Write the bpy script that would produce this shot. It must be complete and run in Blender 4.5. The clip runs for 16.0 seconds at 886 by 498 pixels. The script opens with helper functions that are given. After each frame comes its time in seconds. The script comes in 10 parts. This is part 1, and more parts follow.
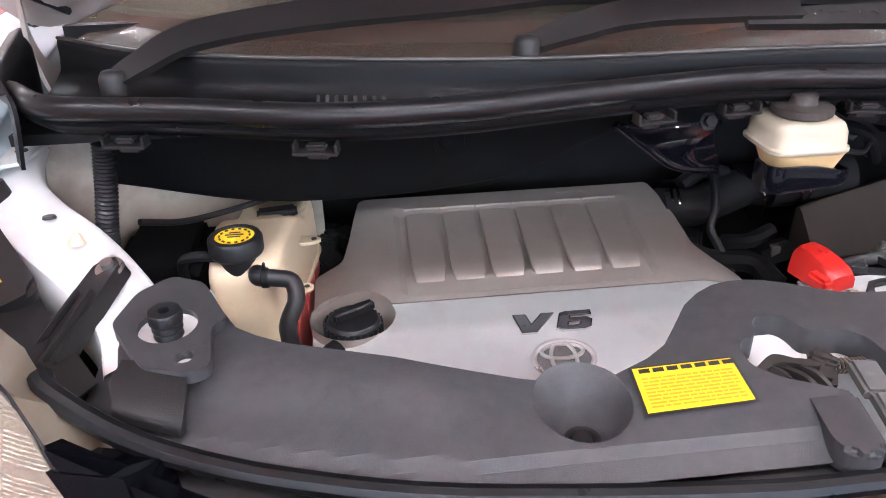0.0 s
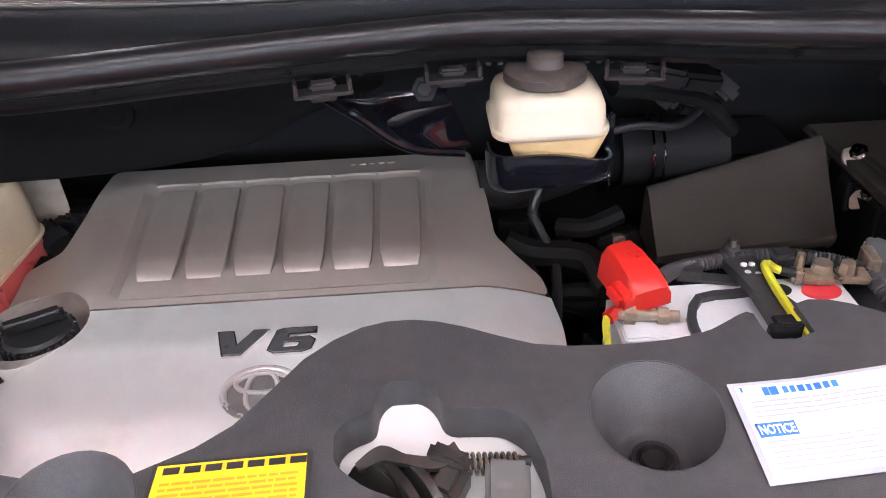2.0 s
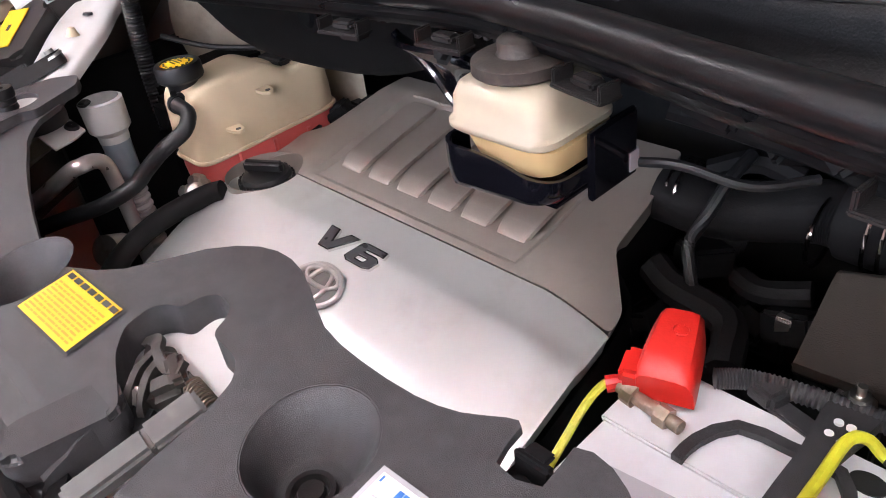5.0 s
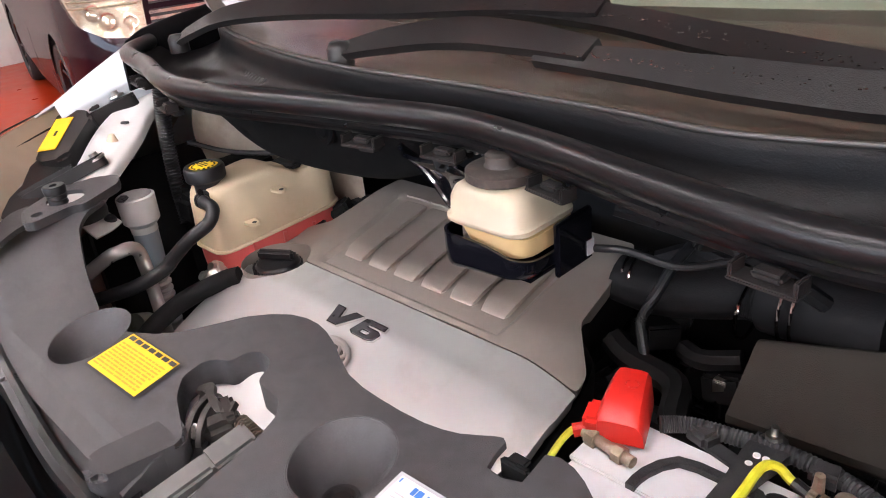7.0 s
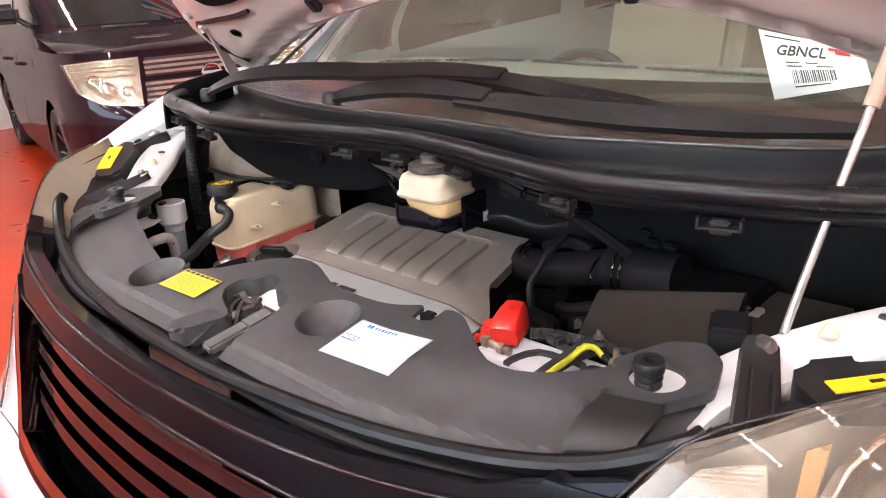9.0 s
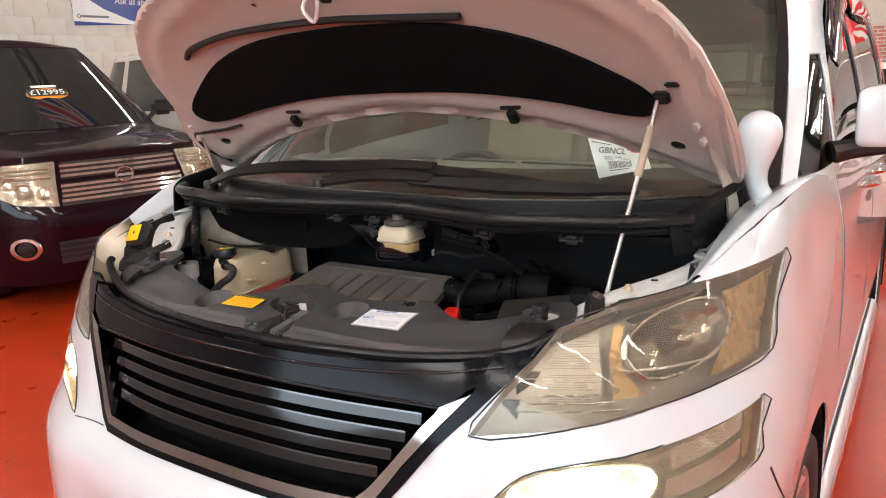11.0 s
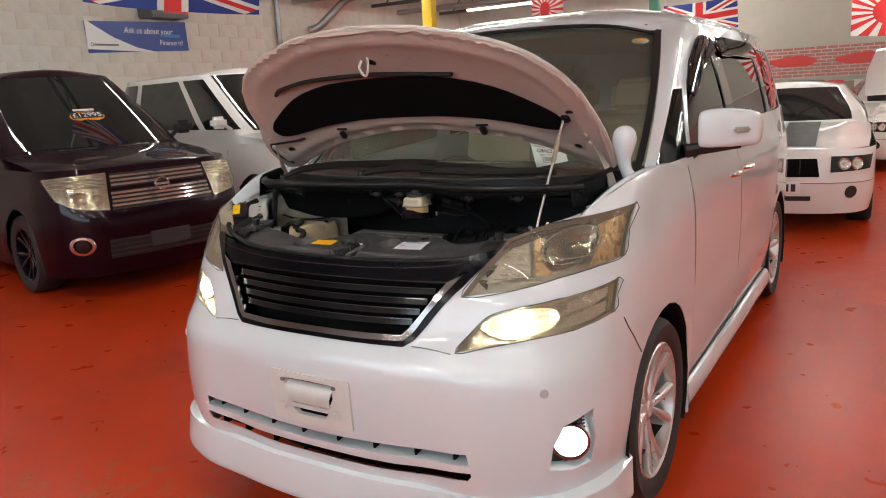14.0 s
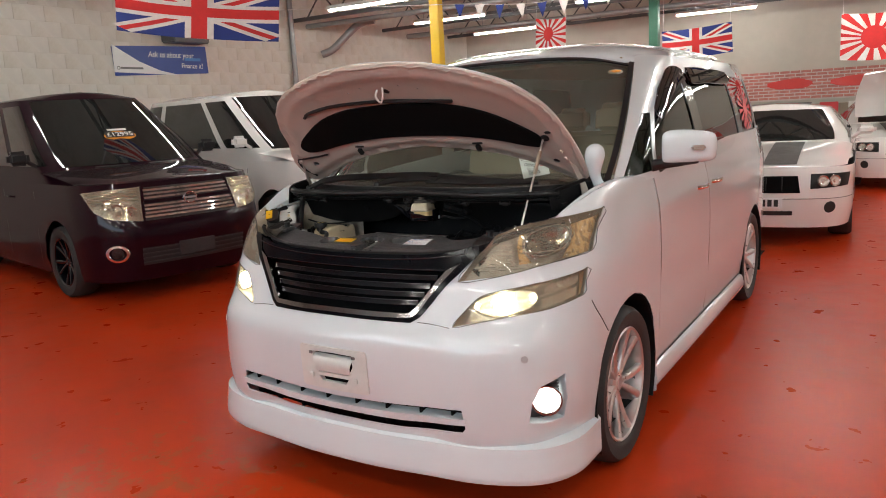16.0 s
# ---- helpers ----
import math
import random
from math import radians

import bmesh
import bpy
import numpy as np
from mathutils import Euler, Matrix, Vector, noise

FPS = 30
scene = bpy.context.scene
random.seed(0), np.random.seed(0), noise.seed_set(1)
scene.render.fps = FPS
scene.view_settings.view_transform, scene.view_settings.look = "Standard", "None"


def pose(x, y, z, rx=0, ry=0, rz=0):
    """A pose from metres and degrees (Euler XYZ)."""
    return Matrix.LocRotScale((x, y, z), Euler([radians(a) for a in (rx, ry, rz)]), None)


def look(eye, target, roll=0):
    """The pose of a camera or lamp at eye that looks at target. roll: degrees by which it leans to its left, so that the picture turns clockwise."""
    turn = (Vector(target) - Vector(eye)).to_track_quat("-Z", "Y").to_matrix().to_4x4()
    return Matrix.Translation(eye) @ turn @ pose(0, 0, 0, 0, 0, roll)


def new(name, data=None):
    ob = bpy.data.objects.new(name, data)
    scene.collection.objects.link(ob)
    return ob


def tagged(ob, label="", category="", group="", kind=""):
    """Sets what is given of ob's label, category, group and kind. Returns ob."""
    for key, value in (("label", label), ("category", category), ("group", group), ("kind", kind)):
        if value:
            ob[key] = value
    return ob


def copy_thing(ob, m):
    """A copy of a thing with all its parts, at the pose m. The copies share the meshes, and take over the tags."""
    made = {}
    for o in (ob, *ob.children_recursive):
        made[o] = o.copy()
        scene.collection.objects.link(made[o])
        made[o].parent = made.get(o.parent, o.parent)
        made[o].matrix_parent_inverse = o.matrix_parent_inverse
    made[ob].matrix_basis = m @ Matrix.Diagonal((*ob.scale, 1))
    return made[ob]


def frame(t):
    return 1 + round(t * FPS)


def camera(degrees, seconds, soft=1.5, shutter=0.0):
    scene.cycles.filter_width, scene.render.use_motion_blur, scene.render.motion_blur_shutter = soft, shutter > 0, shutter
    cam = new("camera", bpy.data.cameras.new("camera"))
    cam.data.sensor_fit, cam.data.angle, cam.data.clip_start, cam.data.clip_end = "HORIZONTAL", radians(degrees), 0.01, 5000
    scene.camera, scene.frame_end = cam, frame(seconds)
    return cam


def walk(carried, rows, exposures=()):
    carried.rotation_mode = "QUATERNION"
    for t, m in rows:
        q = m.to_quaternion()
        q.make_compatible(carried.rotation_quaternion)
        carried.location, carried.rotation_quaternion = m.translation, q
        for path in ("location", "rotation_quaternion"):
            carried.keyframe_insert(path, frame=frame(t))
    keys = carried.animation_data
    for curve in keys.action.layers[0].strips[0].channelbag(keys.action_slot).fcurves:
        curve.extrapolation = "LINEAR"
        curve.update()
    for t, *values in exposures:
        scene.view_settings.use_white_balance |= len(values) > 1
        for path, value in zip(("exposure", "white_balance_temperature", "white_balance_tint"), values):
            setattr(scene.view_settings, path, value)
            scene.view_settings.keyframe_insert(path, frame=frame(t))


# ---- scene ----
cam = camera(61.5, 16.0, soft=1.0)
PATH = [
    (0, (-0.351, -1.073, 1.431), (-0.169, 0.68, 0.485), -1.3),
    (0.5, (-0.241, -1.057, 1.427), (-0.159, 0.696, 0.467), -2.7),
    (1, (-0.162, -1.015, 1.407), (-0.06, 0.725, 0.426), -2.7),
    (1.5, (-0.063, -0.947, 1.397), (0.006, 0.77, 0.373), -3.3),
    (2, (0.021, -0.896, 1.384), (0.034, 0.774, 0.283), -3.3),
    (2.5, (0.149, -0.869, 1.374), (-0.057, 0.758, 0.229), -4.2),
    (3, (0.262, -0.864, 1.372), (-0.188, 0.718, 0.233), -4.7),
    (3.5, (0.301, -0.783, 1.351), (-0.34, 0.707, 0.18), -4.6),
    (4, (0.312, -0.729, 1.352), (-0.557, 0.603, 0.14), -6.5),
    (4.2, (0.333, -0.716, 1.351), (-0.659, 0.54, 0.151), -7.3),
    (6.3, (0.484, -0.69, 1.373), (-0.893, 0.313, 0.324), -7.9),
    (6.5, (0.484, -0.711, 1.382), (-0.874, 0.347, 0.363), -7.2),
    (7, (0.502, -0.795, 1.406), (-0.811, 0.424, 0.517), -6.3),
    (7.5, (0.539, -0.875, 1.43), (-0.703, 0.484, 0.649), -5.4),
    (8, (0.592, -0.919, 1.434), (-0.652, 0.465, 0.701), -4.0),
    (8.5, (0.712, -0.992, 1.414), (-0.558, 0.359, 0.666), -3.7),
    (9, (0.808, -1.067, 1.426), (-0.492, 0.287, 0.735), -3.4),
    (9.5, (0.861, -1.187, 1.439), (-0.375, 0.263, 0.83), -3.8),
    (10, (0.928, -1.347, 1.453), (-0.206, 0.202, 0.891), -3.6),
    (10.2, (0.959, -1.392, 1.457), (-0.145, 0.186, 0.92), -3.1),
    (12.3, (1.341, -2.091, 1.529), (0.273, -0.45, 1.118), -2.5),
    (12.5, (1.406, -2.14, 1.527), (0.322, -0.509, 1.125), -2.9),
    (13, (1.556, -2.278, 1.53), (0.471, -0.645, 1.134), -2.0),
    (13.5, (1.58, -2.419, 1.532), (0.525, -0.766, 1.137), -2.8),
    (14, (1.596, -2.583, 1.54), (0.565, -0.92, 1.127), -3.2),
    (14.5, (1.677, -2.687, 1.54), (0.634, -1.028, 1.137), -2.8),
    (15, (1.825, -2.806, 1.542), (0.755, -1.162, 1.152), -2.6),
    (15.5, (1.883, -2.891, 1.552), (0.812, -1.242, 1.188), -3.1),
    (16, (1.895, -3.018, 1.554), (0.842, -1.357, 1.193), -3.1),
]
EXPOSURES = [(0, 1.30, 5700, 17), (2.0, 1.20, 5850, 18), (3.5, 1.15, 5950, 19), (6.5, 1.03, 6100, 17), (8.0, 1.46, 6250, 18), (9.0, 1.28, 6200, 16), (10.0, 0.90, 6330, 12), (12.5, -0.05, 6450, 8), (16, -0.29, 6400, 7)]
walk(cam, [(t, look(eye, target, roll)) for t, eye, target, roll in PATH], exposures=EXPOSURES)

# ---- world and light ----
world = bpy.data.worlds.new("world")
scene.world = world
world.use_nodes = True
wn = world.node_tree.nodes
sky = wn.new("ShaderNodeTexSky")
sky.sky_type, sky.sun_disc = "NISHITA", False
sky.sun_elevation, sky.sun_rotation = radians(35), radians(200)
world.node_tree.links.new(sky.outputs[0], wn["Background"].inputs[0])
wn["Background"].inputs[1].default_value = 0.12
scene.view_settings.exposure = 0.0


def area_lamp(name, m, w, h, power, colour):
    data = bpy.data.lights.new(name, "AREA")
    data.shape, data.size, data.size_y, data.energy, data.color = "RECTANGLE", w, h, power, colour
    ob = new(name, data)
    ob.matrix_world = m
    return ob


# cool fill lamp added behind the camera, set in an invented wall slot
area_lamp("added_daylight_fill", look((0.5, -9.05, 2.93), (0.5, 0.0, 1.2)), 13.6, 1.38, 205, (0.72, 0.87, 1.0))


# ---- materials ----
def mat(name, col, rough=0.5, metal=0.0, var=0.10, scale=25.0, bump=0.0, bscale=400.0, coat=0.0, spec=0.5, stain=None, stain_scale=4.0, stain_amount=0.0, flake=0.0, ior=1.5, rvar=0.08, trans=0.0, emit=0.0):
    """A surface with its colour uneven at two scales, uneven gloss and a fine relief."""
    m = bpy.data.materials.new(name)
    m.use_nodes = True
    nt = m.node_tree
    n, l = nt.nodes, nt.links
    b = n["Principled BSDF"]
    tc = n.new("ShaderNodeTexCoord")
    big, small = n.new("ShaderNodeTexNoise"), n.new("ShaderNodeTexNoise")
    big.inputs["Scale"].default_value, big.inputs["Detail"].default_value = scale * 0.12, 4
    small.inputs["Scale"].default_value, small.inputs["Detail"].default_value = scale, 3
    for t in (big, small):
        l.new(tc.outputs["Object"], t.inputs["Vector"])
    add = n.new("ShaderNodeMath")
    add.operation = "ADD"
    l.new(big.outputs["Fac"], add.inputs[0])
    l.new(small.outputs["Fac"], add.inputs[1])
    mr = n.new("ShaderNodeMapRange")
    mr.inputs["From Min"].default_value, mr.inputs["From Max"].default_value = 0.6, 1.4
    mr.inputs["To Min"].default_value, mr.inputs["To Max"].default_value = 1 - var, 1 + var
    l.new(add.outputs[0], mr.inputs["Value"])
    hsv = n.new("ShaderNodeHueSaturation")
    hsv.inputs["Color"].default_value = (*col, 1)
    l.new(mr.outputs[0], hsv.inputs["Value"])
    out = hsv.outputs[0]
    if stain:
        st = n.new("ShaderNodeTexNoise")
        st.inputs["Scale"].default_value, st.inputs["Detail"].default_value, st.inputs["Roughness"].default_value = stain_scale, 6, 0.65
        l.new(tc.outputs["Object"], st.inputs["Vector"])
        ramp = n.new("ShaderNodeMapRange")
        ramp.inputs["From Min"].default_value, ramp.inputs["From Max"].default_value = 0.52, 0.72
        ramp.inputs["To Max"].default_value = stain_amount
        l.new(st.outputs["Fac"], ramp.inputs["Value"])
        mix = n.new("ShaderNodeMixRGB")
        mix.inputs["Color2"].default_value = (*stain, 1)
        l.new(ramp.outputs[0], mix.inputs["Fac"])
        l.new(out, mix.inputs["Color1"])
        out = mix.outputs[0]
    l.new(out, b.inputs["Base Color"])
    rr = n.new("ShaderNodeMapRange")
    rr.inputs["To Min"].default_value, rr.inputs["To Max"].default_value = max(0.0, rough - rvar), min(1.0, rough + rvar)
    l.new(small.outputs["Fac"], rr.inputs["Value"])
    l.new(rr.outputs[0], b.inputs["Roughness"])
    b.inputs["Metallic"].default_value, b.inputs["Specular IOR Level"].default_value = metal, spec
    b.inputs["Coat Weight"].default_value, b.inputs["Coat Roughness"].default_value = coat, 0.03
    b.inputs["IOR"].default_value = ior
    if trans:
        b.inputs["Transmission Weight"].default_value = trans
    if bump:
        bn = n.new("ShaderNodeTexNoise")
        bn.inputs["Scale"].default_value, bn.inputs["Detail"].default_value = bscale, 2
        l.new(tc.outputs["Object"], bn.inputs["Vector"])
        bp = n.new("ShaderNodeBump")
        bp.inputs["Strength"].default_value, bp.inputs["Distance"].default_value = min(1.0, bump), 0.0006
        l.new(bn.outputs["Fac"], bp.inputs["Height"])
        l.new(bp.outputs[0], b.inputs["Normal"])
    if emit:
        b.inputs["Emission Color"].default_value = (*col, 1)
        b.inputs["Emission Strength"].default_value = emit
    return m


def glass(name, tint, gloss=1.0, rough=0.01, haze_veil=0.0):
    """A pane: clear through, with a mirror's gloss on its face."""
    m = bpy.data.materials.new(name)
    m.use_nodes = True
    nt = m.node_tree
    n, l = nt.nodes, nt.links
    n.remove(n["Principled BSDF"])
    tr, gl, mx, fr = n.new("ShaderNodeBsdfTransparent"), n.new("ShaderNodeBsdfGlossy"), n.new("ShaderNodeMixShader"), n.new("ShaderNodeLayerWeight")
    tr.inputs[0].default_value = (*tint, 1)
    gl.inputs["Roughness"].default_value = rough
    fr.inputs["Blend"].default_value = 0.5
    pw, ma = n.new("ShaderNodeMath"), n.new("ShaderNodeMath")
    pw.operation, ma.operation = "POWER", "MULTIPLY_ADD"
    pw.inputs[1].default_value = 5.0
    ma.inputs[1].default_value, ma.inputs[2].default_value = 0.9, 0.035 * gloss
    l.new(fr.outputs["Facing"], pw.inputs[0])
    l.new(pw.outputs[0], ma.inputs[0])
    l.new(ma.outputs[0], mx.inputs[0])
    l.new(tr.outputs[0], mx.inputs[1])
    l.new(gl.outputs[0], mx.inputs[2])
    last = mx.outputs[0]
    # diffuse film: real haze on lamp lenses, a painted reflection veil on the windscreen
    if haze_veil:
        df, m2, tc, nz, mr = n.new("ShaderNodeBsdfDiffuse"), n.new("ShaderNodeMixShader"), n.new("ShaderNodeTexCoord"), n.new("ShaderNodeTexNoise"), n.new("ShaderNodeMapRange")
        df.inputs[0].default_value = (0.62, 0.57, 0.49, 1)
        nz.inputs["Scale"].default_value, nz.inputs["Detail"].default_value = 14, 6
        mr.inputs["To Min"].default_value, mr.inputs["To Max"].default_value = haze_veil * 0.4, haze_veil * 1.4
        l.new(tc.outputs["Object"], nz.inputs["Vector"])
        l.new(nz.outputs["Fac"], mr.inputs["Value"])
        l.new(mr.outputs[0], m2.inputs[0])
        l.new(last, m2.inputs[1])
        l.new(df.outputs[0], m2.inputs[2])
        last = m2.outputs[0]
    l.new(last, n["Material Output"].inputs[0])
    return m


def glow(name, col, power):
    m = bpy.data.materials.new(name)
    m.use_nodes = True
    n = m.node_tree.nodes
    e = n.new("ShaderNodeEmission")
    e.inputs[0].default_value, e.inputs[1].default_value = (*col, 1), power
    m.node_tree.links.new(e.outputs[0], n["Material Output"].inputs[0])
    return m


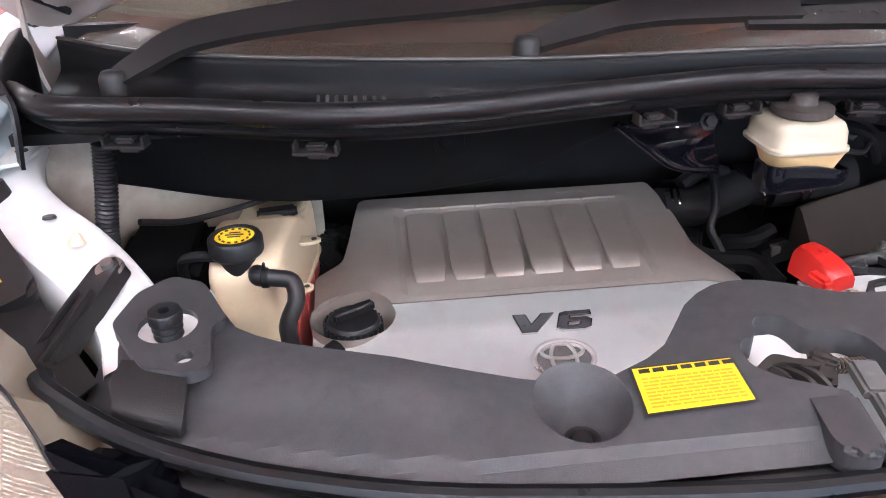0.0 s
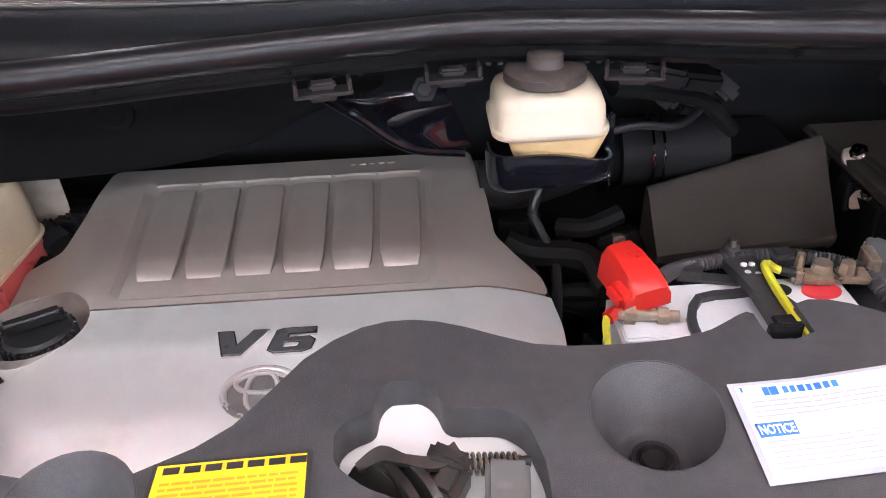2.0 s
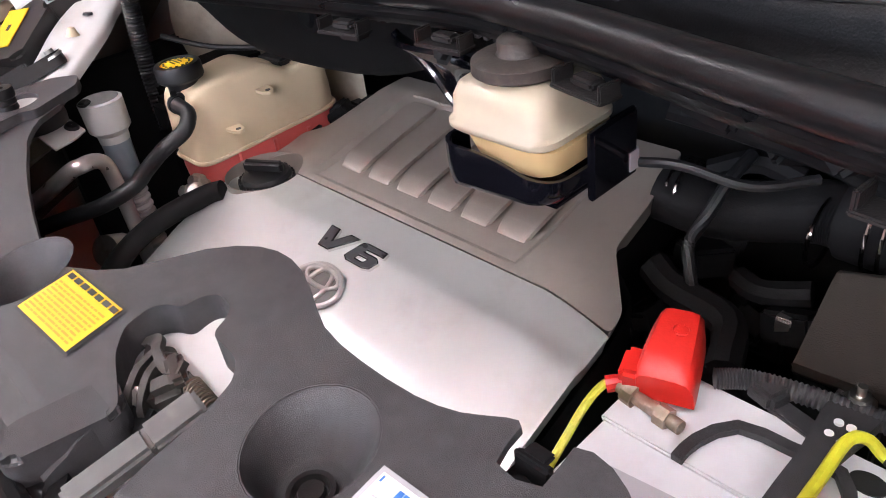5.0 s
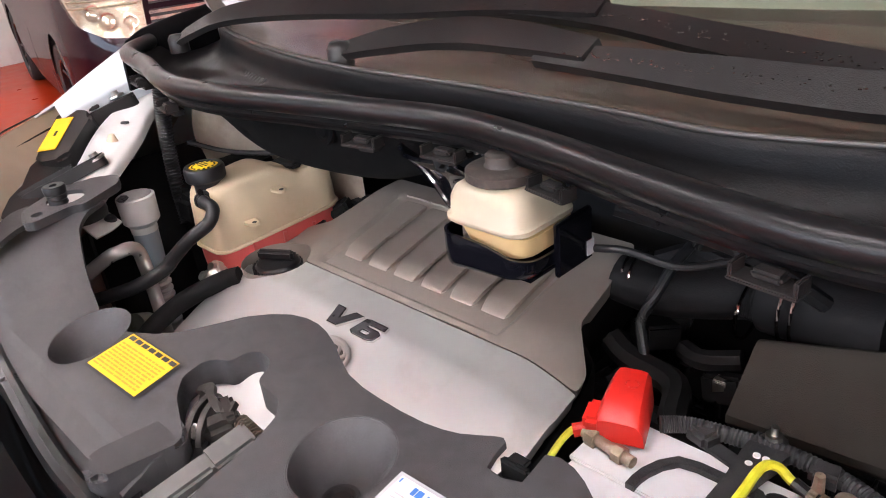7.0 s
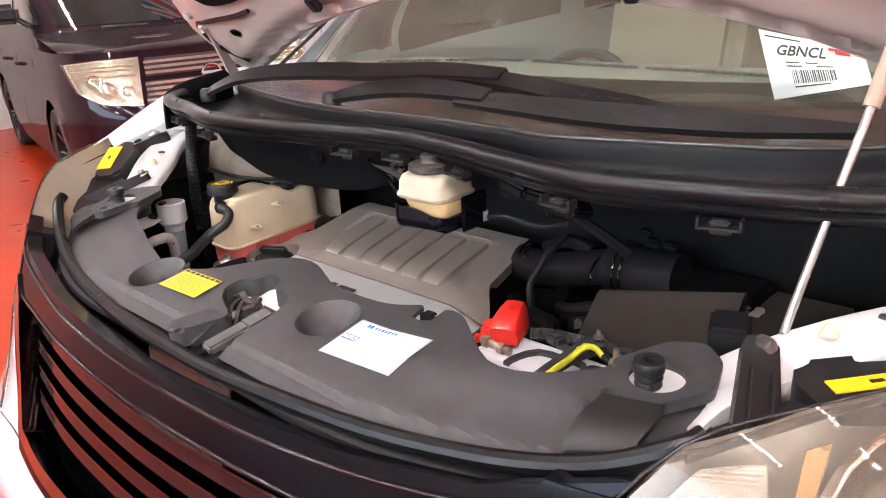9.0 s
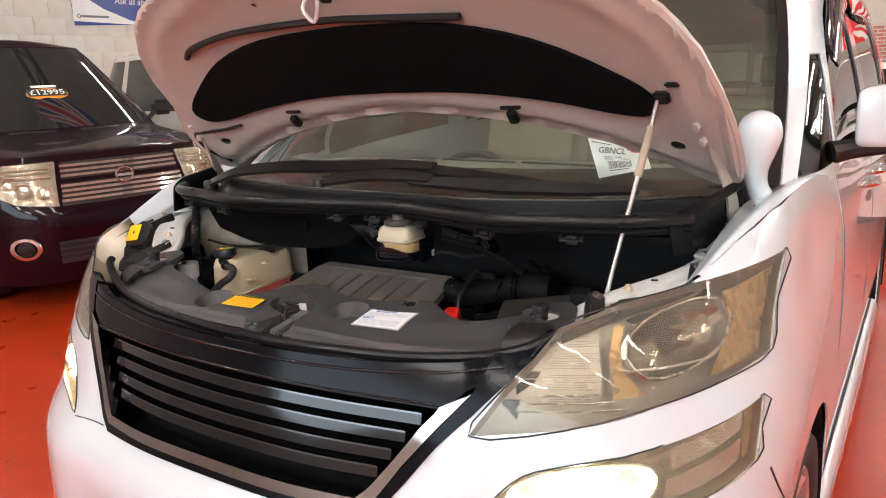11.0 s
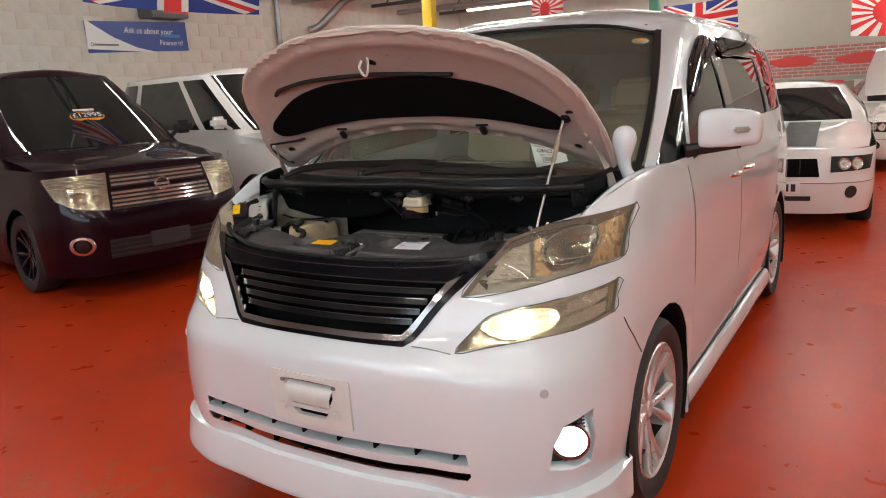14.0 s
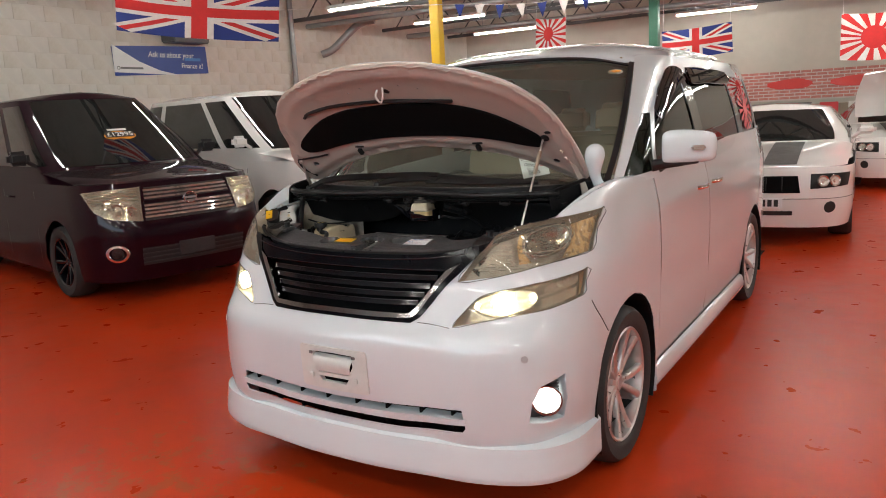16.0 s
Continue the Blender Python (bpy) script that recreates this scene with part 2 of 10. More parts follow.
M = dict(
    pearl=mat("pearl_white_paint", (0.60, 0.665, 0.70), 0.24, 0.0, 0.01, 3, coat=0.9, rvar=0.0),
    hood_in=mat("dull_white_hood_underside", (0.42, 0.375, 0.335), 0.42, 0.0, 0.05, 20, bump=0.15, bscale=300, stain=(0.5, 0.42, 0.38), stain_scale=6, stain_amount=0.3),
    black=mat("gloss_black_plastic", (0.004, 0.004, 0.006), 0.09, 0.0, 0.2, 30, coat=0.2, rvar=0.03, spec=0.34),
    plastic=mat("grained_black_plastic", (0.036, 0.035, 0.037), 0.46, 0.0, 0.40, 700, bump=0.7, bscale=1900, stain=(0.055, 0.052, 0.05), stain_scale=12, stain_amount=0.5, spec=0.45),
    cowl=mat("dull_black_cowl_plastic", (0.0035, 0.0035, 0.004), 0.42, 0.0, 0.15, 30, bump=0.4, bscale=800, spec=0.12),
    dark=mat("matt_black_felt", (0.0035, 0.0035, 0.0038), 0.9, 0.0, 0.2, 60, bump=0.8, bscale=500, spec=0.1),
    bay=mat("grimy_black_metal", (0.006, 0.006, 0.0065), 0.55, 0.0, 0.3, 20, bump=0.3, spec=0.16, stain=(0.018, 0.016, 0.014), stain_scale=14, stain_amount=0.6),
    rubber=mat("black_rubber", (0.011, 0.011, 0.012), 0.42, 0.0, 0.15, 50, bump=0.25, bscale=700, spec=0.35),
    seal=mat("satin_grey_black_seal", (0.007, 0.007, 0.0075), 0.30, 0.0, 0.12, 30, bump=0.2, bscale=600, spec=0.22),
    satin=mat("satin_black_moulding", (0.013, 0.012, 0.012), 0.42, 0.0, 0.12, 30, bump=0.5, bscale=900, spec=0.3, stain=(0.022, 0.02, 0.018), stain_scale=9, stain_amount=0.5),
    # white paint lowered to grey-white for the shade it sits in, plus stains
    rail=mat("shaded_white_inner_paint", (0.56, 0.56, 0.545), 0.42, 0.0, 0.05, 18, bump=0.2, bscale=120, stain=(0.40, 0.37, 0.33), stain_scale=14, stain_amount=0.35),
    greasy=mat("greasy_latch_steel", (0.042, 0.037, 0.033), 0.38, 0.5, 0.3, 60, bump=0.4, bscale=200, stain=(0.02, 0.018, 0.016), stain_scale=45, stain_amount=0.7),
    spring=mat("tan_plated_steel", (0.17, 0.14, 0.11), 0.35, 0.7, 0.15, 80),
    # lighter than the cowl so that the ledge shows a bright line
    edge=mat("satin_edge_highlight", (0.035, 0.033, 0.031), 0.32, 0.0, 0.15, 60, spec=0.5),
    # black band lifted to brown: the tan reflection is put into the colour
    frit=mat("brown_reflection_band", (0.066, 0.052, 0.040), 0.22, 0.0, 0.15, 8, spec=0.3),
    cap=mat("weathered_grey_cap", (0.026, 0.021, 0.018), 0.6, 0.0, 0.2, 60, bump=0.5, bscale=300, stain=(0.11, 0.085, 0.06), stain_scale=40, stain_amount=0.6),
    paleboard=mat("pale_grey_dashboard", (0.30, 0.29, 0.24), 0.7, var=0.08, bump=0.5, bscale=500),
    dark_chrome=mat("smoked_chrome", (0.30, 0.285, 0.28), 0.10, 1.0, 0.06, 40, rvar=0.04),
    chrome=mat("chrome", (0.75, 0.74, 0.73), 0.08, 1.0, 0.04, 40, rvar=0.04),
    smoke=mat("smoked_chrome", (0.35, 0.33, 0.32), 0.12, 1.0, 0.05, 40, rvar=0.04),
    grip=mat("worn_grey_plastic", (0.085, 0.083, 0.08), 0.5, 0.0, 0.2, 60, stain=(0.16, 0.15, 0.14), stain_scale=40, stain_amount=0.5),
    steel=mat("zinc_plated_steel", (0.50, 0.49, 0.46), 0.35, 1.0, 0.15, 80, stain=(0.25, 0.17, 0.1), stain_scale=60, stain_amount=0.5),
    rust=mat("corroded_brass", (0.36, 0.29, 0.22), 0.5, 0.8, 0.3, 120, bump=0.8, bscale=300, stain=(0.6, 0.55, 0.5), stain_scale=80, stain_amount=0.6),
    alloy=mat("silver_alloy_paint", (0.62, 0.60, 0.58), 0.3, 0.7, 0.05, 30, coat=0.5),
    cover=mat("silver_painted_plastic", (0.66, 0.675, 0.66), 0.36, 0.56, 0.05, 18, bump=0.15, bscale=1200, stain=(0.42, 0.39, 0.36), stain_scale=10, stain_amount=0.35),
    # the silver plastic toned down: shade and dark reflections are in this colour
    cover_in=mat("shade_toned_grey_plastic", (0.36, 0.32, 0.285), 0.42, 0.4, 0.06, 25, bump=0.3, bscale=1200, stain=(0.26, 0.23, 0.2), stain_scale=14, stain_amount=0.4),
    tank=mat("milky_nylon", (0.60, 0.49, 0.33), 0.42, 0.0, 0.10, 20, stain=(0.46, 0.31, 0.16), stain_scale=9, stain_amount=0.55),
    brake=mat("cream_nylon", (0.36, 0.32, 0.24), 0.38, 0.0, 0.05, 20, stain=(0.62, 0.48, 0.28), stain_scale=10, stain_amount=0.3),
    brake_low=mat("amber_filled_nylon", (0.62, 0.45, 0.22), 0.38, 0.0, 0.06, 20),
    pink=mat("nylon_over_pink_coolant", (0.55, 0.10, 0.09), 0.35, 0.0, 0.15, 14, stain=(0.62, 0.2, 0.15), stain_scale=10, stain_amount=0.5),
    hose=mat("dull_black_hose", (0.012, 0.0115, 0.012), 0.6, 0.0, 0.2, 40, bump=0.3, bscale=500, spec=0.10),
    lid=mat("dusty_black_lid", (0.050, 0.043, 0.037), 0.62, 0.0, 0.15, 30, bump=0.6, bscale=900, spec=0.14, stain=(0.05, 0.042, 0.035), stain_scale=8, stain_amount=0.6),
    # stained cream, base and stains darkened to include the bay's shade
    tower=mat("shaded_stained_cream", (0.40, 0.35, 0.28), 0.6, 0.0, 0.12, 30, stain=(0.16, 0.12, 0.09), stain_scale=7, stain_amount=0.7),
    neck=mat("clouded_nylon", (0.42, 0.43, 0.42), 0.4, 0.0, 0.1, 30, stain=(0.25, 0.24, 0.22), stain_scale=20, stain_amount=0.5),
    fluidblue=mat("blue_filled_nylon", (0.16, 0.20, 0.23), 0.35, 0.0, 0.1, 30),
    badge=mat("charcoal_badge", (0.045, 0.045, 0.048), 0.3, 0.0, 0.1, 60),
    red=mat("red_soft_plastic", (0.60, 0.022, 0.014), 0.36, 0.0, 0.06, 40, bump=0.2),
    yellow=mat("yellow_label", (0.85, 0.52, 0.01), 0.4, 0.0, 0.03, 30),
    label=mat("white_label", (0.80, 0.81, 0.82), 0.35, 0.0, 0.02, 30),
    ink=mat("black_print", (0.02, 0.02, 0.02), 0.5),
    blue=mat("blue_print", (0.05, 0.19, 0.55), 0.5),
    redink=mat("red_print", (0.62, 0.04, 0.05), 0.5),
    green=mat("green_print", (0.03, 0.45, 0.12), 0.5),
    orange=mat("orange_print", (0.8, 0.3, 0.02), 0.5),
    grey=mat("grey_plastic", (0.16, 0.16, 0.16), 0.5, var=0.1),
    ltgrey=mat("light_grey_plastic", (0.42, 0.43, 0.45), 0.45, var=0.06),
    bat=mat("white_battery_case", (0.70, 0.71, 0.73), 0.36, 0.0, 0.03, 30, bump=0.15, stain=(0.5, 0.48, 0.45), stain_scale=14, stain_amount=0.3),
    wire=mat("yellow_green_wire", (0.62, 0.62, 0.03), 0.4, 0.0, 0.25, 90),
    conduit=mat("grey_corrugated_conduit", (0.045, 0.045, 0.047), 0.5, var=0.15),
    tyre=mat("tyre_rubber", (0.022, 0.021, 0.021), 0.7, 0.0, 0.2, 60, bump=0.5, bscale=300, stain=(0.03, 0.027, 0.025), stain_scale=10, stain_amount=0.4),
    trim=mat("beige_interior", (0.30, 0.25, 0.185), 0.7, var=0.1, bump=0.4),
    dash=mat("dark_dashboard", (0.05, 0.045, 0.042), 0.6, var=0.1, bump=0.5, bscale=500),
    floor=None,
    reflector=mat("lamp_reflector", (0.66, 0.64, 0.60), 0.20, 0.85, 0.08, 60, rvar=0.06),
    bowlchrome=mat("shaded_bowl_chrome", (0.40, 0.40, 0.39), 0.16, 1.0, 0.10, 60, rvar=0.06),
    lamptan=mat("amber_tinted_lamp_silver", (0.46, 0.30, 0.13), 0.28, 0.55, 0.10, 40),
    lampback=mat("dull_lamp_backing", (0.36, 0.34, 0.31), 0.34, 0.5, 0.08, 40, rvar=0.06),
    ribsilver=mat("ribbed_lamp_silver", (0.54, 0.52, 0.48), 0.26, 0.7, 0.06, 60),
    bezel=mat("brushed_lamp_bezel", (0.36, 0.31, 0.23), 0.32, 0.5, 0.08, 40),
    lens=glass("lamp_lens", (0.90, 0.87, 0.80), 0.7, 0.02, 0.075),
    pane=glass("tinted_pane", (0.22, 0.25, 0.22), 1.0),
    dpane=glass("dark_tinted_pane", (0.10, 0.11, 0.10), 1.05),
    # the film here stands for the pale ceiling's reflection
    screen=glass("windscreen_glass", (0.76, 0.83, 0.77), 2.0, 0.01, 0.042),
    visor=glass("smoked_visor", (0.16, 0.13, 0.12), 1.3),
    maroon=mat("maroon_metallic_paint", (0.011, 0.0016, 0.0055), 0.5, 0.0, 0.12, 300, coat=0.5, rvar=0.03, spec=0.04),
    white=mat("white_paint", (0.80, 0.79, 0.77), 0.3, 0.0, 0.02, 12, coat=1.0, rvar=0.03),
    lamp_on=glow("xenon_glow", (1.0, 0.96, 0.70), 60.0),
    fog_on=glow("fog_lamp_glow", (1.0, 0.93, 0.86), 6.0),
    tube=glow("fluorescent_tube", (1.0, 0.965, 0.90), 108.0),
)

M["slat_edge"] = mat("dark_chrome_edge", (0.10, 0.10, 0.105), 0.12, 1.0, 0.05, 40, rvar=0.03)
M["panel"] = mat("blue_black_gloss", (0.0025, 0.0027, 0.0042), 0.12, 0.0, 0.2, 30, rvar=0.03, spec=0.12)
M["bracket"] = mat("cream_bracket_plastic", (0.56, 0.58, 0.56), 0.5, 0.0, 0.06, 30, bump=0.2)
M["stripe"] = mat("brown_grey_stripe", (0.035, 0.028, 0.025), 0.5, 0.0, 0.05, 12, spec=0.2)

# ---- tools ----
def thing(name, label, category, group="", m=None, kind=""):
    ob = new(name)
    ob.empty_display_size = 0.05
    if m is not None:
        ob.matrix_world = m
    return tagged(ob, label, category, group, kind)


def part(name, bm, material, parent=None, label="", angle=32):
    """One mesh object under a thing or under a part."""
    me = bpy.data.meshes.new(name)
    bm.normal_update()
    bm.to_mesh(me)
    bm.free()
    for p in me.polygons:
        p.use_smooth = True
    me.set_sharp_from_angle(angle=radians(angle))
    me.materials.append(M[material] if isinstance(material, str) else material)
    ob = new(name, me)
    if parent is not None:
        ob.parent = parent
    if label:
        tagged(ob, label)
    return ob


def twin(name, bm, material, parent, label=""):
    """The same part on both sides of a car."""
    other = mirrored(bm.copy(), False)
    return part(name, bm, material, parent, label), part(name, other, material, parent, label)


def clear(ob):
    ob.visible_shadow = False
    return ob


def solid(name, bm, material, label, category, group="", kind="", angle=32):
    """A top-level thing of one mesh."""
    return tagged(part(name, bm, material, None, "", angle), label, category, group, kind)


def smooth_line(pts, n, closed=False):
    """Catmull-Rom through points of any dimension, n steps between two of them."""
    p = np.array(pts, float)
    k = len(p)
    out = []
    for i in range(k if closed else k - 1):
        if closed:
            a, b, c, d = p[i - 1], p[i], p[(i + 1) % k], p[(i + 2) % k]
        else:
            b, c = p[i], p[i + 1]
            a = p[i - 1] if i else 2 * b - c
            d = p[i + 2] if i + 2 < k else 2 * c - b
        for j in range(n):
            t = j / n
            out.append(0.5 * (2 * b + (c - a) * t + (2 * a - 5 * b + 4 * c - d) * t * t + (3 * b - a - 3 * c + d) * t ** 3))
    if not closed:
        out.append(p[-1])
    return np.array(out)


def box(bm, centre, size, m=None, bevel=0.0, seg=2, taper=1.0):
    vs = bmesh.ops.create_cube(bm, size=1.0)["verts"]
    t = Matrix.Translation(centre) @ (m or Matrix.Identity(4))
    for v in vs:
        k = taper if v.co.z > 0 else 1.0
        v.co = t @ Vector((v.co.x * size[0] * k, v.co.y * size[1] * k, v.co.z * size[2]))
    if bevel:
        es = list({e for v in vs for e in v.link_edges})
        bmesh.ops.bevel(bm, geom=es, offset=min(bevel, min(size) * 0.45), segments=seg, affect="EDGES", clamp_overlap=True)


def rod(bm, a, b, r, r2=None, seg=14):
    a, b = Vector(a), Vector(b)
    d = b - a
    m = Matrix.Translation((a + b) / 2) @ d.to_track_quat("Z", "Y").to_matrix().to_4x4()
    return bmesh.ops.create_cone(bm, cap_ends=True, segments=seg, radius1=r, radius2=r if r2 is None else r2, depth=d.length, matrix=m)["verts"]


def ball(bm, c, r, scale=(1, 1, 1), seg=14):
    m = Matrix.Translation(c) @ Matrix.Diagonal((*scale, 1))
    return bmesh.ops.create_uvsphere(bm, u_segments=seg, v_segments=seg // 2 + 2, radius=r, matrix=m)["verts"]


def lathe(bm, profile, m=None, seg=24, arc=1.0):
    """Turns a profile of (radius, height) round the local z axis."""
    m = m or Matrix.Identity(4)
    rings = []
    for j in range(seg):
        a = 2 * math.pi * arc * j / seg
        rings.append([bm.verts.new(m @ Vector((r * math.cos(a), r * math.sin(a), h))) for r, h in profile])
    for j in range(seg):
        p, q = rings[j], rings[(j + 1) % seg]
        for i in range(len(profile) - 1):
            vs = [p[i], q[i], q[i + 1], p[i + 1]]
            try:
                bm.faces.new(vs)
            except ValueError:
                pass
    bmesh.ops.remove_doubles(bm, verts=[v for r in rings for v in r], dist=1e-6)


def tube(bm, pts, r, seg=10, n=6, closed=False, radii=None, ridges=0.0):
    """A pipe along a smooth line; ridges: the depth of its corrugation."""
    line = smooth_line(pts, n, closed)
    if ridges:
        line = smooth_line(line, 3, closed)
    k = len(line)
    up = Vector((0.13, 0.21, 0.97))
    rings = []
    for i in range(k):
        a, b = line[max(i - 1, 0)], line[min(i + 1, k - 1)]
        if closed:
            a, b = line[i - 1], line[(i + 1) % k]
        d = Vector(b - a).normalized()
        s = d.cross(up)
        if s.length < 0.05:
            s = d.cross(Vector((1, 0, 0)))
        s.normalize()
        w = s.cross(d)
        rr = r if radii is None else float(np.interp(i / max(k - 1, 1), np.linspace(0, 1, len(radii)), radii))
        if ridges and i % 2:
            rr -= ridges
        rings.append([bm.verts.new(Vector(line[i]) + rr * (math.cos(2 * math.pi * j / seg) * s + math.sin(2 * math.pi * j / seg) * w)) for j in range(seg)])
    for i in range(k if closed else k - 1):
        p, q = rings[i], rings[(i + 1) % k]
        for j in range(seg):
            bm.faces.new([p[j], p[(j + 1) % seg], q[(j + 1) % seg], q[j]])
    if not closed:
        bm.faces.new(list(reversed(rings[0])))
        bm.faces.new(rings[-1])
    bmesh.ops.recalc_face_normals(bm, faces=bm.faces[:])


def ribbon(bm, pts, width, thick, up=(0, 0, 1), n=6):
    """A flat bar along a smooth line, its width across the line and level with up's plane."""
    line = smooth_line(pts, n)
    k = len(line)
    rings = []
    for i in range(k):
        d = Vector(line[min(i + 1, k - 1)] - line[max(i - 1, 0)]).normalized()
        s = d.cross(Vector(up)).normalized()
        w = s.cross(d)
        c = Vector(line[i])
        wd = width if not isinstance(width, (list, tuple)) else float(np.interp(i / (k - 1), np.linspace(0, 1, len(width)), width))
        rings.append([bm.verts.new(c + s * wd / 2 * a + w * thick / 2 * b) for a, b in ((-1, -1), (1, -1), (1, 1), (-1, 1))])
    for i in range(k - 1):
        for j in range(4):
            bm.faces.new([rings[i][j], rings[i][(j + 1) % 4], rings[i + 1][(j + 1) % 4], rings[i + 1][j]])
    bm.faces.new(list(reversed(rings[0])))
    bm.faces.new(rings[-1])
    bmesh.ops.recalc_face_normals(bm, faces=bm.faces[:])


def prism(bm, outline, z0, z1, m=None, bevel=0.0, seg=2):
    """A plate: an outline of (x, y) from z0 to z1, with its upper rim rounded."""
    m = m or Matrix.Identity(4)
    k = len(outline)
    area = sum(outline[i][0] * outline[(i + 1) % k][1] - outline[(i + 1) % k][0] * outline[i][1] for i in range(k))
    if area < 0:
        outline = outline[::-1]
    lo = [bm.verts.new(m @ Vector((x, y, z0))) for x, y in outline]
    hi = [bm.verts.new(m @ Vector((x, y, z1))) for x, y in outline]
    top = bm.faces.new(hi)
    bm.faces.new(list(reversed(lo)))
    for i in range(k):
        bm.faces.new([lo[i], lo[(i + 1) % k], hi[(i + 1) % k], hi[i]])
    if bevel:
        bmesh.ops.bevel(bm, geom=list(top.edges), offset=bevel, segments=seg, affect="EDGES", clamp_overlap=True)


def mirrored(bm, both=True):
    """Adds (or turns the mesh into) its mirror image across the car's middle plane."""
    if both:
        geom = bmesh.ops.duplicate(bm, geom=bm.verts[:] + bm.edges[:] + bm.faces[:])["geom"]
    else:
        geom = bm.verts[:] + bm.faces[:]
    for g in geom:
        if isinstance(g, bmesh.types.BMVert):
            g.co.x = -g.co.x
    bmesh.ops.reverse_faces(bm, faces=[g for g in geom if isinstance(g, bmesh.types.BMFace)])
    if both:
        bmesh.ops.delete(bm, geom=[f for f in bm.faces if all(abs(v.co.x) < 2e-3 for v in f.verts)], context="FACES")
        for v in bm.verts:
            if abs(v.co.x) < 2e-3:
                v.co.x = 0.0
        bmesh.ops.remove_doubles(bm, verts=[v for v in bm.verts if abs(v.co.x) < 1e-4], dist=1e-3)
    return bm


def inside(poly, x, y):
    hit = False
    k = len(poly)
    for i in range(k):
        (x1, y1), (x2, y2) = poly[i], poly[(i + 1) % k]
        if (y1 > y) != (y2 > y) and x < (x2 - x1) * (y - y1) / (y2 - y1) + x1:
            hit = not hit
    return hit


class Skin:
    """A smooth surface through rows of points, one row a height: at(u, v) with u from 0 to 1 along a row and v the height."""

    def __init__(self, heights, rows):
        self.v = np.array(heights, float)
        self.g = np.array(rows, float)

    def row(self, k, u):
        p = self.g[k]
        n = len(p) - 1
        s = min(max(u, 0.0), 1.0) * n
        i = min(int(s), n - 1)
        t = s - i
        b, c = p[i], p[i + 1]
        a = p[i - 1] if i else b * (1, 1) + (b - c) * ((-1, 1) if abs(b[0]) < 1e-6 else (1, 1)) if len(b) == 2 else 2 * b - c
        if i == 0 and len(b) == 2 and abs(b[0]) < 1e-6:
            a = np.array((-c[0], c[1]))
        d = p[i + 2] if i + 2 <= n else 2 * c - b
        return 0.5 * (2 * b + (c - a) * t + (2 * a - 5 * b + 4 * c - d) * t * t + (3 * b - a - 3 * c + d) * t ** 3)

    def at(self, u, v):
        h = self.v
        n = len(h) - 1
        i = int(min(max(np.searchsorted(h, v) - 1, 0), n - 1))
        t = (v - h[i]) / (h[i + 1] - h[i])
        b, c = self.row(i, u), self.row(i + 1, u)
        mb = (c - self.row(i - 1, u)) / (h[i + 1] - h[i - 1]) if i else (c - b) / (h[1] - h[0])
        mc = (self.row(i + 2, u) - b) / (h[i + 2] - h[i]) if i + 2 <= n else (c - b) / (h[n] - h[n - 1])
        w = h[i + 1] - h[i]
        t = min(max(t, -0.2), 1.2)
        p = (2 * t**3 - 3 * t**2 + 1) * b + (t**3 - 2 * t**2 + t) * w * mb + (3 * t**2 - 2 * t**3) * c + (t**3 - t**2) * w * mc
        return Vector((p[0], p[1], v))

    def normal(self, u, v):
        e = 2e-3
        du = self.at(min(u + e, 1), v) - self.at(max(u - e, 0), v)
        dv = self.at(u, v + e) - self.at(u, v - e)
        return du.cross(dv).normalized()

    def find(self, x, y, v):
        us = np.linspace(0, 1, 241)
        d = [(self.at(u, v).x - x) ** 2 + (self.at(u, v).y - y) ** 2 for u in us]
        return float(us[int(np.argmin(d))])

    def outline(self, pts, n=4, smooth=False, closed=True):
        """Points near the surface as (u, v), with steps between them."""
        uv = [(self.find(x, y, z), z) for x, y, z in pts]
        if smooth:
            return [tuple(p) for p in smooth_line(uv, n, closed)]
        return uv

    def sheet(self, poly, holes=(), d0=0.0, d1=None, du=0.02, dv=0.03, bulge=0.0, along=None):
        """The part of the surface inside an outline of (u, v), less holes, d0 off it; with d1 a slab from d0 to d1."""
        bm = bmesh.new()
        bm.faces.new([bm.verts.new((u, v, 0)) for u, v in poly])
        us, vs = [p[0] for p in poly], [p[1] for p in poly]

        def cut(p, n, lo=None, hi=None):
            fs = bm.faces[:]
            if lo is not None:
                fs = [f for f in fs if max(v.co.x for v in f.verts) >= lo[0] and min(v.co.x for v in f.verts) <= hi[0] and max(v.co.y for v in f.verts) >= lo[1] and min(v.co.y for v in f.verts) <= hi[1]]
            geom = list({v for f in fs for v in f.verts}) + list({e for f in fs for e in f.edges}) + fs
            bmesh.ops.bisect_plane(bm, geom=geom, plane_co=p, plane_no=n, dist=1e-6)

        for u in np.arange(min(us) + du, max(us), du):
            cut((u, 0, 0), (1, 0, 0))
        for v in np.arange(min(vs) + dv, max(vs), dv):
            cut((0, v, 0), (0, 1, 0))
        for hole in holes:
            k = len(hole)
            lo = (min(p[0] for p in hole), min(p[1] for p in hole))
            hi = (max(p[0] for p in hole), max(p[1] for p in hole))
            for i in range(k):
                (x1, y1), (x2, y2) = hole[i], hole[(i + 1) % k]
                if abs(x2 - x1) + abs(y2 - y1) > 1e-6:
                    e = 0.012
                    cut((x1, y1, 0), (y1 - y2, x2 - x1, 0), (min(x1, x2) - e, min(y1, y2) - e), (max(x1, x2) + e, max(y1, y2) + e))
            gone = []
            for f in bm.faces:
                c = f.calc_center_median()
                if lo[0] <= c.x <= hi[0] and lo[1] <= c.y <= hi[1] and inside(hole, c.x, c.y):
                    gone.append(f)
            bmesh.ops.delete(bm, geom=gone, context="FACES")
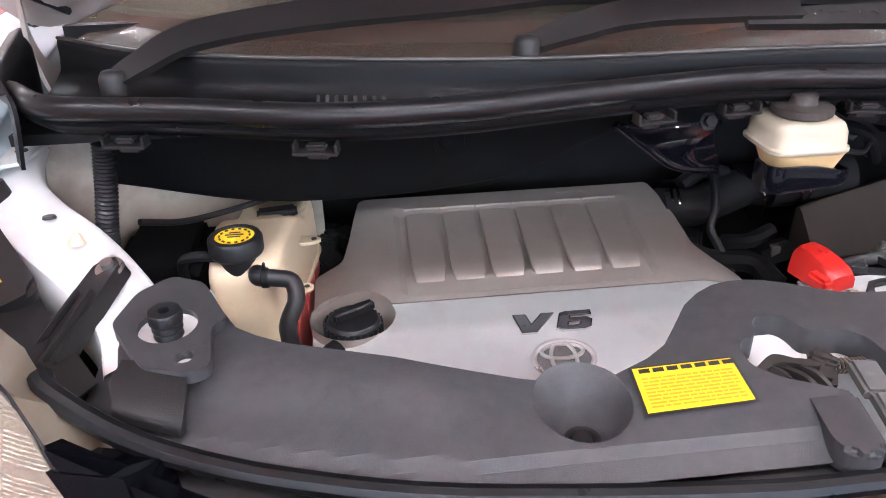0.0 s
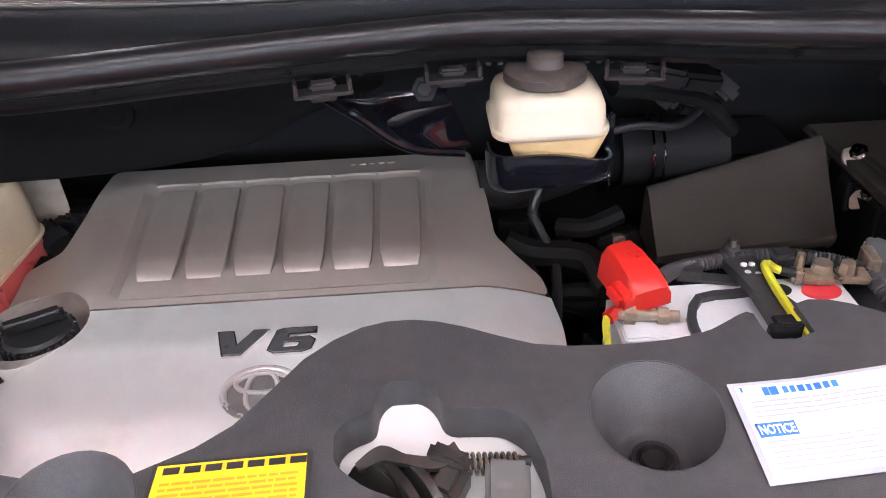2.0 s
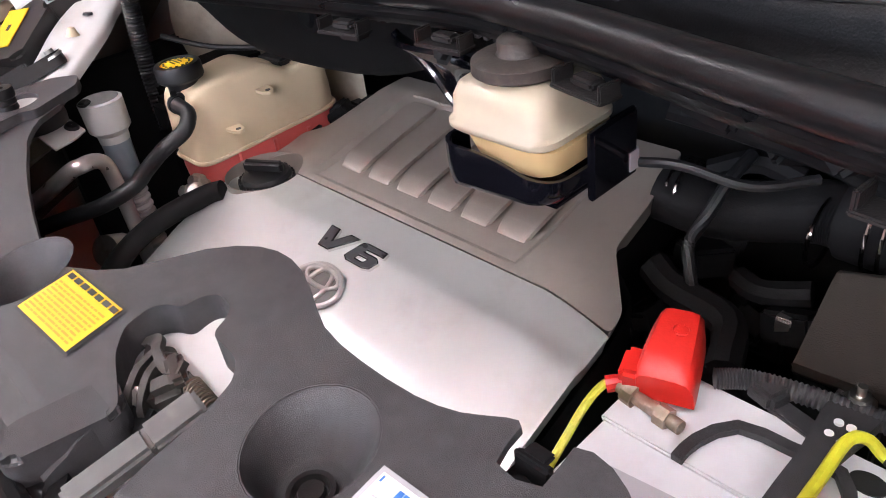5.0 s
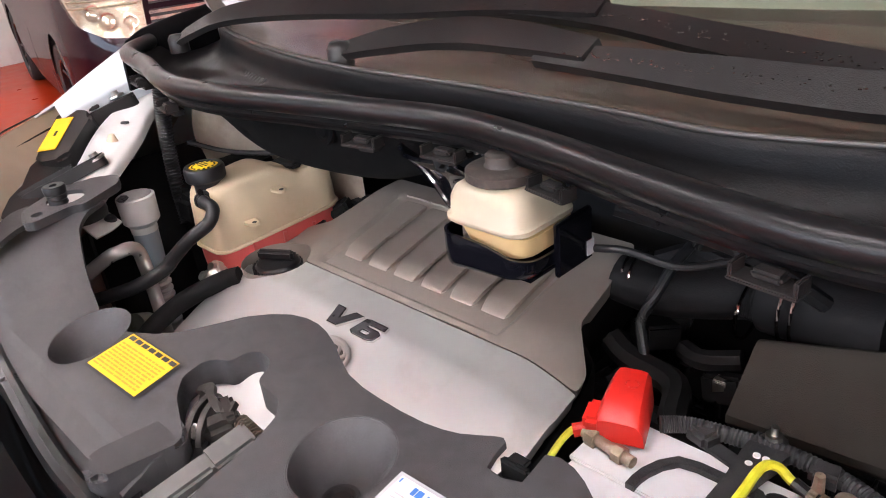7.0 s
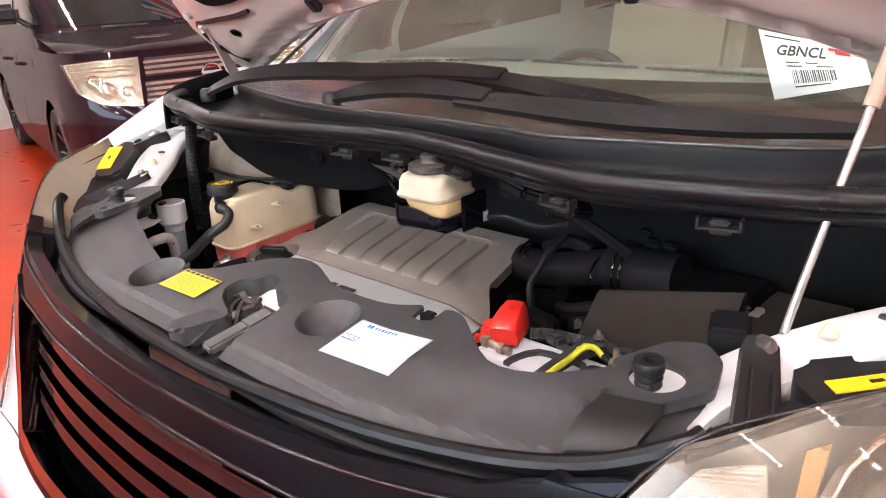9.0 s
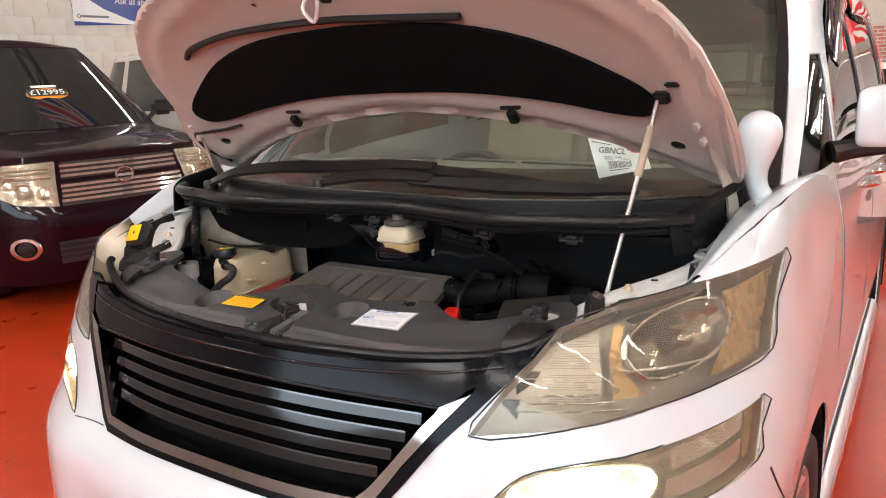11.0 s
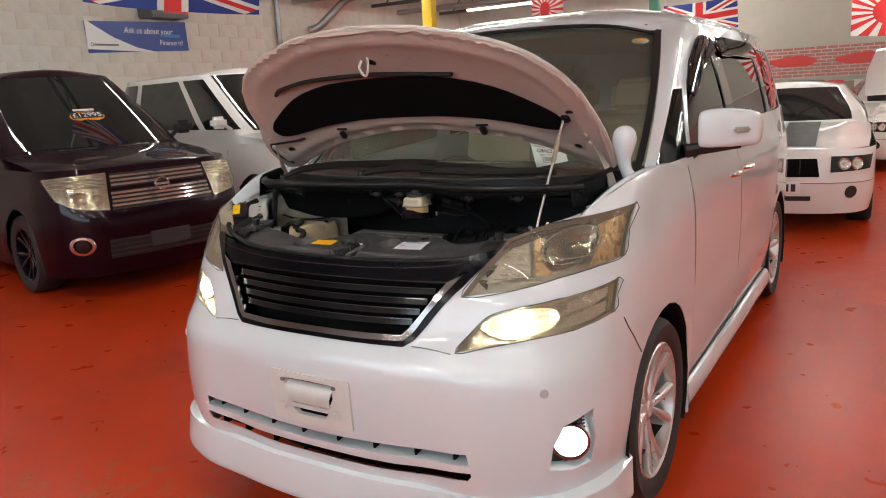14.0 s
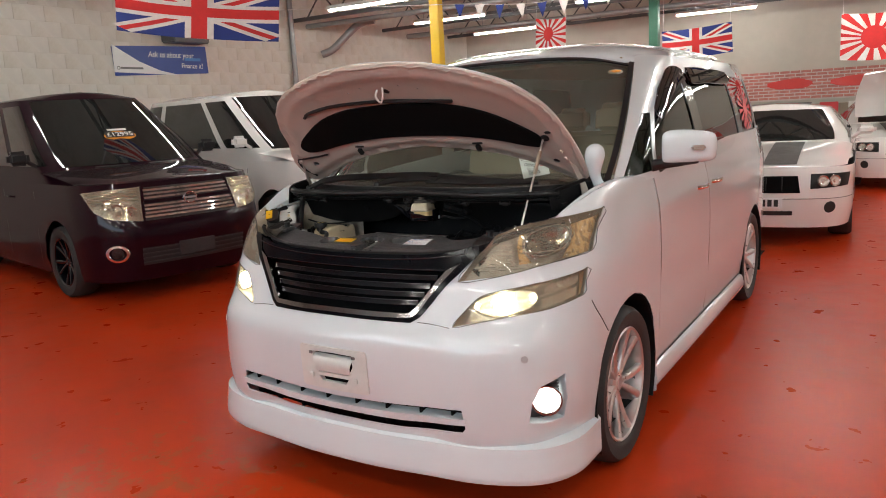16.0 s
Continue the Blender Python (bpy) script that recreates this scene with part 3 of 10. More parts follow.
        faces = [[v.index for v in f.verts] for f in bm.faces if (f.normal_update() or True)]
        bm.verts.index_update()
        faces = []
        for f in bm.faces:
            ids = [v.index for v in f.verts]
            a = sum(f.verts[i].co.x * f.verts[(i + 1) % len(ids)].co.y - f.verts[(i + 1) % len(ids)].co.x * f.verts[i].co.y for i in range(len(ids)))
            faces.append(ids if a > 0 else ids[::-1])
        edge = {}
        for f in faces:
            for i in range(len(f)):
                a, b = f[i], f[(i + 1) % len(f)]
                edge[(a, b)] = edge.get((a, b), 0) + 1
        rim = [(a, b) for (a, b) in edge if (b, a) not in edge]
        near = {a for r in rim for a in r}
        uv = [(v.co.x, v.co.y) for v in bm.verts]
        bm.free()
        place = [self.at(u, v) for u, v in uv]
        norm = [self.normal(u, v) for u, v in uv] if along is None else [Vector(along)] * len(uv)
        out = bmesh.new()

        def layer(d):
            return [out.verts.new(p + q * (d + (bulge if (i not in near) else 0.0))) for i, (p, q) in enumerate(zip(place, norm))]

        top = layer(d0 if d1 is None else max(d0, d1))
        for f in faces:
            out.faces.new([top[i] for i in f])
        if d1 is not None:
            low = layer(min(d0, d1))
            for f in faces:
                out.faces.new([low[i] for i in reversed(f)])
            for a, b in rim:
                out.faces.new([top[b], top[a], low[a], low[b]])
        return out


def wall(skin, poly, d0, d1, along, n=3):
    """The side wall of a recess: round an outline of (u, v), from d0 to d1 along a direction."""
    bm = bmesh.new()
    pts = []
    k = len(poly)
    for i in range(k):
        for j in range(n):
            t = j / n
            pts.append((poly[i][0] * (1 - t) + poly[(i + 1) % k][0] * t, poly[i][1] * (1 - t) + poly[(i + 1) % k][1] * t))
    a = [bm.verts.new(skin.at(*p) + Vector(along) * d0) for p in pts]
    b = [bm.verts.new(skin.at(*p) + Vector(along) * d1) for p in pts]
    for i in range(len(a)):
        bm.faces.new([a[i], a[(i + 1) % len(a)], b[(i + 1) % len(a)], b[i]])
    bmesh.ops.recalc_face_normals(bm, faces=bm.faces[:])
    return bm


class Field(Skin):
    """A surface over the plan: at(x, y) has the height that a function gives."""

    def __init__(self, height):
        self.h = height

    def at(self, u, v):
        return Vector((u, v, self.h(u, v)))

    def normal(self, u, v):
        e = 1.5e-3
        return Vector((self.h(u - e, v) - self.h(u + e, v), self.h(u, v - e) - self.h(u, v + e), 2 * e)).normalized()


def ring(cx, cy, rx, ry=None, n=24, turn=0.0):
    ry = rx if ry is None else ry
    return [(cx + rx * math.cos(2 * math.pi * i / n + turn), cy + ry * math.sin(2 * math.pi * i / n + turn)) for i in range(n)]


def rounded(poly, r, n=4):
    """An outline with its corners rounded."""
    out = []
    k = len(poly)
    for i in range(k):
        a, b, c = (Vector(poly[j % k]) for j in (i - 1, i, i + 1))
        d1, d2 = min(r, (a - b).length * 0.45), min(r, (c - b).length * 0.45)
        p, q = b + (a - b).normalized() * d1, b + (c - b).normalized() * d2
        for j in range(n + 1):
            t = j / n
            out.append(tuple((1 - t) ** 2 * p + 2 * t * (1 - t) * b + t * t * q))
    return out


def words(text, size, m, material, parent=None, name="lettering", depth=0.0004, shear=0.0, bold=0.0, fit=None):
    """Lettering in the built-in font as a mesh, its base line's middle at the origin of m; fit: its width."""
    cu = bpy.data.curves.new(name, "FONT")
    cu.body, cu.size, cu.extrude, cu.align_x, cu.shear, cu.offset = text, size, depth, "CENTER", shear, bold
    cu.resolution_u = 3
    ob = bpy.data.objects.new(name, cu)
    scene.collection.objects.link(ob)
    bpy.context.view_layer.update()
    me = bpy.data.meshes.new_from_object(ob.evaluated_get(bpy.context.evaluated_depsgraph_get()))
    bpy.data.objects.remove(ob)
    bpy.data.curves.remove(cu)
    xs = [v.co.x for v in me.vertices]
    k = fit / (max(xs) - min(xs)) if fit else 1.0
    me.transform(m @ Matrix.Diagonal((k, 1, 1, 1)))
    me.name = name
    me.materials.clear()
    me.materials.append(M[material])
    out = new(name, me)
    if parent is not None:
        out.parent = parent
    return out


def rng(seed):
    return random.Random(seed)


def surf(bm, rows, nu=6, nv=6, thick=0.0):
    """A smooth sheet through rows of points; thick: a second face that far below it."""
    g = np.array([smooth_line(r, nu) for r in rows])
    g = np.array([smooth_line(g[:, i], nv) for i in range(g.shape[1])])
    a, b = g.shape[:2]
    vs = [[bm.verts.new(g[i, j]) for j in range(b)] for i in range(a)]
    fs = [bm.faces.new([vs[i][j], vs[i + 1][j], vs[i + 1][j + 1], vs[i][j + 1]]) for i in range(a - 1) for j in range(b - 1)]
    if thick:
        bm.normal_update()
        lo = [[bm.verts.new(v.co - v.normal * thick) for v in row] for row in vs]
        for i in range(a - 1):
            for j in range(b - 1):
                bm.faces.new([lo[i][j], lo[i][j + 1], lo[i + 1][j + 1], lo[i + 1][j]])
        rim = [(i, 0) for i in range(a)] + [(a - 1, j) for j in range(1, b)] + [(i, b - 1) for i in range(a - 2, -1, -1)] + [(0, j) for j in range(b - 2, 0, -1)]
        for (i, j), (p, q) in zip(rim, rim[1:] + rim[:1]):
            bm.faces.new([vs[i][j], lo[i][j], lo[p][q], vs[p][q]])
        bmesh.ops.recalc_face_normals(bm, faces=bm.faces[:])
    return vs


def slab(name, centre, size, material, label, category, kind="structure", bevel=0.0):
    bm = bmesh.new()
    box(bm, centre, size, bevel=bevel)
    return solid(name, bm, material, label, category, kind=kind)


# ---- the showroom ----
def floor_material():
    m = mat("red_floor_paint", (0.47, 0.039, 0.007), 0.31, 0.0, 0.12, 6, bump=0.25, bscale=60, stain=(0.27, 0.040, 0.013), stain_scale=1.1, stain_amount=0.6, rvar=0.10, spec=0.14)
    nt = m.node_tree
    n, l = nt.nodes, nt.links
    b = n["Principled BSDF"]
    was = b.inputs["Base Color"].links[0].from_socket
    tc, wear, fine = n.new("ShaderNodeTexCoord"), n.new("ShaderNodeTexNoise"), n.new("ShaderNodeMapRange")
    wear.inputs["Scale"].default_value, wear.inputs["Detail"].default_value, wear.inputs["Roughness"].default_value = 2.2, 9, 0.72
    fine.inputs["From Min"].default_value, fine.inputs["From Max"].default_value = 0.64, 0.74
    fine.inputs["To Max"].default_value = 0.6
    mix = n.new("ShaderNodeMixRGB")
    mix.inputs["Color2"].default_value = (0.20, 0.125, 0.065, 1)
    l.new(tc.outputs["Object"], wear.inputs["Vector"])
    l.new(wear.outputs["Fac"], fine.inputs["Value"])
    l.new(fine.outputs[0], mix.inputs["Fac"])
    l.new(was, mix.inputs["Color1"])
    # bare, scuffed patch where people stand in front of the van
    near, far, grit, scuff = n.new("ShaderNodeVectorMath"), n.new("ShaderNodeMapRange"), n.new("ShaderNodeTexNoise"), n.new("ShaderNodeMapRange")
    near.operation = "DISTANCE"
    near.inputs[1].default_value = (-0.95, -1.3, 0)
    far.inputs["From Min"].default_value, far.inputs["From Max"].default_value = 0.2, 1.5
    far.inputs["To Min"].default_value, far.inputs["To Max"].default_value = 0.118, -0.06
    grit.inputs["Scale"].default_value, grit.inputs["Detail"].default_value, grit.inputs["Roughness"].default_value = 8.0, 10, 0.72
    scuff.inputs["From Min"].default_value, scuff.inputs["From Max"].default_value = 0.60, 0.66
    scuff.inputs["To Max"].default_value = 0.45
    both = n.new("ShaderNodeMath")
    both.operation = "ADD"
    bare = n.new("ShaderNodeMixRGB")
    bare.inputs["Color2"].default_value = (0.25, 0.12, 0.05, 1)
    l.new(tc.outputs["Object"], near.inputs[0])
    l.new(near.outputs["Value"], far.inputs["Value"])
    l.new(tc.outputs["Object"], grit.inputs["Vector"])
    l.new(grit.outputs["Fac"], both.inputs[0])
    l.new(far.outputs[0], both.inputs[1])
    l.new(both.outputs[0], scuff.inputs["Value"])
    l.new(scuff.outputs[0], bare.inputs["Fac"])
    l.new(mix.outputs[0], bare.inputs["Color1"])
    l.new(bare.outputs[0], b.inputs["Base Color"])
    return m


M["floor"] = floor_material()
M["wall"] = mat("off_white_wall_paint", (0.72, 0.69, 0.63), 0.75, 0.0, 0.10, 5, bump=0.6, bscale=40, stain=(0.52, 0.46, 0.36), stain_scale=1.1, stain_amount=0.7)
M["cream"] = mat("beige_sheet", (0.52, 0.49, 0.43), 0.8, 0.0, 0.06, 5, bump=0.3, bscale=20)
M["ceil"] = mat("grey_roof_sheet", (0.50, 0.50, 0.46), 0.7, 0.0, 0.1, 6, stain=(0.2, 0.2, 0.19), stain_scale=2, stain_amount=0.4)
M["girder"] = mat("dark_painted_steel", (0.10, 0.10, 0.10), 0.5, 0.2, 0.15, 12)
M["pipe"] = mat("galvanised_pipe", (0.34, 0.35, 0.35), 0.45, 0.6, 0.1, 20)
M["ypost"] = mat("yellow_post_paint", (0.72, 0.48, 0.02), 0.4, 0.0, 0.06, 15)
M["gpost"] = mat("green_post_paint", (0.03, 0.18, 0.10), 0.45, 0.0, 0.1, 15)
M["batten"] = mat("white_batten", (0.7, 0.7, 0.67), 0.4)
M["fblue"] = mat("flag_blue_cloth", (0.02, 0.04, 0.22), 0.8)
M["fred"] = mat("flag_red_cloth", (0.60, 0.03, 0.03), 0.8)
M["fwhite"] = mat("flag_white_cloth", (0.75, 0.73, 0.70), 0.8)
M["banner"] = mat("blue_vinyl", (0.012, 0.045, 0.27), 0.4)
M["mortar"] = mat("pale_mortar_print", (0.62, 0.55, 0.52), 0.8)
M["brickp"] = mat("pink_brick_print", (0.50, 0.20, 0.17), 0.8, var=0.3, scale=10)

bm = bmesh.new()
bmesh.ops.create_grid(bm, x_segments=2, y_segments=2, size=1)
for v in bm.verts:
    v.co = Vector((v.co.x * 11 + 0.5, v.co.y * 14 + 4.5, 0.0))
solid("floor", bm, "floor", "worn red-painted concrete showroom floor with scuffs", "floor", kind="structure")
west_wall = slab("wall_west", (-9.1, 4.5, 2.1), (0.2, 28, 4.2), "wall", "off-white painted block wall", "wall")
slab("wall_east", (10.1, 4.5, 2.1), (0.2, 28, 4.2), "wall", "off-white painted block wall", "wall")
slab("wall_north", (0.5, 16.1, 2.1), (19.0, 0.2, 4.2), "cream", "beige sheeted end wall", "wall")
# unseen wall; its high slot is added to hold the fill lamp
bm = bmesh.new()
box(bm, (-7.85, -9.1, 2.1), (2.3, 0.2, 4.2))
box(bm, (8.85, -9.1, 2.1), (2.3, 0.2, 4.2))
box(bm, (0.5, -9.1, 1.09), (14.4, 0.2, 2.18))
box(bm, (0.5, -9.1, 3.93), (14.4, 0.2, 0.54))
solid("wall_south", bm, "wall", "unseen off-white wall with a slot added for the fill lamp", "wall", kind="structure")
slab("ceiling", (0.5, 4.5, 4.25), (19.4, 28, 0.1), "ceil", "grey sheeted roof over the showroom", "ceiling")

# ---- the white van ----
van = thing("van", "pearl white people carrier with its bonnet propped open", "van")
COLS = 11
# plan of the nose at nine heights, from the middle to the front door
foot_line = [(0, -0.825), (0.2, -0.815), (0.4, -0.78), (0.585, -0.755), (0.765, -0.645), (0.85, -0.49), (0.875, -0.38), (0.89, -0.28), (0.89, -0.05), (0.89, 0.2), (0.89, 0.44)]
lower_bumper_line = [(0, -0.855), (0.2, -0.85), (0.4, -0.825), (0.59, -0.812), (0.782, -0.705), (0.862, -0.545), (0.888, -0.41), (0.9, -0.28), (0.902, -0.05), (0.9, 0.2), (0.9, 0.44)]
bumper_line = [(0, -0.875), (0.2, -0.87), (0.4, -0.85), (0.585, -0.828), (0.784, -0.724), (0.876, -0.578), (0.9, -0.44), (0.906, -0.29), (0.909, -0.05), (0.909, 0.2), (0.908, 0.44)]
bumper_brow_line = [(0, -0.885), (0.2, -0.878), (0.4, -0.855), (0.59, -0.826), (0.778, -0.722), (0.872, -0.572), (0.902, -0.43), (0.908, -0.27), (0.916, -0.05), (0.916, 0.2), (0.915, 0.44)]
bumper_shelf_line = [(0, -0.880), (0.2, -0.873), (0.4, -0.850), (0.58, -0.818), (0.768, -0.716), (0.866, -0.566), (0.90, -0.422), (0.91, -0.265), (0.917, -0.05), (0.918, 0.2), (0.917, 0.44)]
lower_lamp_line = [(0, -0.84), (0.2, -0.835), (0.38, -0.808), (0.52, -0.782), (0.725, -0.695), (0.85, -0.555), (0.895, -0.41), (0.912, -0.26), (0.918, -0.05), (0.92, 0.2), (0.918, 0.44)]
grille_line = [(0, -0.788), (0.2, -0.78), (0.38, -0.758), (0.52, -0.732), (0.72, -0.645), (0.832, -0.505), (0.885, -0.365), (0.905, -0.22), (0.915, -0.03), (0.918, 0.2), (0.915, 0.44)]
upper_lamp_line = [(0, -0.735), (0.2, -0.727), (0.38, -0.70), (0.52, -0.672), (0.685, -0.597), (0.795, -0.468), (0.85, -0.325), (0.88, -0.19), (0.89, 0), (0.902, 0.2), (0.905, 0.44)]
wing_line = [(0, -0.70), (0.18, -0.69), (0.34, -0.655), (0.48, -0.615), (0.635, -0.538), (0.77, -0.35), (0.846, -0.20), (0.866, -0.09), (0.874, 0.06), (0.877, 0.22), (0.88, 0.44)]
crown_line = [(0, -0.68), (0.17, -0.67), (0.32, -0.63), (0.46, -0.58), (0.60, -0.50), (0.74, -0.33), (0.82, -0.19), (0.845, -0.08), (0.855, 0.06), (0.862, 0.22), (0.865, 0.44)]
front = Skin((0.20, 0.34, 0.48, 0.64, 0.715, 0.80, 0.94, 1.08, 1.20, 1.25), [foot_line, lower_bumper_line, bumper_line, bumper_brow_line, bumper_shelf_line, lower_lamp_line, grille_line, upper_lamp_line, wing_line, crown_line])


def arch(skin, cy, cz, r, n=18, low=0.18):
    pts = [(cy - r * math.cos(a), cz + r * math.sin(a)) for a in np.linspace(-0.35, math.pi + 0.35, n)]
    pts = [(cy - r, low)] + [p for p in pts if p[1] > low + 0.02] + [(cy + r, low)]
    return [(skin.find(0.9, y, z), z) for y, z in pts]


upper_lamp = front.outline([(0.505, -0.738, 0.938), (0.562, -0.683, 1.023), (0.616, -0.624, 1.098), (0.672, -0.558, 1.126), (0.745, -0.448, 1.138), (0.838, -0.177, 1.150), (0.869, -0.261, 1.077), (0.875, -0.33, 1.005), (0.833, -0.467, 0.995), (0.764, -0.572, 0.983), (0.644, -0.679, 0.955)])
lower_lamp = front.outline([(0.509, -0.793, 0.781), (0.545, -0.762, 0.838), (0.59, -0.729, 0.886), (0.66, -0.69, 0.906), (0.76, -0.61, 0.924), (0.877, -0.39, 0.947), (0.878, -0.42, 0.90), (0.878, -0.447, 0.854), (0.81, -0.60, 0.830), (0.69, -0.705, 0.815), (0.59, -0.75, 0.797)])
grille_hole = [(0.0, 0.79)] + front.outline([(0.2, -0.82, 0.79), (0.33, -0.80, 0.794), (0.368, -0.785, 0.812), (0.455, -0.755, 0.915), (0.552, -0.69, 1.018), (0.608, -0.635, 1.085)]) + [(0.0, 1.085)]
intake = [(0.0, 0.375)] + front.outline([(0.3, -0.84, 0.375), (0.545, -0.82, 0.392), (0.562, -0.82, 0.41), (0.548, -0.82, 0.482), (0.3, -0.85, 0.472)]) + [(0.0, 0.465)]
fog_hole = front.outline([(0.772, -0.734, 0.430), (0.784, -0.727, 0.505), (0.812, -0.70, 0.566), (0.868, -0.60, 0.594), (0.87, -0.598, 0.498), (0.858, -0.604, 0.424), (0.824, -0.68, 0.420)])
wheel_hole = arch(front, 0.0, 0.355, 0.395)
CROWN = [(0.862, 0.22, 1.232), (0.858, 0.08, 1.236), (0.856, -0.05, 1.234), (0.842, -0.20, 1.218), (0.80, -0.32, 1.182), (0.765, -0.41, 1.146)]
skin_edge = [(0.0, 0.30), (0.5, 0.30), (0.56, 0.30), (0.72, 0.30), (0.80, 0.30), (0.9, 0.24), (1.0, 0.24), (1.0, 1.20)] + front.outline(CROWN) + [upper_lamp[4], upper_lamp[3], upper_lamp[2]] + [(front.find(0.608, -0.635, 1.085), 1.085), (0.0, 1.085)]
BR = front.outline([(0.0, -0.885, 0.49), (0.155, -0.88, 0.492), (0.165, -0.88, 0.50), (0.165, -0.88, 0.66), (0.155, -0.88, 0.668), (0.0, -0.885, 0.668)])
BH = front.outline([(0.0, -0.885, 0.56), (0.076, -0.885, 0.56), (0.092, -0.885, 0.585), (0.102, -0.885, 0.60), (0.102, -0.885, 0.645), (0.0, -0.885, 0.648)])
BL = front.outline([(0.0, -0.885, 0.522), (0.06, -0.885, 0.522), (0.078, -0.885, 0.545), (0.0, -0.885, 0.545)])
bm = front.sheet(skin_edge, [BH, BL, grille_hole, intake, fog_hole, upper_lamp, lower_lamp, wheel_hole], -0.004, 0.0)
mirrored(bm)
part("front_body", bm, "pearl", van, angle=40)

# lip spoiler under the bumper
lip_edge = [(0, -0.884), (0.2, -0.878), (0.4, -0.855), (0.62, -0.825), (0.81, -0.738), (0.90, -0.593), (0.913, -0.385)]


def lip_row(out, side=1.0):
    return [(x - out * (0.0 if x < 0.5 else side), y + out) for x, y in lip_edge]


lipskin = Skin((0.195, 0.203, 0.212, 0.30, 0.330, 0.340, 0.346), [lip_row(0.030), lip_row(0.004), lip_row(-0.002), lip_row(0.008, 0.4), lip_row(0.013, 0.4), lip_row(0.019, 0.5), lip_row(0.045, 0.8)])
bm = lipskin.sheet([(0, 0.195), (1, 0.195), (1, 0.346), (0, 0.346)], (), -0.005, 0.003, du=0.03, dv=0.010)
mirrored(bm)
part("lip_spoiler", bm, "pearl", van, "white lip spoiler")


def side_x(z):
    return float(np.interp(z, (0.2, 0.3, 0.5, 0.8, 1.0, 1.1, 1.2, 1.3), (0.86, 0.885, 0.908, 0.918, 0.915, 0.905, 0.88, 0.86)))


YS = (0.44, 0.8, 1.4, 2.2, 2.9, 3.4, 3.7, 3.84, 3.90)
side = Skin((0.22, 0.34, 0.5, 0.65, 0.8, 0.95, 1.08, 1.20, 1.30), [[(side_x(z) - max(0, y - 3.0) ** 2 * 0.12 - (0.05 if y > 3.85 else 0), y) for y in YS] + [(0.7, 3.93), (0.0, 3.95)] for z in (0.22, 0.34, 0.5, 0.65, 0.8, 0.95, 1.08, 1.20, 1.30)])
rear_hole = arch(side, 2.95, 0.355, 0.395)
bm = side.sheet([(0.003, 0.26), (1, 0.26), (1, 1.30), (0.30, 1.30), (0.003, 1.20)], [rear_hole], -0.004, 0.0)
mirrored(bm)
part("side_body", bm, "pearl", van, angle=40)
# sills
bm = bmesh.new()
surf(bm, [[(0.885, 0.40, 0.30), (0.89, 1.4, 0.30), (0.89, 2.52, 0.30)], [(0.905, 0.39, 0.285), (0.91, 1.4, 0.285), (0.91, 2.53, 0.285)], [(0.915, 0.385, 0.22), (0.92, 1.4, 0.22), (0.92, 2.54, 0.22)], [(0.88, 0.385, 0.175), (0.885, 1.4, 0.175), (0.885, 2.54, 0.175)], [(0.75, 0.385, 0.17), (0.75, 1.4, 0.17), (0.75, 2.54, 0.17)]], 6, 3)
box(bm, (0.865, 0.392, 0.24), (0.09, 0.012, 0.13), bevel=0.004)
part("sill", mirrored(bm, False), "pearl", van)
bm = bmesh.new()
surf(bm, [[(0.885, 0.40, 0.30), (0.89, 1.4, 0.30), (0.89, 2.52, 0.30)], [(0.905, 0.39, 0.285), (0.91, 1.4, 0.285), (0.91, 2.53, 0.285)], [(0.915, 0.385, 0.22), (0.92, 1.4, 0.22), (0.92, 2.54, 0.22)], [(0.88, 0.385, 0.175), (0.885, 1.4, 0.175), (0.885, 2.54, 0.175)], [(0.75, 0.385, 0.17), (0.75, 1.4, 0.17), (0.75, 2.54, 0.17)]], 6, 3)
box(bm, (0.865, 0.392, 0.24), (0.09, 0.012, 0.13), bevel=0.004)
part("sill", bm, "pearl", van)
bm = bmesh.new()
surf(bm, [[(x, -0.3, 0.2), (x, 1.5, 0.2), (x, 3.85, 0.22)] for x in (-0.86, 0, 0.86)], 3, 3)
part("underfloor", bm, "bay", van)

# glasshouse
HS = (1.20, 1.32, 1.45, 1.58, 1.70, 1.80)
PILLAR = ((0.815, 0.06), (0.795, 0.225), (0.768, 0.40), (0.73, 0.585), (0.683, 0.78), (0.625, 0.97))
SIDEX = (0.882, 0.862, 0.835, 0.80, 0.76, 0.71)
house = Skin(HS, [[p, (p[0] + 0.6 * (s - p[0]), p[1] + 0.14), (s, p[1] + 0.38), (s, 1.45), (s - 0.002, 1.9), (s - 0.005, 2.5), (s - 0.02, 3.1), (s - 0.05, 3.5), (s - 0.10, 3.76 - 0.5 * (h - 1.2) * 0.6), (s - 0.3, 3.90 - 0.6 * (h - 1.2) * 0.6), (0.0, 3.93 - 0.6 * (h - 1.2) * 0.6)] for h, p, s in zip(HS, PILLAR, SIDEX)])
quarter = house.outline([(0.85, 0.15, 1.225), (0.875, 0.525, 1.235), (0.82, 0.655, 1.50), (0.80, 0.57, 1.50)])
door_win = house.outline([(0.87, 0.56, 1.215), (0.88, 1.40, 1.25), (0.83, 1.38, 1.50), (0.77, 1.33, 1.66), (0.74, 1.20, 1.715), (0.745, 1.05, 1.69), (0.77, 0.86, 1.61), (0.80, 0.70, 1.50)])
slide_win = house.outline([(0.87, 1.56, 1.26), (0.87, 2.62, 1.285), (0.83, 2.60, 1.45), (0.755, 2.55, 1.70), (0.75, 1.50, 1.715), (0.80, 1.52, 1.58)])
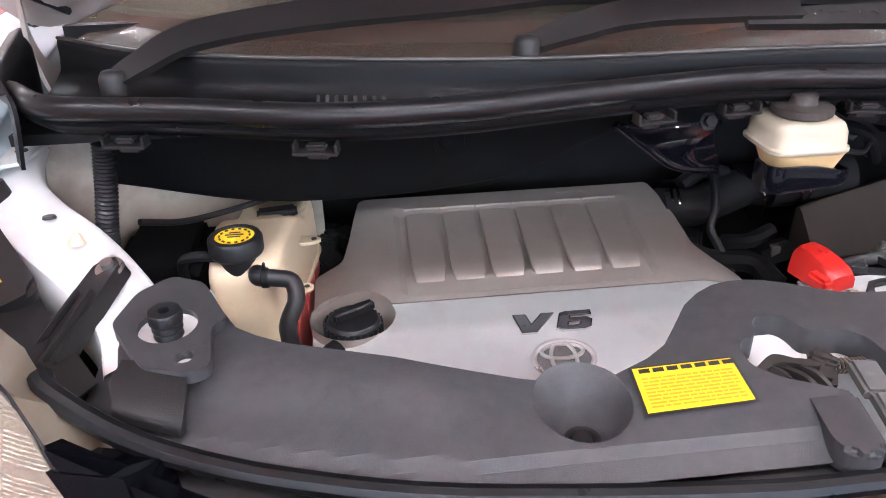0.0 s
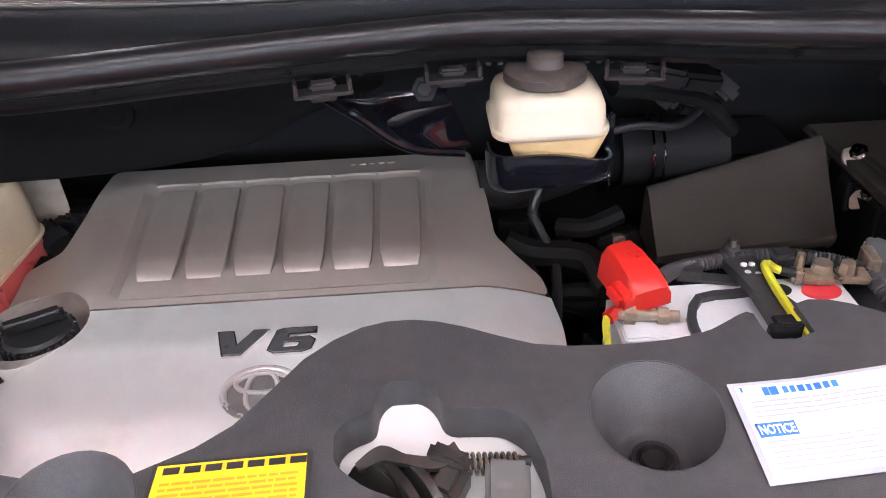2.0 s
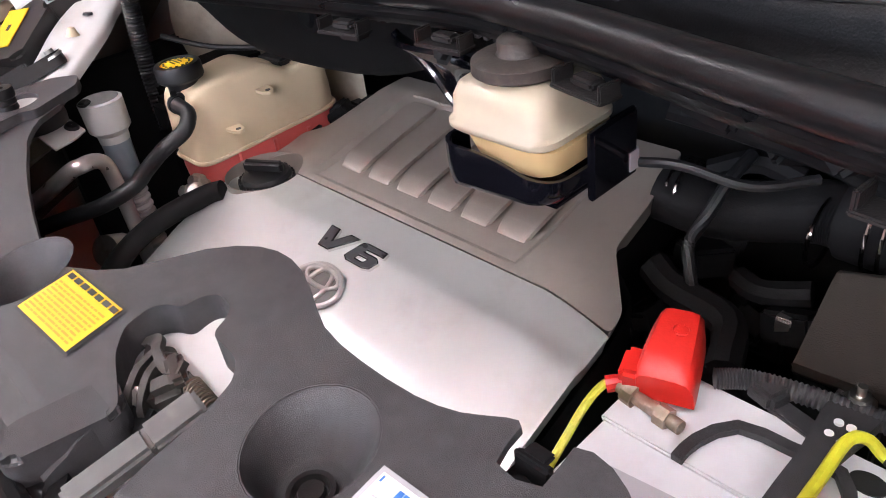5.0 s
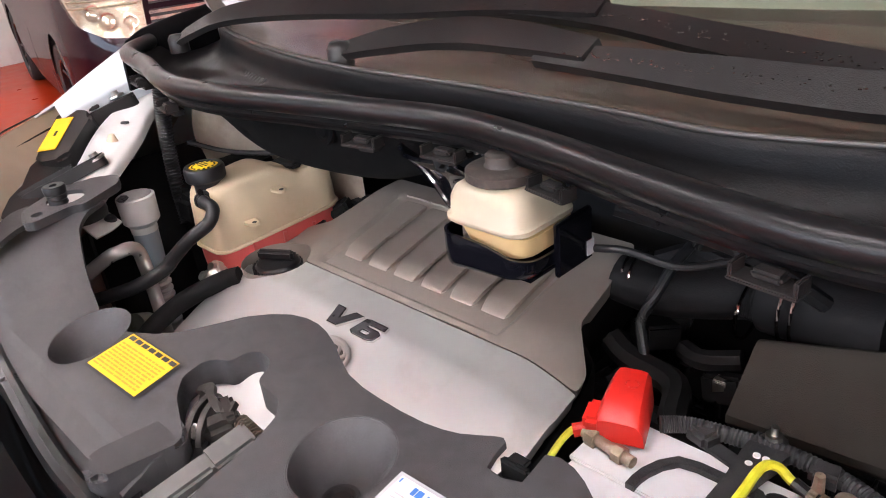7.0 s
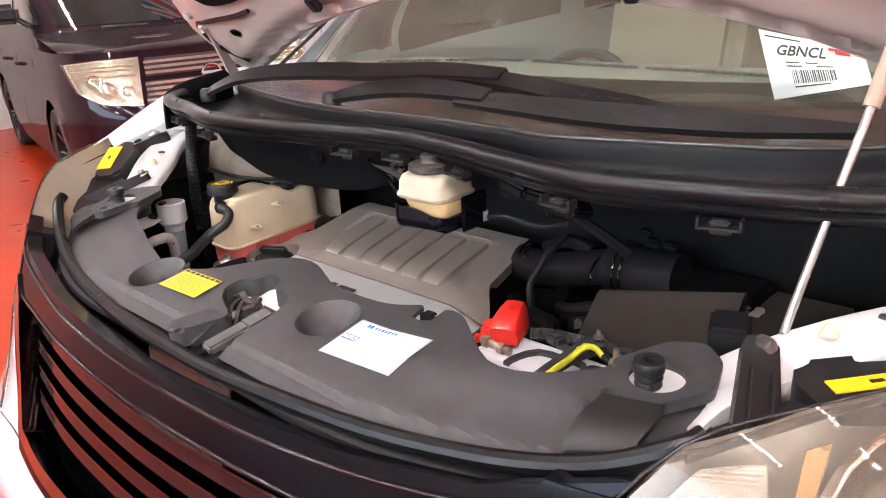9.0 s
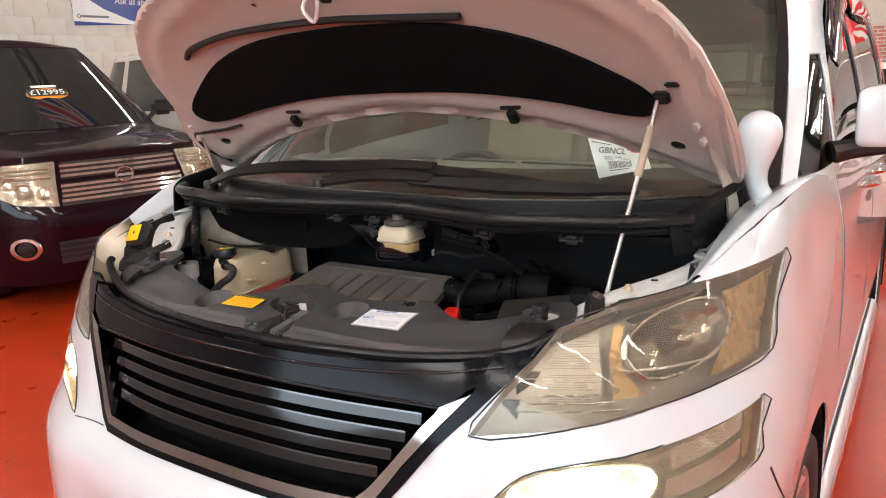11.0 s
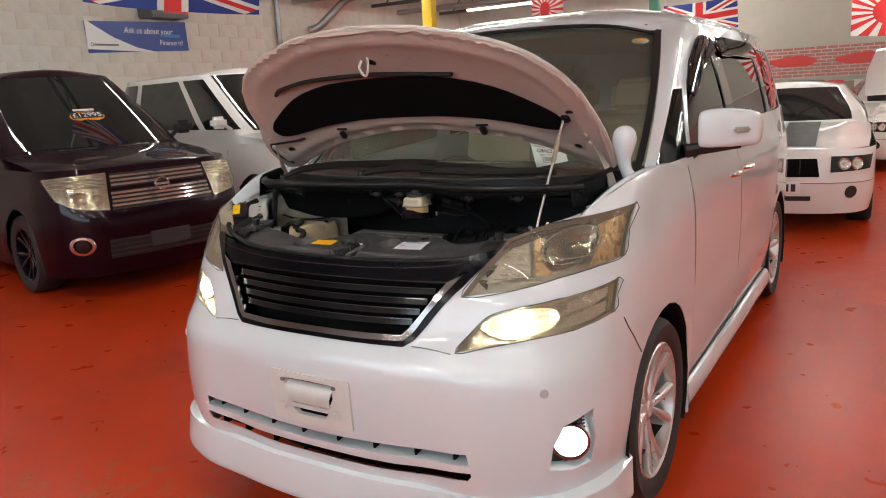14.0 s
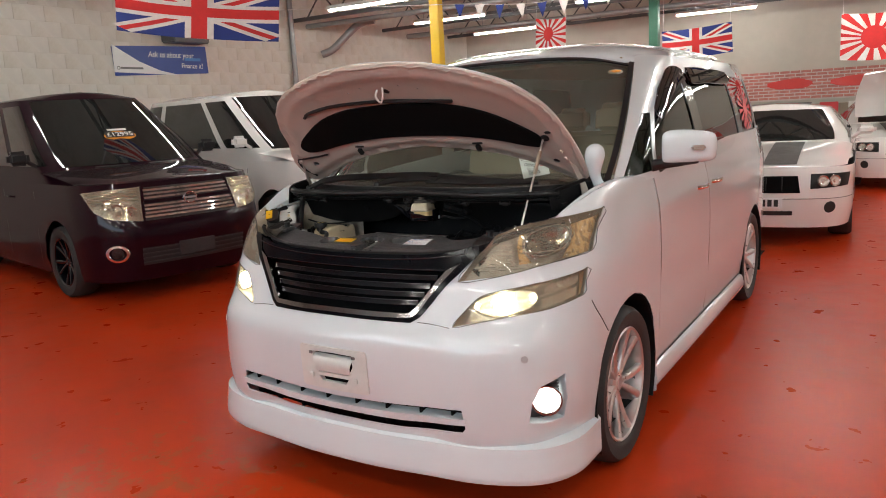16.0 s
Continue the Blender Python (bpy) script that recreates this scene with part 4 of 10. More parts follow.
rear_win = house.outline([(0.85, 2.72, 1.29), (0.83, 3.58, 1.30), (0.78, 3.50, 1.50), (0.72, 3.38, 1.68), (0.75, 2.66, 1.70)])
bm = house.sheet([(0, 1.20), (1, 1.20), (1, 1.80), (0, 1.80)], [quarter, door_win, slide_win, rear_win], -0.004, 0.0)
mirrored(bm)
part("upper_body", bm, "pearl", van, angle=40)
for nm, poly, gm in (("quarter_window", quarter, "pane"), ("front_side_window", door_win, "pane"), ("sliding_door_window", slide_win, "dpane"), ("rear_side_window", rear_win, "dpane")):
    for right in (False, True):
        bm = house.sheet(poly, (), -0.008, -0.005)
        if right:
            mirrored(bm, False)
        clear(part(nm, bm, gm, van))
bm = bmesh.new()
roof_front = [[(0.0, 0.63, 1.792), (0.3, 0.645, 1.788), (0.48, 0.70, 1.775), (0.6, 0.80, 1.755), (0.655, 0.88, 1.755)],
          [(0.0, 0.80, 1.848), (0.3, 0.82, 1.842), (0.5, 0.86, 1.825), (0.6, 0.92, 1.80), (0.64, 0.98, 1.795)],
          [(0.0, 1.15, 1.897), (0.3, 1.15, 1.892), (0.5, 1.17, 1.872), (0.63, 1.20, 1.84), (0.706, 1.25, 1.798)],
          [(0.0, 1.8, 1.91), (0.3, 1.8, 1.905), (0.5, 1.8, 1.888), (0.63, 1.8, 1.855), (0.708, 1.8, 1.798)]]
roof_rear = [[(0.0, 2.8, 1.905), (0.3, 2.8, 1.90), (0.5, 2.8, 1.883), (0.62, 2.8, 1.85), (0.695, 2.8, 1.798)],
          [(0.0, 3.5, 1.85), (0.3, 3.5, 1.846), (0.5, 3.48, 1.835), (0.58, 3.4, 1.82), (0.655, 3.3, 1.798)],
          [(0.0, 3.74, 1.80), (0.2, 3.73, 1.80), (0.4, 3.70, 1.80), (0.52, 3.64, 1.80), (0.61, 3.55, 1.798)]]
surf(bm, roof_front + roof_rear, 5, 5)
mirrored(bm)
part("roof", bm, "pearl", van, angle=50)
SCREEN = [[(0.0, -0.125, 1.235), (0.35, -0.09, 1.235), (0.6, 0.0, 1.235), (0.775, 0.115, 1.225)],
          [(0.0, 0.07, 1.385), (0.34, 0.10, 1.385), (0.58, 0.17, 1.38), (0.755, 0.285, 1.36)],
          [(0.0, 0.265, 1.53), (0.33, 0.29, 1.528), (0.56, 0.36, 1.52), (0.725, 0.475, 1.50)],
          [(0.0, 0.45, 1.665), (0.32, 0.47, 1.662), (0.54, 0.535, 1.65), (0.685, 0.655, 1.62)],
          [(0.0, 0.625, 1.785), (0.3, 0.64, 1.78), (0.5, 0.70, 1.765), (0.645, 0.82, 1.73)]]
bm = bmesh.new()
surf(bm, SCREEN, 6, 6, 0.005)
mirrored(bm)
clear(part("windscreen", bm, "screen", van))

bm = bmesh.new()
surf(bm, [[tuple(Vector(a).lerp(Vector(b), k) + Vector((0, 0.009, -0.009))) for a, b in zip(SCREEN[0], SCREEN[1])] for k in (-0.02, 0.12, 0.245)], 3, 6)
mirrored(bm)
part("windscreen_band", bm, "frit", van, "band along the foot of the windscreen, brown reflection in its colour")

# ---- front end: grille and lamps ----
bm = front.sheet([(0.0, 0.79), (grille_hole[3][0] + 0.01, 0.79), (grille_hole[-3][0] + 0.02, 0.995), (0.0, 0.995)], (), -0.075, -0.07)
part("grille_backing", mirrored(bm), "dark", van)


def grille_x(z):
    return float(np.interp(z, (0.79, 0.812, 0.915, 1.02, 1.085), (0.335, 0.372, 0.455, 0.55, 0.605)))


def grille_u(z, k=1.0):
    return front.find(grille_x(z) * k, float(np.interp(z, (0.79, 0.915, 1.02, 1.085), (-0.79, -0.755, -0.69, -0.64))), z)


g_out = [(0.0, 0.787)] + [(front.find(0.2, -0.82, 0.787), 0.787)] + [(grille_u(z), z - 0.004) for z in (0.79, 0.81, 0.86, 0.92, 0.97, 1.02, 1.06)]
g_mid = [(0.0, 0.800)] + [(front.find(0.2, -0.82, 0.800), 0.800)] + [(grille_u(z, 0.962), z + 0.008) for z in (0.795, 0.815, 0.87, 0.92, 0.96, 0.99)]
g_in = [(0.0, 0.818)] + [(front.find(0.2, -0.82, 0.818), 0.818)] + [(grille_u(z, 0.925), z + 0.020) for z in (0.799, 0.818, 0.87, 0.92, 0.945, 0.955)]
bm = front.sheet(g_out + [(grille_u(1.06, 0.9), 1.06)] + g_mid[::-1], (), -0.05, 0.004)
part("grille_frame", mirrored(bm), "panel", van, "gloss black outer grille frame")
bm = front.sheet(g_mid + g_in[::-1], (), -0.05, 0.007)
part("grille_surround", mirrored(bm), "dark_chrome", van, "smoked chrome strip round the grille", angle=50)
bm = front.sheet([(0.0, 0.972), (grille_u(0.972, 0.90), 0.972), (grille_u(1.0, 0.92), 1.0), (grille_u(1.04, 0.985), 1.04), (grille_u(1.075, 0.99), 1.07), (grille_u(1.03, 0.84), 1.043), (grille_u(1.02, 0.6), 1.028), (0.0, 1.022)], (), -0.02, 0.002)
panel = part("grille_top_panel", mirrored(bm), "panel", van, "gloss blue-black panel over the grille", angle=50)
for z0, z1, r in ((1.008, 1.040, 0.0030), (0.975, 0.978, 0.0026)):
    bm = bmesh.new()
    run = [(grille_u(z0 + (z1 - z0) * k ** 3, 0.95) * k, z0 + (z1 - z0) * k ** 3) for k in np.linspace(0.0, 1.0, 12)]
    tube(bm, [front.at(u, z) + front.normal(u, z) * 0.002 for u, z in run], r, 8, 2)
    part("panel_crease", mirrored(bm), "black", panel, angle=60)
for k, z in enumerate((0.846, 0.876, 0.907, 0.938)):
    bm = front.sheet([(0.0, z), (grille_u(z, 0.87), z + 0.004), (grille_u(z, 0.87), z + 0.019), (0.0, z + 0.016)], (), -0.045, -0.018, dv=0.02)
    slat = part("grille_slat", mirrored(bm), "black", van, angle=50)
    bm = front.sheet([(0.0, z + 0.0165), (grille_u(z, 0.87), z + 0.0195), (grille_u(z, 0.87), z + 0.0225), (0.0, z + 0.0195)], (), -0.03, -0.015, dv=0.02)
    part("slat_trim", mirrored(bm), "slat_edge", slat, "dark chrome edge")

# bonnet seal along the top of the grille
bm = bmesh.new()
seal_half = [(0.0, -0.712, 1.018), (0.1, -0.71, 1.018), (0.3, -0.69, 1.022), (0.42, -0.665, 1.028), (0.50, -0.642, 1.038), (0.555, -0.622, 1.053), (0.60, -0.60, 1.075), (0.612, -0.585, 1.083)]
tube(bm, [(-x, y, z) for x, y, z in seal_half[:0:-1]] + seal_half, 0.0095, 10, 5)
part("bonnet_seal", bm, "seal", van)


def inset(poly, k):
    c = np.mean(np.array(poly), axis=0)
    return [tuple(c + (np.array(p) - c) * k) for p in poly]


# inside the lamps, on the skin: the bowls, the ribbed panels and the shelves
BOWL_UP = [(0.415, 1.055), (0.424, 1.088), (0.450, 1.110), (0.488, 1.120), (0.522, 1.112), (0.541, 1.085), (0.534, 1.056), (0.506, 1.037), (0.466, 1.022), (0.432, 1.024)]
BOWL_LOW = [(0.330, 0.848), (0.340, 0.880), (0.366, 0.898), (0.400, 0.905), (0.428, 0.895), (0.436, 0.868), (0.424, 0.844), (0.395, 0.828), (0.360, 0.818)]
RIB_UP = [(0.330, 0.985), (0.348, 1.045), (0.370, 1.085), (0.396, 1.092), (0.396, 1.050), (0.392, 1.006)]
RIB_LOW = [(0.452, 0.880), (0.450, 0.910), (0.500, 0.922), (0.548, 0.930), (0.545, 0.905), (0.500, 0.892)]
SHELF_LOW = [(0.446, 0.838), (0.448, 0.868), (0.500, 0.882), (0.540, 0.892), (0.536, 0.862), (0.500, 0.850)]
SIDE_LOW = [(0.548, 0.858), (0.552, 0.935), (0.570, 0.938), (0.564, 0.900), (0.557, 0.862)]


def headlamp(right, lit):
    poly = lower_lamp if lit else upper_lamp
    name = "lower_headlamp" if lit else "upper_headlamp"
    flip = (lambda b: mirrored(b, False)) if right else (lambda b: b)
    cu, cv = np.mean(np.array(poly), axis=0)
    aim = (front.normal(cu, cv) + Vector((0.1, -0.35, 0.9 if not lit else 0.2))).normalized()
    lamp = part(name, flip(front.sheet(poly, (), -0.075, -0.07, along=aim)), "reflector" if lit else "lampback", van, "lit xenon lamp unit" if lit else "yellowed clear lamp unit")
    part("lamp_wall", flip(wall(front, poly, -0.07, -0.001, aim)), "bezel", lamp)
    edge = [front.at(*p) + front.normal(*p) * 0.001 for p in poly]
    bm = bmesh.new()
    tube(bm, edge, 0.0014, 6, 3, closed=True)
    part("lamp_rim", flip(bm), "rubber", lamp)
    deep = (aim + front.normal(cu, cv)).normalized()

    def inner(u, z, d):
        return front.at(u, z) - deep * d

    def sunk(outline, d):
        """A moulded panel inside the lamp, at a depth behind the lens."""
        bm = front.sheet(outline, (), 0.0, 0.002, du=0.02, dv=0.02)
        bmesh.ops.translate(bm, verts=bm.verts[:], vec=-deep * d)
        return flip(bm)

    # bowl with its facets: rings of the outline, each deeper than the last
    oval = smooth_line(BOWL_LOW if lit else BOWL_UP, 2, closed=True)
    bc = np.mean(np.array(oval), axis=0)
    bm = bmesh.new()
    rings = []
    for k, d in ((1.06, 0.016), (1.0, 0.012), (0.96, 0.022), (0.80, 0.042), (0.55, 0.054), (0.28, 0.060), (0.06, 0.061)):
        rings.append([bm.verts.new(inner(bc[0] + (u - bc[0]) * k, bc[1] + (z - bc[1]) * k, d)) for u, z in oval])
    for a, b in zip(rings, rings[1:]):
        for q in range(len(a)):
            bm.faces.new([a[q], a[(q + 1) % len(a)], b[(q + 1) % len(b)], b[q]])
    bm.faces.new(rings[-1])
    bmesh.ops.recalc_face_normals(bm, faces=bm.faces[:])
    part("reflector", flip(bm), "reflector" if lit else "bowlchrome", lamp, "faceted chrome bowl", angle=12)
    bm = bmesh.new()
    if lit:
        ball(bm, inner(bc[0] - 0.006, bc[1] - 0.004, 0.034), 0.036)
        part("projector_lens", flip(bm), "lamp_on", lamp)
    else:
        ball(bm, inner(bc[0] + 0.008, bc[1] + 0.004, 0.040), 0.019, (1, 1, 0.8))
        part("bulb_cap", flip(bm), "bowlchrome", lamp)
    bm = bmesh.new()
    tube(bm, [inner(u, z, 0.010) for u, z in oval], 0.0017, 6, 1, closed=True)
    part("bowl_edge", flip(bm), "ribsilver", lamp)
    # fine ribs on their own moulded panel
    block_poly = RIB_LOW if lit else RIB_UP
    part("rib_panel", sunk(block_poly, 0.030), "reflector" if lit else "lampback", lamp)
    bm = bmesh.new()
    zs = [p[1] for p in block_poly]
    us = [p[0] for p in block_poly]
    step = 0.0034
    for k in range(int((max(zs) - min(zs)) / step)):
        z = min(zs) + step * (k + 0.5)
        if not lit and k % 9 > 6:
            continue
        run = [u for u in np.linspace(min(us), max(us), 40) if inside(block_poly, u, z)]
        if len(run) > 4:
            pts = [inner(u, z + (0.0018 * (q % 2) if lit else 0.0), 0.0285) for q, u in enumerate(np.linspace(run[0], run[-1], 15 if lit else 6))]
            tube(bm, pts, 0.0008, 5, 1)
    tagged(part("lamp_ribs", flip(bm), "ribsilver", lamp), kind="stuff")
    if lit:
        part("lamp_shelf", sunk(SHELF_LOW, 0.026), "reflector", lamp)
        part("side_marker", sunk(SIDE_LOW, 0.030), "lamptan", lamp)
    else:
        part("lamp_divider", sunk([(0.400, 1.0), (0.401, 1.06), (0.409, 1.10), (0.420, 1.104), (0.412, 1.075), (0.411, 1.04), (0.428, 1.002)], 0.018), "lamptan", lamp)
        part("indicator", sunk([(0.537, 1.122), (0.552, 1.09), (0.547, 1.06), (0.525, 1.032), (0.508, 1.008), (0.607, 1.014), (0.638, 1.077), (0.650, 1.138)], 0.030), "lamptan", lamp, "amber tinted indicator reflector")
        bm = bmesh.new()
        tube(bm, [inner(u, z, 0.012) for u, z in ((0.409, 1.037), (0.45, 1.035), (0.49, 1.034), (0.510, 1.036), (0.535, 1.055), (0.553, 1.082))], 0.0024, 8, 4)
        part("chrome_line", flip(bm), "ribsilver", lamp)
        for z, u0, u1 in ((1.006, 0.345, 0.392), (0.994, 0.338, 0.40), (0.982, 0.330, 0.41)):
            bm = bmesh.new()
            tube(bm, [inner(u, z + 0.06 * (u - u0), 0.020) for u in np.linspace(u0, u1, 5)], 0.0016, 6, 2)
            part("inner_moulding", flip(bm), "ribsilver", lamp)
    clear(part("lamp_glass", flip(front.sheet(poly, (), -0.003, 0.002)), "lens", lamp, "slightly hazed clear lens"))
    return lamp


for right in (False, True):
    for lit in (False, True):
        headlamp(right, lit)

# lower bumper: intake, white blade, plate bracket, fog lamps, sensors
bm = front.sheet([(0.0, 0.31), (0.47, 0.31), (0.47, 0.52), (0.0, 0.52)], (), -0.09, -0.08)
part("intake_backing", mirrored(bm), "dark", van)
bm = front.sheet([(0.0, 0.408), (front.find(0.3, -0.84, 0.408), 0.408), (front.find(0.565, -0.83, 0.425), 0.424), (front.find(0.572, -0.83, 0.445), 0.448), (front.find(0.3, -0.84, 0.437), 0.437), (0.0, 0.433)], (), -0.05, 0.004, dv=0.012)
part("bumper_blade", mirrored(bm), "pearl", van, angle=50)
for x in (-0.5, -0.37, -0.22, -0.075, 0.075, 0.22, 0.37, 0.5):
    bm = bmesh.new()
    box(bm, (x, -0.828 + 0.14 * x * x, 0.425), (0.008, 0.05, 0.11))
    part("intake_rib", bm, "dark", van)
bracket = part("plate_bracket", mirrored(front.sheet(BR, [BH, BL], -0.012, 0.006, du=0.01)), "bracket", van, "cream plastic number plate bracket with no plate")
bm = front.sheet(BH, (), -0.035, -0.03, du=0.01)
part("bracket_recess", mirrored(bm), "dark", bracket)
bm = bmesh.new()
surf(bm, [[(-0.098, -0.868, 0.630), (0.098, -0.868, 0.630)], [(-0.098, -0.888, 0.618), (0.098, -0.888, 0.618)], [(-0.088, -0.892, 0.592), (0.088, -0.892, 0.592)], [(-0.086, -0.886, 0.566), (0.086, -0.886, 0.566)]], 3, 3, 0.004)
part("bracket_bar", bm, "bracket", bracket)
for x in (-0.108, 0.108):
    bm = bmesh.new()
    box(bm, (x, -0.8905, 0.638), (0.016, 0.008, 0.012), bevel=0.002)
    part("bracket_clip", bm, "grey", bracket)
    bm = bmesh.new()
    box(bm, (x * 1.02, -0.8915, 0.545), (0.022, 0.012, 0.022), bevel=0.003)
    part("bracket_lug", bm, "bracket", bracket)
bm = front.sheet(BL, (), -0.02, -0.018, du=0.01)
part("bracket_slot", mirrored(bm), "dark", bracket)
for right in (False, True):
    flip = (lambda b: mirrored(b, False)) if right else (lambda b: b)
    pod = part("fog_lamp_pod", flip(front.sheet(fog_hole, (), -0.055, -0.05)), "plastic", van, "ribbed dark fog lamp recess")
    part("pod_rim", flip(front.sheet(fog_hole, [inset(fog_hole, 0.97)], -0.052, -0.002)), "pearl", pod, "white bevelled rim")
    bm = bmesh.new()
    for z in np.arange(0.425, 0.58, 0.012):
        pts = [front.at(u, z) - front.normal(u, z) * 0.042 for u in np.linspace(front.find(0.825, -0.67, z), front.find(0.867, -0.60, z), 3)]
        tube(bm, pts, 0.003, 6, 2)
    part("pod_ribs", flip(bm), "plastic", pod)
    u = front.find(0.836, -0.672, 0.498)
    p, nv = front.at(u, 0.498), front.normal(u, 0.498)
    axis = (nv + Vector((0.1, -1.4, 0.0))).normalized()
    m = Matrix.Translation(p - nv * 0.03) @ axis.to_track_quat("Z", "Y").to_matrix().to_4x4()
    bm = bmesh.new()
    lathe(bm, [(0.052, -0.03), (0.058, 0.0), (0.058, 0.012), (0.052, 0.012)], m, 28)
    part("fog_ring", flip(bm), "smoke", pod)
    bm = bmesh.new()
    lathe(bm, [(0.0005, 0.015), (0.02, 0.0135), (0.042, 0.009), (0.0515, 0.003)], m, 28)
    part("fog_lens", flip(bm), "fog_on", pod, "lit round fog lamp lens")
    for x, y, z in ((0.764, -0.729, 0.671),):
        u = front.find(x, y, z)
        m = Matrix.Translation(front.at(u, z)) @ front.normal(u, z).to_track_quat("Z", "Y").to_matrix().to_4x4()
        bm = bmesh.new()
        lathe(bm, [(0.0003, 0.0022), (0.008, 0.0022), (0.0085, 0.0005), (0.0105, 0.0005), (0.011, 0.002), (0.013, 0.0018), (0.014, -0.003)], m, 20)
        part("parking_sensor", flip(bm), "ltgrey", van)

# ---- cowl, bulkhead and inner wings ----
SEAL = [(-0.72, -0.255), (-0.655, -0.322), (-0.53, -0.352), (-0.395, -0.392), (-0.27, -0.396), (-0.157, -0.376), (-0.05, -0.358), (0.06, -0.345), (0.17, -0.362), (0.28, -0.39), (0.385, -0.408), (0.47, -0.396), (0.57, -0.372), (0.66, -0.335), (0.72, -0.28)]
LEDGE = [(-0.72, -0.10), (-0.60, -0.195), (-0.5, -0.238), (-0.314, -0.289), (-0.141, -0.315), (0.05, -0.318), (0.2, -0.328), (0.29, -0.338), (0.4, -0.315), (0.56, -0.268), (0.70, -0.17)]
sl, lg = smooth_line(SEAL, 4), smooth_line(LEDGE, 4)


def edge_y(line, x):
    return float(np.interp(x, line[:, 0], line[:, 1]))


xs = np.linspace(-0.72, 0.72, 25)
bm = bmesh.new()
surf(bm, [[(x, edge_y(sl, x) + a + b * (edge_y(lg, x) - edge_y(sl, x)), z) for x in xs] for a, b, z in ((0.012, 0.0, 1.186), (0.002, 0.0, 1.188), (-0.002, 0.0, 1.200), (0.012, 0.0, 1.205), (0.02, 0.1, 1.188), (0.0, 0.55, 1.186), (0.0, 0.93, 1.20), (0.0, 0.985, 1.228), (0.004, 1.0, 1.236), (0.012, 1.0, 1.236), (0.02, 1.0, 1.228))], 2, 2)
cowl = part("cowl_panel", bm, "cowl", van, "black plastic cowl under the windscreen", angle=60)
bm = bmesh.new()


def screen_y(x):
    return float(np.interp(abs(x), (0.0, 0.35, 0.6, 0.775), (-0.125, -0.09, 0.0, 0.115)))


surf(bm, [[(x, (1 - k) * (edge_y(lg, x) + 0.02) + k * (screen_y(x) + 0.02), z) for x in xs] for k, z in ((0.0, 1.228), (0.2, 1.222), (0.6, 1.222), (1.0, 1.242))], 2, 3)
part("cowl_top", bm, "frit", cowl, "glossy foot of the windscreen, brown reflection in its colour", angle=60)
# bead added along the ledge to draw its highlight
bm = bmesh.new()
tube(bm, [(x, y + 0.004, 1.2365) for x, y in LEDGE], 0.0024, 8, 5)
part("cowl_edge", bm, "edge", cowl, "thin bead added for the highlight along the cowl's edge", angle=60)
bm = bmesh.new()
tube(bm, [(x, y - 0.003, 1.215) for x, y in SEAL], 0.0125, 12, 5)
part("cowl_seal", bm, "seal", cowl, "rounded satin black rubber seal", angle=60)
bm = bmesh.new()
tube(bm, [(x, y - 0.001, 1.197) for x, y in SEAL], 0.0035, 6, 5)
part("cowl_lip", bm, "seal", cowl)
slot_bm = bmesh.new()
for x0, x1, n in ((-0.40, -0.33, 8), (-0.15, -0.03, 13), (0.05, 0.30, 28), (0.40, 0.54, 16)):
    for x in np.linspace(x0, x1, n):
        for k in (0.90, 0.45):
            y = edge_y(sl, x) + k * (edge_y(lg, x) - edge_y(sl, x))
            z = 1.1965 if k > 0.8 else 1.1865
            box(slot_bm, (x, y - 0.002, z), (0.0045, 0.012, 0.004), pose(0, 0, 0, 32 if k > 0.8 else 4), bevel=0.0008, seg=1)
tagged(part("cowl_vent_slot", slot_bm, "ink", cowl), kind="stuff")


def cowl_clip(x):
    y = edge_y(sl, x)
    bm = bmesh.new()
    box(bm, (0, -0.006, -0.003), (0.044, 0.018, 0.003), bevel=0.001)
    box(bm, (0, -0.004, 0.002), (0.020, 0.012, 0.006), bevel=0.002)
    for s in (-1, 1):
        box(bm, (s * 0.020, -0.006, 0.002), (0.003, 0.016, 0.011), bevel=0.001)
    box(bm, (0.0, 0.004, -0.008), (0.02, 0.014, 0.008), bevel=0.001)
    ob = part("cowl_clip", bm, "satin", cowl)
    slope = math.degrees(math.atan2(edge_y(sl, x + 0.03) - edge_y(sl, x - 0.03), 0.06))
    ob.matrix_local = pose(x, y - 0.002, 1.184, 0, 0, slope)


for x in (-0.585, -0.398, -0.058, 0.040, 0.175, 0.36, 0.53):
    cowl_clip(x)

for s in (-1, 1):
    bm = bmesh.new()
    surf(bm, [[(s * 0.70, -0.318, 1.150), (s * 0.725, -0.26, 1.150), (s * 0.745, -0.12, 1.155)], [(s * 0.692, -0.318, 1.205), (s * 0.717, -0.262, 1.212), (s * 0.742, -0.12, 1.23)], [(s * 0.70, -0.306, 1.226), (s * 0.728, -0.25, 1.238), (s * 0.752, -0.11, 1.252)], [(s * 0.722, -0.29, 1.222), (s * 0.748, -0.235, 1.232), (s * 0.772, -0.10, 1.246)]], 5, 4, 0.004)
    part("cowl_end", bm, "cowl", cowl, "black plastic end of the cowl", angle=60)

